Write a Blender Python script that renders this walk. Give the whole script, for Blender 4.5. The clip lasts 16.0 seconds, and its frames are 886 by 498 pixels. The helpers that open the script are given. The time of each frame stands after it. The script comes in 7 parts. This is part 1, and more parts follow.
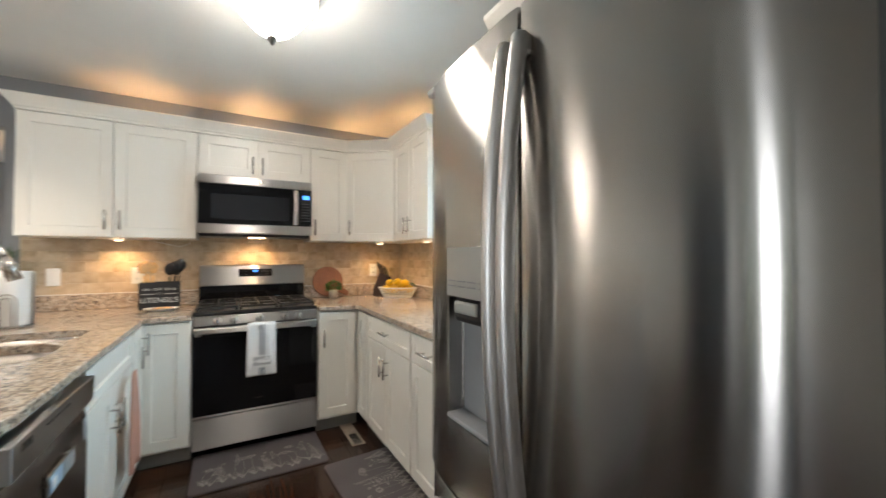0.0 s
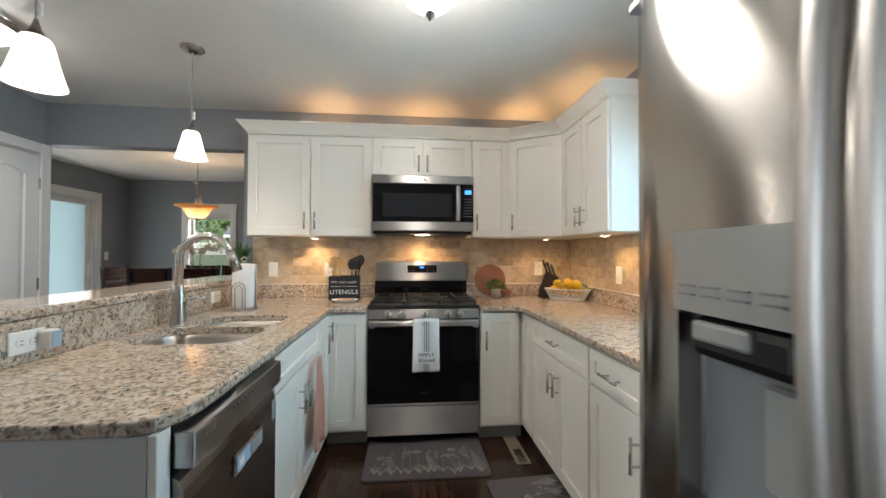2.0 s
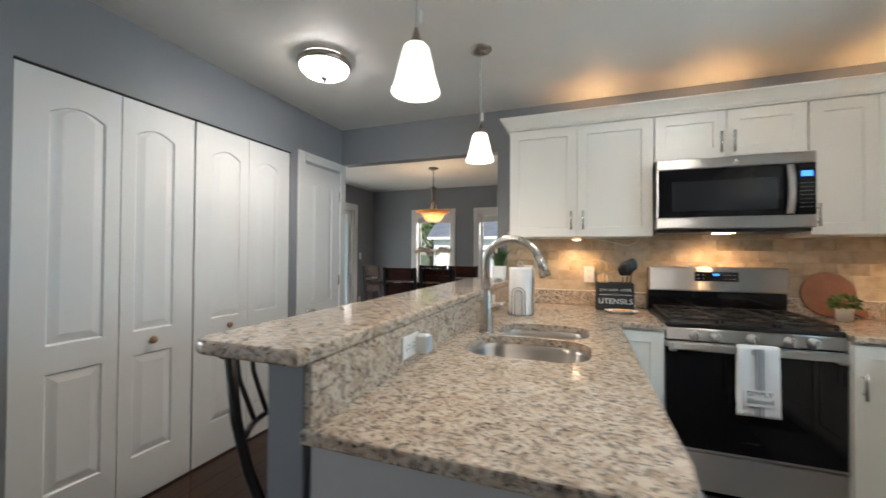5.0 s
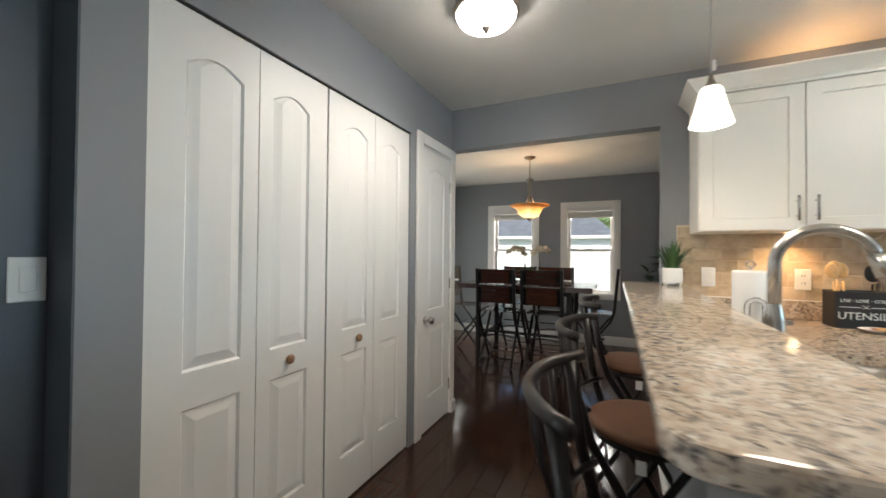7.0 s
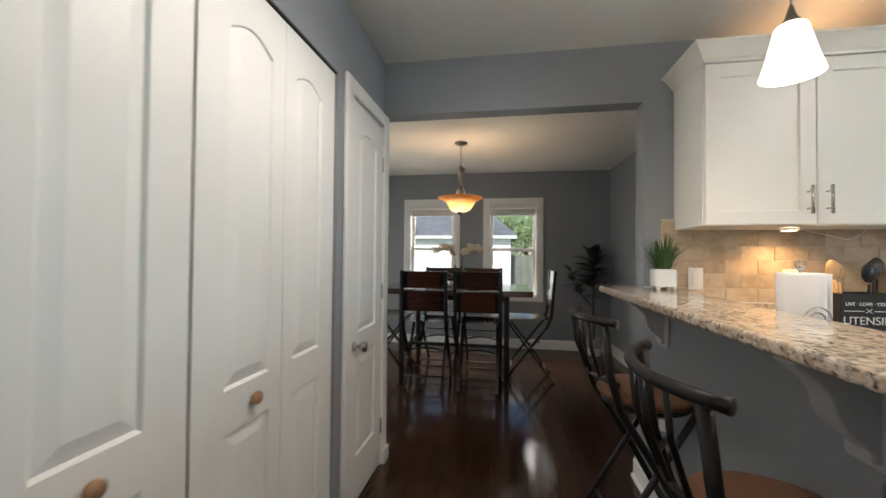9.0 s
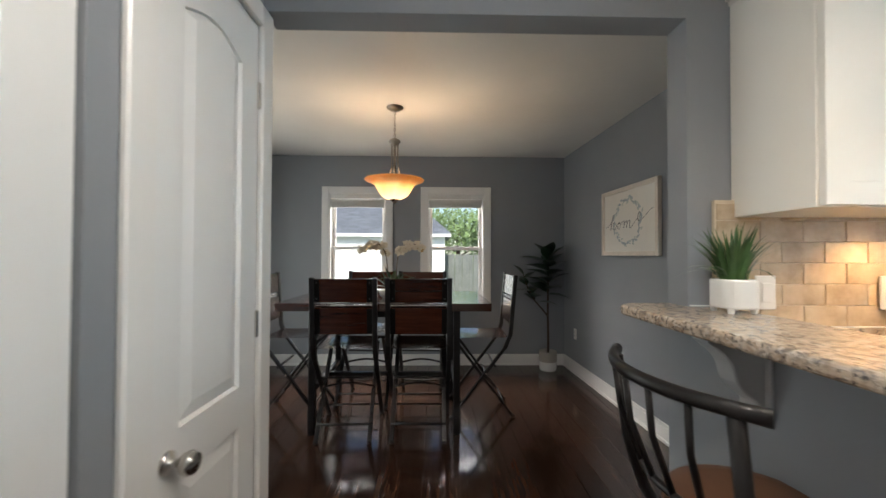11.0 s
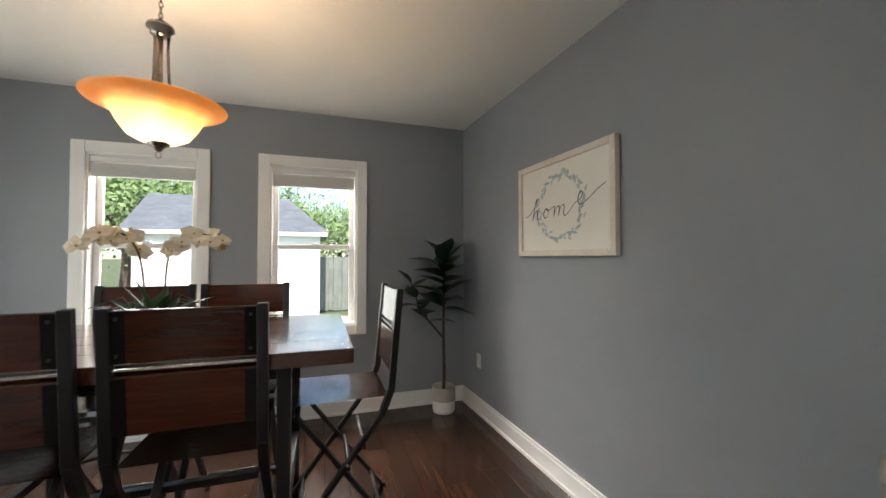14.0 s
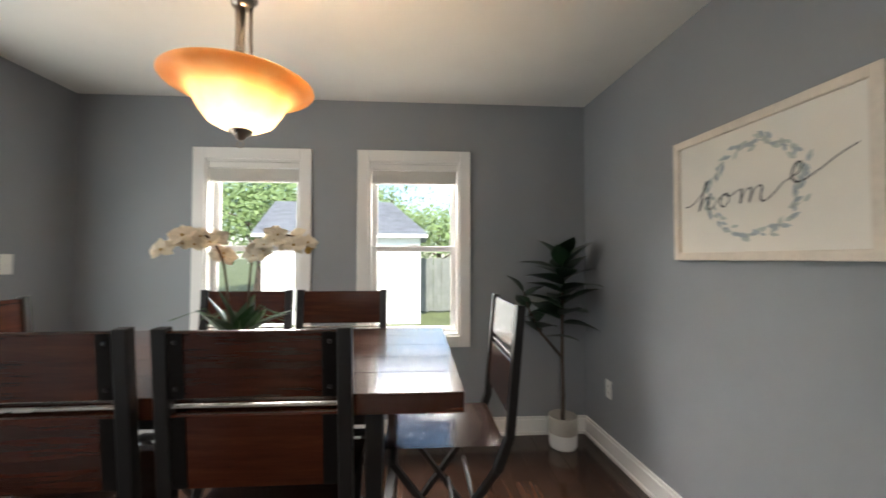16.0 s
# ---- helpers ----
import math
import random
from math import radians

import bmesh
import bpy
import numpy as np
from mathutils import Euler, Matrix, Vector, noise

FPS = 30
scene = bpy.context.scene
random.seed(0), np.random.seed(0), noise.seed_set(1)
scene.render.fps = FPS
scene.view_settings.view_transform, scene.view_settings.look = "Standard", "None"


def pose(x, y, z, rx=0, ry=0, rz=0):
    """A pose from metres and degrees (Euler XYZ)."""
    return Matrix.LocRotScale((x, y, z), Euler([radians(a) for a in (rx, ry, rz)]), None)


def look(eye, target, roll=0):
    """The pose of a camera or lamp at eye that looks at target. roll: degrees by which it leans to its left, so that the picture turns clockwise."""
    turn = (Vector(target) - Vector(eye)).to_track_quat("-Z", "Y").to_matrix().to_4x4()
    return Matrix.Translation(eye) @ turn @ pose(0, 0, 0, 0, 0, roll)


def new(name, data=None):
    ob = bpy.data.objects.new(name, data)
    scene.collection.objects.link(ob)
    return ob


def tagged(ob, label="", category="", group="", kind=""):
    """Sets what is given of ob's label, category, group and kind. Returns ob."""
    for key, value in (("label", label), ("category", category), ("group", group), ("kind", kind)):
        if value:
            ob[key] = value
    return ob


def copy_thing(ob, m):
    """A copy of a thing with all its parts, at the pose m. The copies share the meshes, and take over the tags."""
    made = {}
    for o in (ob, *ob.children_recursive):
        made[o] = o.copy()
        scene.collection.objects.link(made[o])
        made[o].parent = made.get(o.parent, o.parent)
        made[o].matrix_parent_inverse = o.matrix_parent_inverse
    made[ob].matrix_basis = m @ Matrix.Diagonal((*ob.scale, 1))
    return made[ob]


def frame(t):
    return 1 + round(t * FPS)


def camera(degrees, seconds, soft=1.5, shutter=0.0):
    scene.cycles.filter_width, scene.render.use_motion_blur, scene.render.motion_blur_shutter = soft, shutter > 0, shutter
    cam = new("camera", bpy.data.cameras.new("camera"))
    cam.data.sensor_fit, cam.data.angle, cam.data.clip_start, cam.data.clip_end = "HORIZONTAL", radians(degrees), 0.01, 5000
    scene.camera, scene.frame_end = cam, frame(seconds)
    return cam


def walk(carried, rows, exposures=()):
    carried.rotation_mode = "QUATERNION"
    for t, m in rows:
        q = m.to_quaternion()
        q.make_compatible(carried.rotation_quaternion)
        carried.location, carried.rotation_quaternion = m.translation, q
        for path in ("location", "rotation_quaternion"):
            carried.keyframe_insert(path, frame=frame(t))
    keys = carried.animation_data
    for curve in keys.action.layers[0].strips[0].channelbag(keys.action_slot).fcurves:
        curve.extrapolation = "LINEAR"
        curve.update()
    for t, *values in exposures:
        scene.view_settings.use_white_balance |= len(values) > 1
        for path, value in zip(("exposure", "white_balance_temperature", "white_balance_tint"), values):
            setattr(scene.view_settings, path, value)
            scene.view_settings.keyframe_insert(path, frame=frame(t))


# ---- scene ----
cam = camera(99.2, 16.0, shutter=0.5)
PATH = [
    (0, (-0.182, -3.483, 1.302), (0.804, -1.743, 1.337), 0.0),
    (0.5, (-0.136, -3.481, 1.302), (0.531, -1.596, 1.336), 0.1),
    (1, (-0.124, -3.456, 1.298), (0.316, -1.506, 1.333), 0.2),
    (1.5, (-0.119, -3.369, 1.29), (0.159, -1.389, 1.32), 0.3),
    (2, (-0.113, -3.199, 1.285), (0.073, -1.208, 1.314), 0.2),
    (2.5, (-0.136, -3.03, 1.284), (0.024, -1.037, 1.31), 0.2),
    (3, (-0.166, -2.937, 1.276), (-0.018, -0.942, 1.302), 0.3),
    (3.5, (-0.252, -2.927, 1.289), (-0.125, -0.931, 1.317), 0.3),
    (4, (-0.395, -2.95, 1.296), (-0.386, -0.951, 1.326), 0.3),
    (4.5, (-0.573, -2.976, 1.297), (-0.976, -1.018, 1.324), 0.2),
    (5, (-0.801, -2.989, 1.302), (-1.499, -1.115, 1.327), 0.4),
    (7.5, (-1.875, -2.708, 1.281), (-2.734, -0.902, 1.308), 0.5),
    (8, (-2.035, -2.586, 1.281), (-2.768, -0.725, 1.312), 0.7),
    (8.5, (-2.131, -2.421, 1.264), (-2.672, -0.496, 1.299), 0.6),
    (9, (-2.207, -2.22, 1.272), (-2.537, -0.247, 1.305), 0.5),
    (11.5, (-2.357, -1.068, 1.286), (-2.254, 0.929, 1.317), 0.1),
    (12, (-2.333, -0.854, 1.289), (-2.135, 1.136, 1.321), 0.0),
    (12.5, (-2.277, -0.640, 1.286), (-1.953, 1.325, 1.321), 0.1),
    (13, (-2.214, -0.443, 1.296), (-1.762, 1.49, 1.331), 0.0),
    (13.5, (-2.137, -0.268, 1.288), (-1.586, 1.627, 1.323), -0.0),
    (14, (-2.082, -0.070, 1.272), (-1.463, 1.807, 1.318), -0.0),
    (14.5, (-2.067, 0.056, 1.287), (-1.431, 1.94, 1.322), -0.1),
    (15, (-2.071, 0.188, 1.271), (-1.472, 2.071, 1.32), -0.1),
    (15.5, (-2.045, 0.307, 1.292), (-1.615, 2.232, 1.337), 0.0),
    (16, (-2.075, 0.362, 1.289), (-1.953, 2.326, 1.338), 0.1),
]
walk(cam, [(t, look(eye, target, roll)) for t, eye, target, roll in PATH],
     [(0.0, 0.92, 6650, 13), (1.5, 0.82, 6450, 12), (3.0, 0.62, 6250, 11), (4.4, 0.56, 6350, 12), (5.0, 0.72, 6350, 12), (7.5, 0.92, 6700, 11), (9.0, 0.76, 6650, 12), (11.5, 1.0, 6500, 12), (12.5, 1.2, 6500, 12), (14.0, 1.50, 6650, 12), (16.0, 1.68, 6650, 12)])

# ---------------------------------------------------------------- world and exposure
EYE_CEIL = 2.468            # ceiling height
world = bpy.data.worlds.new("sky_world")
scene.world = world
world.use_nodes = True
wn, wl = world.node_tree.nodes, world.node_tree.links
sky = wn.new("ShaderNodeTexSky")
sky.sky_type = 'NISHITA'
sky.sun_disc = False
sky.sun_elevation = radians(48)
sky.sun_rotation = radians(180)
wn["Background"].inputs[1].default_value = 0.11
wl.new(sky.outputs[0], wn["Background"].inputs[0])


def lamp(name, kind, energy, color, m, size=0.05, **kw):
    d = bpy.data.lights.new(name, kind)
    d.energy, d.color = energy, color
    if kind == 'AREA':
        d.shape = 'RECTANGLE'
        d.size, d.size_y = size
    elif kind == 'SUN':
        d.angle = size
    else:
        d.shadow_soft_size = size
    if kind == 'SPOT':
        d.spot_size, d.spot_blend = kw.get("cone", radians(140)), 0.6
    o = new(name, d)
    o.matrix_world = m
    return o


WHITE = (1.0, 0.91, 0.78)
lamp("sun", 'SUN', 3.6, (1.0, 0.95, 0.86), look((0, -20, 22), (0, 0, 0)), radians(0.5))
# skylight through the openings, plus an added fill lamp at an unseen side opening
lamp("window_light_k", 'AREA', 185, (0.48, 0.80, 1.0), look((2.7, -0.9, 1.7), (0, -0.9, 1.7)), (4.0, 2.8))
lamp("sky_light_dining", 'AREA', 205, (1.0, 0.96, 0.90), look((-2.69, 4.7, 2.95), (-2.69, 1.5, 0.5)), (3.2, 1.5))
lamp("side_room_fill", 'AREA', 27, (0.86, 0.93, 1.0), look((-5.4, -4.0, 1.3), (0, -4.0, 1.3)), (0.6, 2.1))
lamp("slider_sky", 'AREA', 3.5, (0.80, 0.96, 1.0), look((-4.72, 1.45, 1.1), (0, 1.45, 0.9)), (1.7, 1.9))
lamp("slider_light", 'AREA', 7.0, (1.0, 0.97, 0.92), look((-4.40, 1.5, 1.1), (0, 1.5, 1.2)), (1.75, 1.9))

# ---------------------------------------------------------------- materials
def node_mat(name, rough=0.5, metal=0.0, spec=0.5):
    m = bpy.data.materials.new(name)
    m.use_nodes = True
    nt = m.node_tree
    b = nt.nodes["Principled BSDF"]
    b.inputs["Roughness"].default_value = rough
    b.inputs["Metallic"].default_value = metal
    b.inputs["Specular IOR Level"].default_value = spec
    return m, nt, b


def coords(nt, stretch=(1, 1, 1), rand=False, space="world"):
    if space == "world":
        src = nt.nodes.new("ShaderNodeNewGeometry").outputs["Position"]
    else:
        src = nt.nodes.new("ShaderNodeTexCoord").outputs["Object"]
    mp = nt.nodes.new("ShaderNodeMapping")
    mp.inputs["Scale"].default_value = stretch
    nt.links.new(src, mp.inputs["Vector"])
    if rand:
        oi = nt.nodes.new("ShaderNodeObjectInfo")
        mu = nt.nodes.new("ShaderNodeMath")
        mu.operation = 'MULTIPLY'
        mu.inputs[1].default_value = 37.0
        nt.links.new(oi.outputs["Random"], mu.inputs[0])
        co = nt.nodes.new("ShaderNodeCombineXYZ")
        for i in range(3):
            nt.links.new(mu.outputs[0], co.inputs[i])
        nt.links.new(co.outputs[0], mp.inputs["Location"])
    return mp.outputs[0]


def noise_tex(nt, vec, scale, detail=4, rough=0.55):
    n = nt.nodes.new("ShaderNodeTexNoise")
    n.inputs["Scale"].default_value, n.inputs["Detail"].default_value = scale, detail
    n.inputs["Roughness"].default_value = rough
    nt.links.new(vec, n.inputs["Vector"])
    return n.outputs[0]


def ramp(nt, fac, stops):
    r = nt.nodes.new("ShaderNodeValToRGB")
    e = r.color_ramp.elements
    while len(e) < len(stops):
        e.new(0.5)
    for el, (p, c) in zip(e, stops):
        el.position = p
        el.color = (*c, 1) if len(c) == 3 else c
    nt.links.new(fac, r.inputs[0])
    return r.outputs[0]


def mix(nt, fac, a, b, mode='MIX'):
    m = nt.nodes.new("ShaderNodeMix")
    m.data_type, m.blend_type = 'RGBA', mode
    for sock, v in ((m.inputs[0], fac), (m.inputs[6], a), (m.inputs[7], b)):
        if isinstance(v, (int, float)):
            sock.default_value = v
        elif isinstance(v, tuple):
            sock.default_value = (*v, 1)
        else:
            nt.links.new(v, sock)
    return m.outputs[2]


def bump(nt, b, height, strength=0.2, dist=0.002):
    n = nt.nodes.new("ShaderNodeBump")
    n.inputs["Strength"].default_value, n.inputs["Distance"].default_value = strength, dist
    nt.links.new(height, n.inputs["Height"])
    nt.links.new(n.outputs[0], b.inputs["Normal"])


def scaled(c, k):
    return tuple(min(1.0, v * k) for v in c)


def surface(name, col, rough=0.5, metal=0.0, vary=0.12, scale=6.0, fine=60.0, bumps=0.1, stretch=(1, 1, 1), rand=False, spec=0.5, space="world", rough_vary=0.06):
    """Plain material: colour varied at two scales, with fine relief and uneven gloss."""
    m, nt, b = node_mat(name, rough, metal, spec)
    v = coords(nt, stretch, rand, space)
    a = noise_tex(nt, v, scale, 3)
    f = noise_tex(nt, v, fine, 5)
    big = ramp(nt, a, [(0.3, scaled(col, 1 - vary)), (0.7, scaled(col, 1 + vary))])
    c = mix(nt, 0.35, big, ramp(nt, f, [(0.3, scaled(col, 1 - vary)), (0.7, scaled(col, 1 + vary))]))
    nt.links.new(c, b.inputs["Base Color"])
    rr = nt.nodes.new("ShaderNodeMapRange")
    rr.inputs[3].default_value, rr.inputs[4].default_value = max(0.02, rough - rough_vary), min(1, rough + rough_vary)
    nt.links.new(a, rr.inputs[0])
    nt.links.new(rr.outputs[0], b.inputs["Roughness"])
    if bumps:
        bump(nt, b, f, bumps)
    return m


def wall_paint(name, col):
    m, nt, b = node_mat(name, 0.42, 0.0, 0.4)
    v = coords(nt)
    c = ramp(nt, noise_tex(nt, v, 1.3, 4), [(0.3, scaled(col, 0.95)), (0.7, scaled(col, 1.05))])
    nt.links.new(c, b.inputs["Base Color"])
    bump(nt, b, noise_tex(nt, v, 110, 3), 0.22, 0.0015)
    return m


def granite_mat():
    m, nt, b = node_mat("granite", 0.1, 0.0, 0.55)
    v = coords(nt)
    w = nt.nodes.new("ShaderNodeVectorMath")
    w.operation = 'ADD'
    nz = nt.nodes.new("ShaderNodeTexNoise")
    nz.inputs["Scale"].default_value = 14
    nt.links.new(v, nz.inputs["Vector"])
    sc = nt.nodes.new("ShaderNodeVectorMath")
    sc.operation = 'SCALE'
    sc.inputs[3].default_value = 0.05
    nt.links.new(nz.outputs[1], sc.inputs[0])
    nt.links.new(v, w.inputs[0])
    nt.links.new(sc.outputs[0], w.inputs[1])
    p = w.outputs[0]
    base = ramp(nt, noise_tex(nt, p, 30, 6, 0.6), [(0.30, (0.34, 0.24, 0.17)), (0.44, (0.50, 0.39, 0.295)), (0.58, (0.62, 0.515, 0.41)), (0.72, (0.54, 0.50, 0.44))])
    grey = ramp(nt, noise_tex(nt, p, 58, 6, 0.62), [(0.505, (0, 0, 0)), (0.60, (1, 1, 1))])
    c = mix(nt, grey, base, (0.225, 0.187, 0.158))
    dark = ramp(nt, noise_tex(nt, p, 84, 5, 0.6), [(0.575, (0, 0, 0)), (0.62, (1, 1, 1))])
    c = mix(nt, dark, c, (0.085, 0.070, 0.062))
    white = ramp(nt, noise_tex(nt, p, 70, 4), [(0.59, (0, 0, 0)), (0.66, (1, 1, 1))])
    c = mix(nt, white, c, (0.65, 0.58, 0.49))
    nt.links.new(c, b.inputs["Base Color"])
    return m


def plank_mat(name, cols, rough, grain=(1.0, 14.0), rand=True, spec=0.5):
    """Wood with grain along local y."""
    m, nt, b = node_mat(name, rough, 0.0, spec)
    if spec > 0.5:
        b.inputs["Coat Weight"].default_value = 0.7
        b.inputs["Coat Roughness"].default_value = 0.14
    v = coords(nt, (grain[1], grain[0], grain[1]), rand, "object")
    g = noise_tex(nt, v, 3.0, 8, 0.65)
    c = ramp(nt, g, [(0.25, cols[0]), (0.5, cols[1]), (0.8, cols[2])])
    oi = nt.nodes.new("ShaderNodeObjectInfo")
    tone = ramp(nt, oi.outputs["Random"], [(0.0, (0.72, 0.70, 0.70)), (0.5, (1, 1, 1)), (1.0, (1.3, 1.22, 1.15))])
    c = mix(nt, 1.0, c, tone, 'MULTIPLY')
    nt.links.new(c, b.inputs["Base Color"])
    bump(nt, b, g, 0.12, 0.002)
    r = nt.nodes.new("ShaderNodeMapRange")
    r.inputs[3].default_value, r.inputs[4].default_value = rough - 0.05, rough + 0.08
    nt.links.new(g, r.inputs[0])
    nt.links.new(r.outputs[0], b.inputs["Roughness"])
    return m


def steel_mat(name, col, rough, stretch=(2, 2, 160), fine=3.0):
    m, nt, b = node_mat(name, rough, 1.0)
    v = coords(nt, stretch)
    n = noise_tex(nt, v, fine, 4)
    nt.links.new(ramp(nt, n, [(0.3, scaled(col, 0.99)), (0.7, scaled(col, 1.01))]), b.inputs["Base Color"])
    r = nt.nodes.new("ShaderNodeMapRange")
    r.inputs[3].default_value, r.inputs[4].default_value = rough - 0.006, rough + 0.006
    nt.links.new(n, r.inputs[0])
    nt.links.new(r.outputs[0], b.inputs["Roughness"])
    b.inputs["Anisotropic"].default_value = 1.0
    b.inputs["Anisotropic Rotation"].default_value = 0.25
    return m


def glow_mat(name, col, strength, base=(0.9, 0.88, 0.85)):
    m, nt, b = node_mat(name, 0.25)
    b.inputs["Base Color"].default_value = (*base, 1)
    b.inputs["Emission Color"].default_value = (*col, 1)
    b.inputs["Emission Strength"].default_value = strength
    return m


def glass_mat(name, rough=0.0, col=(0.95, 0.98, 0.98)):
    m, nt, b = node_mat(name, rough)
    b.inputs["Base Color"].default_value = (*col, 1)
    b.inputs["Transmission Weight"].default_value = 1.0
    b.inputs["IOR"].default_value = 1.1
    return m


def leaf_mat(name, a, c):
    m, nt, b = node_mat(name, 0.35)
    oi = noise_tex(nt, coords(nt), 9, 3)
    nt.links.new(ramp(nt, oi, [(0.3, a), (0.7, c)]), b.inputs["Base Color"])
    return m


PAINT = wall_paint("blue_grey_wall_paint", (0.264, 0.279, 0.300))
# wall paint darkened to carry the shade of the hall corner
PAINT_SHADED = wall_paint("shaded_wall_paint", (0.10, 0.12, 0.145))
CEIL = wall_paint("ceiling_paint", (0.74, 0.73, 0.70))
TRIM = surface("white_trim_paint", (0.80, 0.79, 0.77), 0.32, vary=0.01, bumps=0.02, rough_vary=0.02)
DOORP = surface("white_door_paint", (0.80, 0.80, 0.79), 0.42, vary=0.008, fine=90, bumps=0.04, rough_vary=0.02)
CABP = surface("white_cabinet_paint", (0.83, 0.80, 0.735), 0.34, vary=0.008, bumps=0.02, rough_vary=0.02)
GAP = surface("dark_gap", (0.03, 0.03, 0.03), 0.8)
TOE = surface("grey_toe_kick", (0.33, 0.33, 0.31), 0.55)
GRANITE = granite_mat()
FLOORW = plank_mat("dark_walnut_floor", ((0.026, 0.0125, 0.0082), (0.043, 0.0207, 0.013), (0.066, 0.033, 0.020)), 0.125)
TABLEW = plank_mat("red_brown_table_wood", ((0.026, 0.009, 0.006), (0.050, 0.016, 0.009), (0.080, 0.027, 0.014)), 0.12, spec=0.8)
CHAIRW = plank_mat("chestnut_chair_wood", ((0.022, 0.0065, 0.004), (0.046, 0.012, 0.006), (0.080, 0.022, 0.010)), 0.16)
DARKM = surface("dark_bronze_metal", (0.012, 0.011, 0.0115), 0.36, 0.2, vary=0.3)
STEEL = steel_mat("brushed_stainless", (0.57, 0.55, 0.53), 0.36, (160, 2, 2))
FSTEEL = steel_mat("fridge_stainless", (0.44, 0.42, 0.395), 0.21, (1, 1, 220), 4.0)
SINKST = steel_mat("sink_stainless", (0.60, 0.56, 0.52), 0.42, (30, 30, 30))
NICKEL = surface("brushed_nickel", (0.56, 0.54, 0.51), 0.26, 1.0, vary=0.06)
BRONZE = surface("aged_nickel", (0.36, 0.32, 0.28), 0.28, 1.0, vary=0.1)
BLKGLASS = surface("black_glass", (0.006, 0.006, 0.007), 0.05, vary=0.05, bumps=0, rough_vary=0.01, spec=0.35)
WINGLASS = surface("microwave_window", (0.02, 0.021, 0.024), 0.08, vary=0.05, bumps=0, rough_vary=0.01)
BLACK = surface("black_enamel", (0.012, 0.012, 0.013), 0.3, vary=0.2)
IRON = surface("cast_iron", (0.011, 0.011, 0.011), 0.55, vary=0.25, bumps=0.3)
PLASTIC = surface("white_plastic", (0.82, 0.81, 0.78), 0.35, vary=0.02, bumps=0)
GREYPL = surface("grey_plastic", (0.28, 0.29, 0.30), 0.35, vary=0.05)
LCD = glow_mat("blue_display", (0.05, 0.25, 1.0), 1.6, (0.0, 0.02, 0.1))


def tile_mat():
    m, nt, b = node_mat("travertine", 0.4)
    v = coords(nt, (1, 1, 1), True)
    a = noise_tex(nt, v, 14, 6)
    c = ramp(nt, a, [(0.28, (0.40, 0.30, 0.19)), (0.5, (0.55, 0.44, 0.31)), (0.75, (0.66, 0.56, 0.43))])
    oi = nt.nodes.new("ShaderNodeObjectInfo")
    c = mix(nt, 1.0, c, ramp(nt, oi.outputs["Random"], [(0, (0.86, 0.84, 0.82)), (1, (1.1, 1.08, 1.06))]), 'MULTIPLY')
    nt.links.new(c, b.inputs["Base Color"])
    bump(nt, b, noise_tex(nt, v, 45, 5), 0.3, 0.003)
    return m


TILE = tile_mat()
GROUT = surface("sand_grout", (0.60, 0.51, 0.38), 0.8)

# ---------------------------------------------------------------- mesh helpers
def part(name, bm, material, parent=None, label="", smooth=False, m=None):
    """Links a bmesh as one mesh object, under parent if given."""
    me = bpy.data.meshes.new(name)
    bm.normal_update()
    bm.to_mesh(me)
    bm.free()
    if smooth:
        for p in me.polygons:
            p.use_smooth = True
    me.materials.append(material)
    o = new(name, me)
    o.parent = parent
    if m is not None:
        o.matrix_basis = m
    if label:
        tagged(o, label)
    return o


def thing(name, label, category, m=None, group="", kind=""):
    o = new(name)
    o.empty_display_size = 0.1
    if m is not None:
        o.matrix_basis = m
    return tagged(o, label, category, group, kind)


def box(x0, x1, y0, y1, z0, z1, bevel=0.0, bm=None, seg=1):
    b = bmesh.new()
    g = bmesh.ops.create_cube(b, size=1.0)
    bmesh.ops.scale(b, vec=(x1 - x0, y1 - y0, z1 - z0), verts=g["verts"])
    bmesh.ops.translate(b, vec=((x0 + x1) / 2, (y0 + y1) / 2, (z0 + z1) / 2), verts=g["verts"])
    if bevel:
        bmesh.ops.bevel(b, geom=b.edges[:], offset=bevel, segments=seg, affect='EDGES', profile=0.5)
    if bm is None:
        return b
    return join(bm, b)


def join(bm, other, m=None):
    """Adds other to bm (and frees it)."""
    if m is not None:
        bmesh.ops.transform(other, matrix=m, verts=other.verts)
    me = bpy.data.meshes.new("tmp")
    other.to_mesh(me)
    other.free()
    bm.from_mesh(me)
    bpy.data.meshes.remove(me)
    return bm


def lathe(profile, seg=28, bm=None, close=False):
    """Surface of revolution round z from (radius, z) pairs."""
    b = bmesh.new()
    rings = []
    for r, z in profile:
        rings.append([b.verts.new((max(r, 1e-4) * math.cos(2 * math.pi * i / seg), max(r, 1e-4) * math.sin(2 * math.pi * i / seg), z)) for i in range(seg)])
    for a, c in zip(rings, rings[1:]):
        for i in range(seg):
            b.faces.new((a[i], a[(i + 1) % seg], c[(i + 1) % seg], c[i]))
    if close:
        b.faces.new(rings[0][::-1])
        b.faces.new(rings[-1])
    bmesh.ops.recalc_face_normals(b, faces=b.faces[:])
    return b if bm is None else join(bm, b)


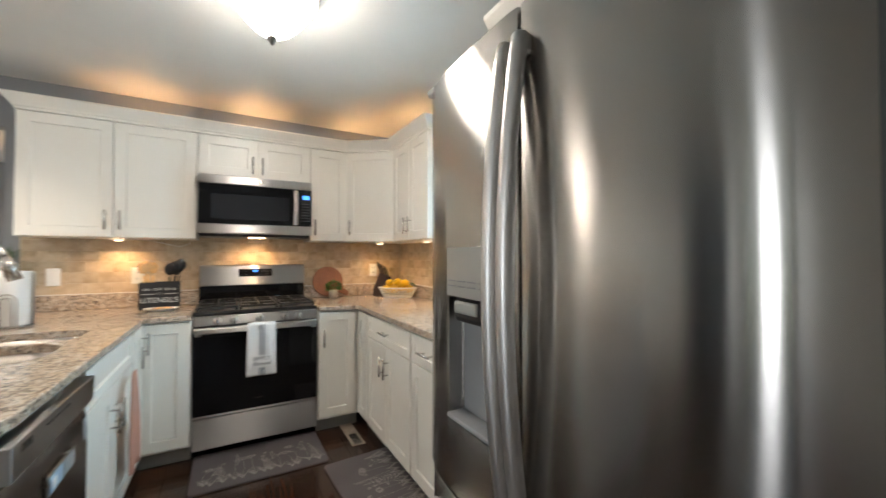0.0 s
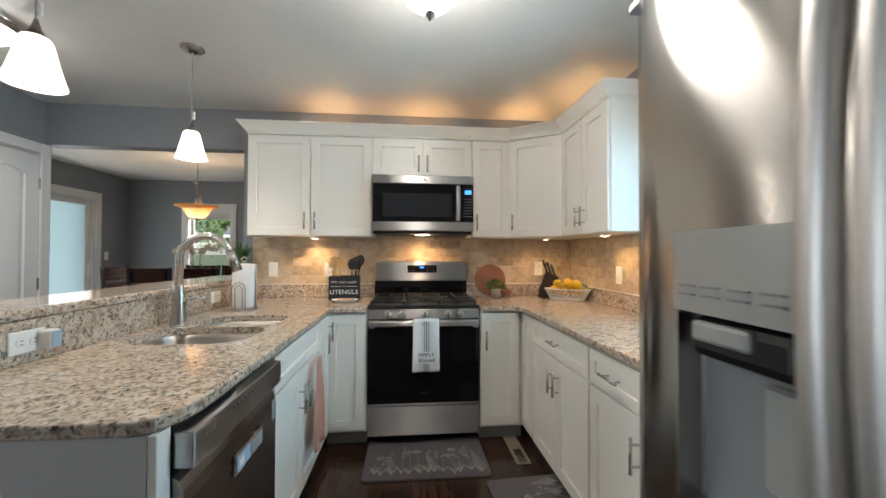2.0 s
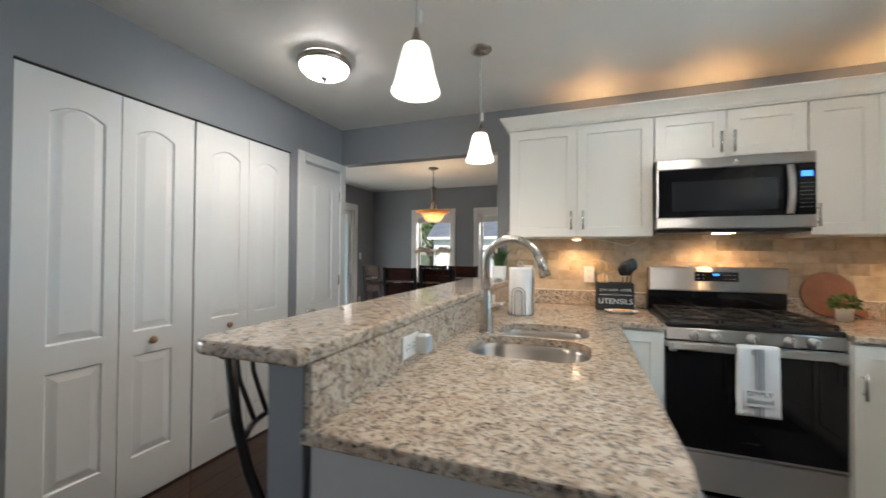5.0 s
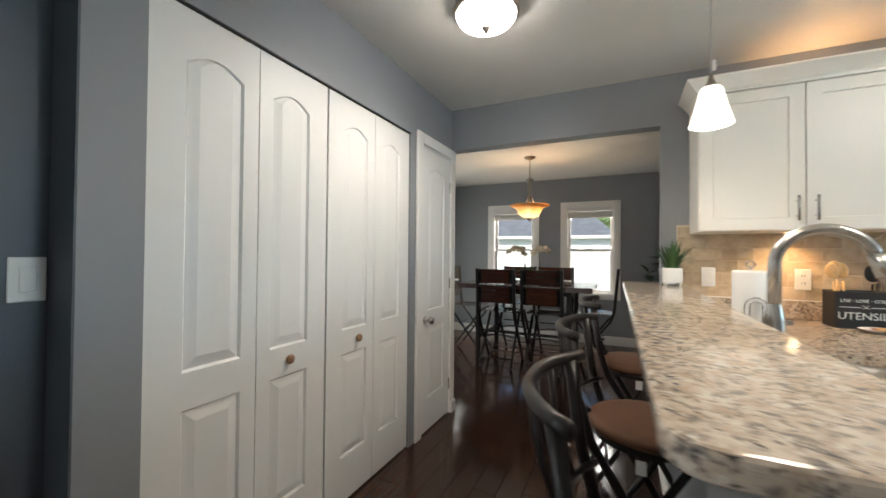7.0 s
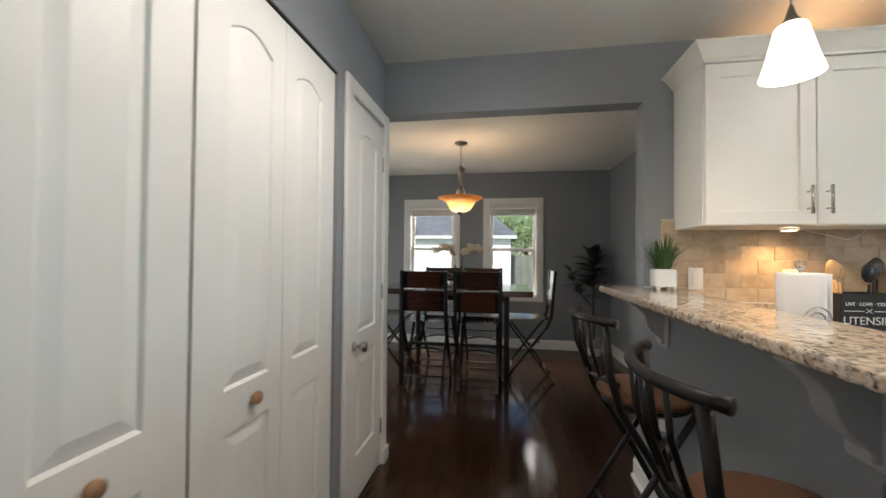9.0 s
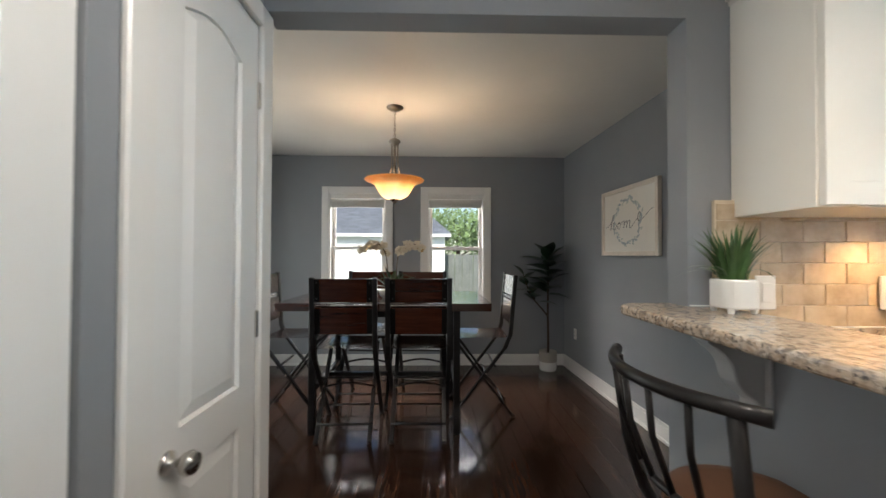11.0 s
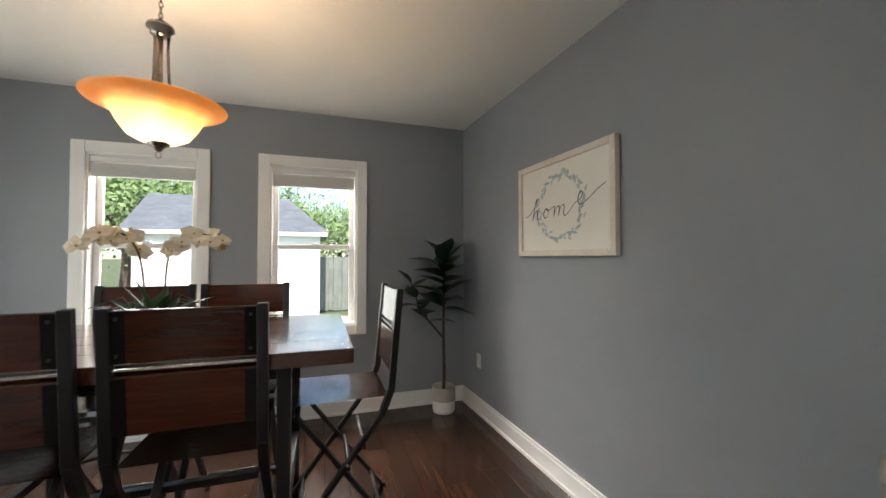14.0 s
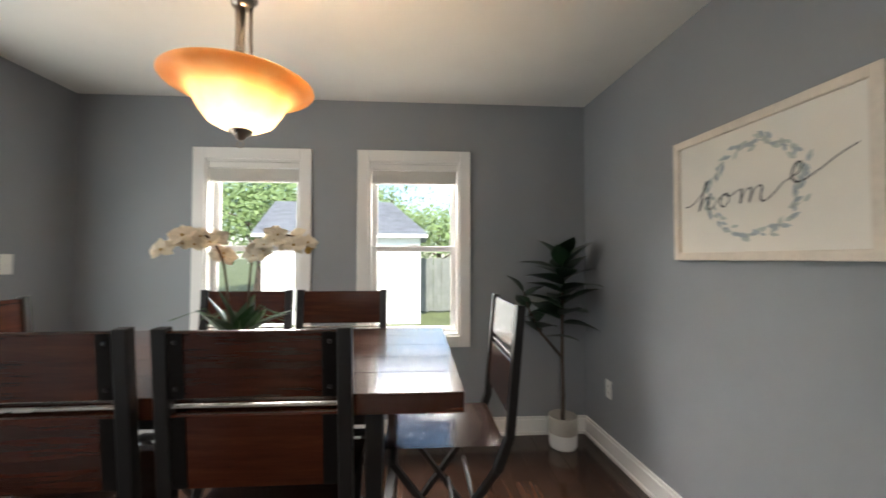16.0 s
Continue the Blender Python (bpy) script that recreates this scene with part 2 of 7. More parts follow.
def tube(points, r, seg=10, bm=None, caps=True, radii=None):
    """Round bar swept along points."""
    b = bmesh.new()
    pts = [Vector(p) for p in points]
    rings, prev = [], None
    for i, p in enumerate(pts):
        d = (pts[min(i + 1, len(pts) - 1)] - pts[max(i - 1, 0)]).normalized()
        if prev is None:
            n = d.orthogonal().normalized()
        else:
            n = (prev - d * prev.dot(d)).normalized()
        prev = n
        u = d.cross(n)
        rr = radii[i] if radii else r
        rings.append([b.verts.new(p + (n * math.cos(2 * math.pi * k / seg) + u * math.sin(2 * math.pi * k / seg)) * rr) for k in range(seg)])
    for a, c in zip(rings, rings[1:]):
        for k in range(seg):
            b.faces.new((a[k], a[(k + 1) % seg], c[(k + 1) % seg], c[k]))
    if caps:
        b.faces.new(rings[0][::-1])
        b.faces.new(rings[-1])
    bmesh.ops.recalc_face_normals(b, faces=b.faces[:])
    return b if bm is None else join(bm, b)


def bar(p, q, w, d, bm=None, bevel=0.002, up=(0, 0, 1)):
    """Rectangular bar from p to q, w by d across."""
    p, q = Vector(p), Vector(q)
    b = box(-w / 2, w / 2, -d / 2, d / 2, 0, (q - p).length, bevel)
    z = (q - p).normalized()
    x = Vector(up).cross(z)
    x = x.normalized() if x.length > 1e-4 else Vector((1, 0, 0))
    y = z.cross(x)
    m = Matrix((x, y, z)).transposed().to_4x4()
    m.translation = p
    bmesh.ops.transform(b, matrix=m, verts=b.verts)
    return b if bm is None else join(bm, b)


def prism(outline, z0, z1, bevel=0.0, bm=None, seg=2):
    """Upright prism over a plan outline."""
    b = bmesh.new()
    lo = [b.verts.new((x, y, z0)) for x, y in outline]
    hi = [b.verts.new((x, y, z1)) for x, y in outline]
    n = len(outline)
    b.faces.new(lo[::-1])
    b.faces.new(hi)
    for i in range(n):
        b.faces.new((lo[i], lo[(i + 1) % n], hi[(i + 1) % n], hi[i]))
    bmesh.ops.recalc_face_normals(b, faces=b.faces[:])
    if bevel:
        flat = [e for e in b.edges if abs(e.verts[0].co.z - e.verts[1].co.z) < 1e-6]
        bmesh.ops.bevel(b, geom=flat, offset=bevel, segments=seg, affect='EDGES', profile=0.5)
    return b if bm is None else join(bm, b)


def arc(cx, cy, r, a0, a1, n=8):
    return [(cx + r * math.cos(radians(a0 + (a1 - a0) * i / n)), cy + r * math.sin(radians(a0 + (a1 - a0) * i / n))) for i in range(n + 1)]


def cut(a, b):
    """Mesh of bmesh a with bmesh b cut away, as a bmesh."""
    obs = []
    for bm in (a, b):
        me = bpy.data.meshes.new("tmp")
        bm.to_mesh(me)
        bm.free()
        obs.append(new("tmp", me))
    mod = obs[0].modifiers.new("cut", 'BOOLEAN')
    mod.operation, mod.object, mod.solver = 'DIFFERENCE', obs[1], 'EXACT'
    dg = bpy.context.evaluated_depsgraph_get()
    me = bpy.data.meshes.new_from_object(obs[0].evaluated_get(dg))
    out = bmesh.new()
    out.from_mesh(me)
    for o in obs:
        d = o.data
        bpy.data.objects.remove(o)
        bpy.data.meshes.remove(d)
    bpy.data.meshes.remove(me)
    return out


def text_part(body, size, material, parent, m, name="lettering", depth=0.0006):
    c = bpy.data.curves.new("tmp_text", 'FONT')
    c.body, c.size, c.extrude = body, size, depth
    c.align_x, c.align_y = 'CENTER', 'CENTER'
    o = new("tmp_text", c)
    me = bpy.data.meshes.new_from_object(o.evaluated_get(bpy.context.evaluated_depsgraph_get()))
    bpy.data.objects.remove(o)
    bpy.data.curves.remove(c)
    bm = bmesh.new()
    bm.from_mesh(me)
    bpy.data.meshes.remove(me)
    return part(name, bm, material, parent, m=m)


def frame_box(x0, x1, z0, z1, w, y0, y1, bevel=0.003, bm=None, bottom=True):
    """Picture-frame shaped ring in the xz plane."""
    bm = bm or bmesh.new()
    box(x0, x0 + w, y0, y1, z0, z1, bevel, bm)
    box(x1 - w, x1, y0, y1, z0, z1, bevel, bm)
    box(x0 + w, x1 - w, y0, y1, z1 - w, z1, bevel, bm)
    if bottom:
        box(x0 + w, x1 - w, y0, y1, z0, z0 + w, bevel, bm)
    return bm


# ---------------------------------------------------------------- structure
XP, XR, YB = -2.96, 1.33, -5.2          # pantry wall, window wall, wall behind
XL, YF = -4.47, 3.13                    # dining room: glass-door wall and far wall
JX, YW0, YW1 = -1.456, 0.03, 0.142      # end of the range wall at the wide opening
HEAD = 2.138


def setting(name, bm, material, label, smooth=False):
    o = part(name, bm, material, None, smooth=smooth)
    return tagged(o, label, name.split("_")[0], kind="structure")


def wall_with_holes(x0, x1, y0, y1, z0, z1, holes, axis):
    """Box wall with rectangular openings, put together from blocks. holes: (a0, a1, zlow, zhigh) along axis."""
    bm = bmesh.new()
    def blk(a0, a1, l, h):
        if a1 - a0 > 1e-4 and h - l > 1e-4:
            if axis == "x":
                box(a0, a1, y0, y1, l, h, 0, bm)
            else:
                box(x0, x1, a0, a1, l, h, 0, bm)
    s, e = (x0, x1) if axis == "x" else (y0, y1)
    at = s
    for a0, a1, l, h in sorted(holes):
        blk(at, a0, z0, z1)
        blk(a0, a1, z0, l)
        blk(a0, a1, h, z1)
        at = a1
    blk(at, e, z0, z1)
    return bm


C = EYE_CEIL
CD = 2.440
setting("ceiling_dining", box(-4.7, -0.4, 0.09, 3.4, CD, CD + 0.15), CEIL, "smooth off-white painted dining room ceiling")
ceil = box(-5.3, 1.6, -5.4, 0.085, C, C + 0.15)
setting("ceiling", ceil, CEIL, "smooth off-white painted ceiling over the kitchen")
setting("wall_range", wall_with_holes(XP, XR, YW0, YW1, 0, C, [(XP, JX, 0, HEAD)], "x"), PAINT, "blue-grey painted wall with a wide cased opening")
wall_window = setting("wall_window", wall_with_holes(XR, XR + 0.16, YB, YW1, 0, C, [(-2.0, -1.265, 1.09, 2.078)], "y"), PAINT, "blue-grey painted kitchen wall with one window")
setting("wall_back", box(-5.2, XR, YB - 0.15, YB, 0, C), CEIL, "plain off-white painted wall closing the kitchen")
setting("wall_pantry", wall_with_holes(XP - 0.14, XP, -2.333, 0.09, 0, C, [(-2.178, -0.632, 0, 2.093), (-0.49, -0.005, 0, 2.06)], "y"), PAINT, "blue-grey painted wall with closet and pantry doors")
# hall wall, then a thin panel over the return: shade painted as dark colour
setting("wall_hall", box(XP - 0.30, XP - 0.14, -2.85, -2.333, 0, C), PAINT_SHADED, "hall wall with orange-peel texture, its shade put into a dark paint colour")
setting("wall_hall_return", box(XP - 0.139, XP - 0.001, -2.338, -2.3332, 0, C), PAINT_SHADED, "thin dark panel on the hall corner return, shade put into its colour")
# out-of-view side room, added with pale walls and opening to brighten the fridge
setting("wall_room", wall_with_holes(-5.2, -5.05, YB, -2.85, 0, C, [(-4.95, -3.05, 0.1, 2.2)], "y"), CEIL, "plain off-white wall added out of view, with a wide opening to let light in")
setting("wall_room_side", box(-5.05, XP - 0.30, -2.85, -2.7, 0, C), CEIL, "plain off-white wall of the room beyond")
setting("wall_closet_back", box(-3.75, -3.65, -2.5, 0.15, 0, C), PAINT, "plain painted closet back wall")
setting("wall_dining_near", box(XL, XP - 0.14, 0.09, 0.24, 0, C), PAINT, "blue-grey painted dining room wall")
setting("wall_dining_far", wall_with_holes(XL - 0.15, -0.5, YF, YF + 0.16, 0, C, [(-3.60, -2.93, 0.72, 2.0), (-2.45, -1.78, 0.72, 2.0)], "x"), PAINT, "blue-grey painted dining room wall with two windows")
setting("wall_dining_glass", wall_with_holes(XL - 0.15, XL, 0.24, YF, 0, C, [(0.55, 2.50, 0.02, 2.05)], "y"), PAINT, "blue-grey painted wall with a sliding glass door")
XD = -0.775


def dining_x(y):
    return XD - 0.04 * (y - 1.73)


wr = prism([(dining_x(YW1), YW1), (dining_x(YW1) + 0.15, YW1), (dining_x(YF) + 0.15, YF), (dining_x(YF), YF)], 0, C)
setting("wall_dining_picture", wr, PAINT, "blue-grey painted dining room wall with a hung picture")

# floor bed under the planks
floor = setting("floor", box(-5.2, 1.5, -5.3, 3.2, -0.12, -0.012), GAP, "dark walnut plank floor, glossy and lightly worn")

# ---------------------------------------------------------------- baseboards and casings
def baseboard(name, x0, y0, x1, y1, label="white painted baseboard along the wall", h=0.125, t=0.016):
    d = Vector((x1 - x0, y1 - y0, 0))
    L = d.length
    bm = prism([(0, 0), (0, -t), (L, -t), (L, 0)], 0, h - 0.02)
    join(bm, prism([(0, 0), (0, -t * 0.6), (L, -t * 0.6), (L, 0)], h - 0.02, h))
    join(bm, prism([(0, -t), (0, -t - 0.012), (L, -t - 0.012), (L, -t)], 0, 0.02))
    o = part(name, bm, TRIM, None, m=pose(x0, y0, 0, 0, 0, math.degrees(math.atan2(d.y, d.x))))
    return tagged(o, label, "baseboard", kind="structure")


baseboard("baseboard_far", XL, YF, dining_x(YF), YF)
baseboard("baseboard_picture", dining_x(YF), YF - 0.02, dining_x(YW1), YW1)
baseboard("baseboard_glass", XL, 2.60, XL, YF - 0.02)
baseboard("baseboard_glass_near", XL, 0.24, XL, 0.46)
baseboard("baseboard_bar", JX, YW1, JX, -2.33)

# ---------------------------------------------------------------- windows
def window(name, w, z0, z1, m, blind_drop, label, depth=0.14, wand=False):
    """Double-hung window in an opening w wide; local x along the wall, the room at -y, casing on the wall face y = 0."""
    th = thing(name, label, "window", m, kind="structure")
    c = 0.078
    part("casing", frame_box(-c, w + c, z0 - c, z1 + c, c + 0.004, -0.018, 0.0, 0.004), TRIM, th, "flat white painted casing")
    part("jamb_liner", frame_box(0.0, w, z0, z1, 0.018, 0.0, depth, 0.0), TRIM, th)
    zm = z0 + (z1 - z0) * 0.50
    s = 0.04
    part("upper_sash", frame_box(0.02, w - 0.02, zm - 0.02, z1 - 0.02, s, 0.095, 0.12, 0.004), TRIM, th, "white vinyl upper sash")
    part("lower_sash", frame_box(0.02, w - 0.02, z0 + 0.02, zm + 0.02, s, 0.065, 0.09, 0.004), TRIM, th, "white vinyl lower sash")
    for nm, za, zb, y in (("upper_pane", zm + 0.02, z1 - 0.06, 0.108), ("lower_pane", z0 + 0.06, zm - 0.02, 0.078)):
        p = part(nm, box(0.06, w - 0.06, y - 0.002, y + 0.002, za, zb), GLASS, th)
        p.visible_shadow = False
    part("sash_lock", box(w / 2 - 0.03, w / 2 + 0.03, 0.05, 0.075, zm + 0.018, zm + 0.034, 0.004), TRIM, th)
    # raised blind: head rail and the gathered slats
    part("head_rail", box(0.02, w - 0.02, 0.005, 0.055, z1 - 0.062, z1 - 0.02, 0.003), TRIM, th)
    k = int(blind_drop / 0.0085)
    for i in range(k):
        za = z1 - 0.07 - i * 0.0085
        part("blind_slat", box(0.025, w - 0.025, 0.006 + random.uniform(-0.002, 0.002), 0.05, za - 0.0055, za), BLIND, th)
    if wand:
        part("tilt_wand", tube([(0.07, 0.0, z1 - 0.08), (0.075, -0.003, z1 - 0.6)], 0.004, 6), PLASTIC, th)
    return th


GLASS = glass_mat("window_glass")
BLIND = surface("white_blind", (0.70, 0.68, 0.64), 0.5, vary=0.04)
window("window_1", 0.67, 0.72, 2.0, pose(-3.60, YF, 0), 0.10, "white double-hung window with a raised blind")
window("window_2", 0.67, 0.72, 2.0, pose(-2.45, YF, 0), 0.10, "white double-hung window with a raised blind")
window("window_3", 0.735, 1.09, 2.078, pose(XR, -1.265, 0, 0, 0, -90), 0.09, "white double-hung kitchen window over the counter, blind raised", wand=True)

# ---------------------------------------------------------------- sliding glass door
m, nt, b = node_mat("frosted_film", 0.5)
tr = nt.nodes.new("ShaderNodeBsdfTranslucent")
tr.inputs[0].default_value = (0.86, 0.93, 0.92, 1)
mxs = nt.nodes.new("ShaderNodeMixShader")
mxs.inputs[0].default_value = 0.8
b.inputs["Base Color"].default_value = (0.8, 0.9, 0.9, 1)
nt.links.new(b.outputs[0], mxs.inputs[1])
nt.links.new(tr.outputs[0], mxs.inputs[2])
nt.links.new(mxs.outputs[0], nt.nodes["Material Output"].inputs[0])
FROST = m


def slider():
    th = thing("door_1", "white-framed sliding glass door with pale frosted glass, closed", "sliding door", pose(XL, 0.55, 0, 0, 0, 90), kind="structure")
    w, h = 1.95, 2.05
    part("casing", frame_box(-0.09, w + 0.09, 0, h + 0.085, 0.092, -0.02, 0.0, 0.004, bottom=False), TRIM, th, "white painted casing")
    part("sill", box(0, w, 0.0, 0.15, 0.0, 0.04, 0.004), TRIM, th)
    part("jamb", frame_box(0, w, 0.04, h, 0.03, 0.0, 0.15, 0.0), TRIM, th)
    for nm, a, c, y in (("fixed_panel", 0.03, w / 2 + 0.03, 0.09), ("sliding_panel", w / 2 - 0.03, w - 0.03, 0.04)):
        p = part(nm, frame_box(a, c, 0.045, h - 0.03, 0.075, y, y + 0.035, 0.004), TRIM, th)
        part("pane", box(a + 0.07, c - 0.07, y + 0.015, y + 0.019, 0.11, h - 0.1), FROST, p, "pale frosted glass")
    part("handle", box(w - 0.085, w - 0.055, -0.012, 0.04, 0.95, 1.15, 0.008), PLASTIC, th)


slider()

# ---------------------------------------------------------------- panelled doors
def arch_outline(x0, x1, z0, z1, rise, n=10):
    pts = [(x0, z0), (x1, z0)]
    for i in range(n + 1):
        t = i / n
        x = x1 + (x0 - x1) * t
        pts.append((x, z1 - rise + rise * math.sin(math.pi * t)))
    return pts


def panel_relief(bm, outline, y, w=0.022, depth=0.010, inner=0.045):
    """Moulded panel: outline in xz, sunk channel round a raised field; the front face is -y."""
    def ring(k, dy):
        cx = sum(p[0] for p in outline) / len(outline)
        cz = sum(p[1] for p in outline) / len(outline)
        hx = max(abs(p[0] - cx) for p in outline)
        hz = max(abs(p[1] - cz) for p in outline)
        return [bm.verts.new((cx + (p[0] - cx) * (1 - k / hx), y + dy, cz + (p[1] - cz) * (1 - k / hz))) for p in outline]
    r = [ring(0, 0), ring(0.008, depth), ring(w, depth * 0.7), ring(inner, 0.001)]
    n = len(outline)
    for a, c in zip(r, r[1:]):
        for i in range(n):
            bm.faces.new((a[i], a[(i + 1) % n], c[(i + 1) % n], c[i]))
    bm.faces.new(r[-1])
    return r[0]


def panel_door_mesh(w, h, t=0.034, ml=0.1, mr=0.1, drop=0.0):
    """One door leaf w by h with an arched upper panel and a square lower one; front at y = 0, facing -y."""
    bm = bmesh.new()
    up = arch_outline(ml, w - mr, 0.876 - drop, 1.940 - drop * 2.2, 0.04)
    lo = [(ml, 0.228), (w - mr, 0.228), (w - mr, 0.753 - drop), (ml, 0.753 - drop)]
    loops = [panel_relief(bm, up, 0.0), panel_relief(bm, lo, 0.0)]
    corners = [bm.verts.new((x, 0.0, z)) for x, z in ((0, 0), (w, 0), (w, h), (0, h))]
    edges = []
    for lp in (corners, *loops):
        for i in range(len(lp)):
            e = bm.edges.get((lp[i], lp[(i + 1) % len(lp)]))
            edges.append(e or bm.edges.new((lp[i], lp[(i + 1) % len(lp)])))
    bmesh.ops.triangle_fill(bm, edges=edges, use_beauty=True)
    back = [bm.verts.new((v.co.x, t, v.co.z)) for v in corners]
    for i in range(4):
        bm.faces.new((corners[i], back[i], back[(i + 1) % 4], corners[(i + 1) % 4]))
    bm.faces.new(back)
    bmesh.ops.recalc_face_normals(bm, faces=bm.faces[:])
    return bm


KNOBW = surface("wooden_knob", (0.33, 0.19, 0.10), 0.4, vary=0.15, fine=30)


def knob(parent, x, z, mat, r=0.019, y=0.0, label=""):
    prof = [(0.007, 0), (0.008, 0.008), (r * 0.8, 0.011), (r, 0.018), (r * 0.8, 0.026), (0.001, 0.029)]
    return part("knob", lathe(prof, 16), mat, parent, label, True, pose(x, y, z, 90, 0, 0))


def bifolds():
    ys = [-2.174, -1.786, -1.405, -1.018, -0.636]
    for k in range(2):
        th = thing("closet_door", "white bifold closet door with arched moulded panels, closed", "door", pose(XP - 0.012, 0, 0.012), "bifold closet doors")
        for j in range(2):
            a, c = ys[2 * k + j], ys[2 * k + j + 1]
            w = c - a - 0.004 - (0.004 if (k, j) in ((0, 1), (1, 0)) else 0)
            leaf = part("leaf", panel_door_mesh(w, 2.072, ml=(0.112, 0.064)[j], mr=(0.064, 0.112)[j]), DOORP, th, "white moulded bifold leaf", m=pose(0, a + 0.002 + (0.004 if (k, j) == (1, 0) else 0), 0, 0, 0, 90))
            if (k, j) in ((0, 1), (1, 0)):
                knob(leaf, w * (0.41 if k == 0 else 0.61), 0.820, KNOBW, 0.021, 0, "small round wooden knob")
    tr = box(XP - 0.05, XP - 0.004, -2.178, -0.632, 2.086, 2.093)
    setting("trim_closet_track", tr, GAP, "dark metal track above the closet doors")


bifolds()


def pantry_door():
    th = thing("door_2", "white panelled pantry door with arched panel, closed", "door", pose(XP, -0.49, 0, 0, 0, 90), kind="structure")
    w, h = 0.485, 2.06
    c = 0.075
    part("casing", frame_box(-c, w + c, 0, h + c, c + 0.003, -0.02, 0.0, 0.005, bottom=False), TRIM, th, "white painted casing")
    part("jamb", frame_box(0, w, 0, h, 0.012, 0.0, 0.14, 0, bottom=False), TRIM, th)
    leaf = part("leaf", panel_door_mesh(w - 0.026, h - 0.03, ml=0.093, mr=0.095, drop=0.015), DOORP, th, "white moulded door leaf", m=pose(0.013, -0.004, 0.012))
    prof = [(0.026, 0.0), (0.026, 0.006), (0.010, 0.012), (0.010, 0.03), (0.022, 0.038), (0.028, 0.052), (0.022, 0.066), (0.001, 0.07)]
    part("door_handle", lathe(prof, 20), NICKEL, leaf, "satin nickel round knob", True, pose(0.052, 0, 0.80, 90, 0, 0))
    for z in (0.24, 1.05, 1.82):
        part("hinge", box(w - 0.014, w + 0.004, -0.014, -0.002, z - 0.045, z + 0.045, 0.003), NICKEL, th, "satin nickel hinge")
    part("plinth", box(w + 0.002, w + c + 0.006, -0.034, 0, 0, 0.09, 0.004), TRIM, th)


pantry_door()

# ---------------------------------------------------------------- cabinets
def shaker(w, h, rail=0.062, t=0.02):
    """Door slab w by h, front at y = -t, recessed centre panel."""
    bm = bmesh.new()
    def ring(x0, x1, z0, z1, y):
        return [bm.verts.new(p) for p in ((x0, y, z0), (x1, y, z0), (x1, y, z1), (x0, y, z1))]
    rs = [ring(0.0, w, 0.0, h, 0), ring(0.0, w, 0, h, -t + 0.0015), ring(0.0015, w - 0.0015, 0.0015, h - 0.0015, -t),
          ring(rail, w - rail, rail, h - rail, -t), ring(rail + 0.003, w - rail - 0.003, rail + 0.003, h - rail - 0.003, -t + 0.009)]
    for a, c in zip(rs, rs[1:]):
        for i in range(4):
            bm.faces.new((a[i], a[(i + 1) % 4], c[(i + 1) % 4], c[i]))
    bm.faces.new(rs[-1])
    bm.faces.new(rs[0][::-1])
    bmesh.ops.recalc_face_normals(bm, faces=bm.faces[:])
    return bm


def pull(parent, x, z, vertical=True, L=0.102, t=0.02):
    """Bar pull centred at x, z on a door front."""
    bm = tube([(0, -t - 0.03, -L / 2 - 0.012), (0, -t - 0.03, L / 2 + 0.012)], 0.0065, 10)
    for s in (-1, 1):
        tube([(0, -t + 0.001, s * L * 0.37), (0, -t - 0.03, s * L * 0.37)], 0.0045, 8, bm)
    return part("handle", bm, NICKEL, parent, "brushed nickel bar pull", True, pose(x, 0, z, 0, 0 if vertical else 90, 0))


def cabinet(name, label, w, h, d, m, fronts, toe=0.0, group="", body_top=None):
    """Face-frame cabinet, front face y = 0 facing -y. fronts: (x0, x1, z0, z1, handle) with handle (x, z, vertical) or None."""
    th = thing(name, label, "cabinet", m, group)
    part("body", box(0, w, 0, d, toe, body_top or h, 0.0015), CABP, th)
    if body_top:
        part("face_rail", box(0, w, 0, 0.018, body_top, h), CABP, th)
    if toe:
        part("toe_kick", box(0.002, w - 0.002, 0.06, d, 0, toe), TOE, th, "dull grey recessed toe kick")
    for x0, x1, z0, z1, hd in fronts:
        drawer = (z1 - z0) < 0.25
        f = part("drawer" if drawer else "door", shaker(x1 - x0, z1 - z0, 0.045 if drawer else 0.062), CABP, th, "", m=pose(x0, -0.001, z0))
        if hd:
            pull(f, hd[0] - x0, hd[1] - z0, hd[2])
    return th


UZ, UT = 1.42, 2.18
UH = UT - UZ
cabinet("upper_cabinet", "white shaker wall cabinet with two doors and nickel pulls", 0.915, UH, 0.302, pose(-1.30, -0.275, UZ),
        [(0.006, 0.455, 0.004, UH - 0.006, (0.42, 0.112, True)), (0.460, 0.909, 0.004, UH - 0.006, (0.495, 0.112, True))], group="wall cabinets")
cabinet("upper_cabinet", "short white shaker wall cabinet above the microwave", 0.77, 0.292, 0.302, pose(-0.385, -0.275, UT - 0.292),
        [(0.006, 0.382, 0.004, 0.286, (0.352, 0.09, True)), (0.388, 0.764, 0.004, 0.286, (0.418, 0.09, True))], group="wall cabinets")
cabinet("upper_cabinet", "narrow white shaker wall cabinet with one door", 0.302, UH, 0.302, pose(0.385, -0.275, UZ),
        [(0.003, 0.297, 0.004, UH - 0.006, (0.035, 0.112, True))], group="wall cabinets")


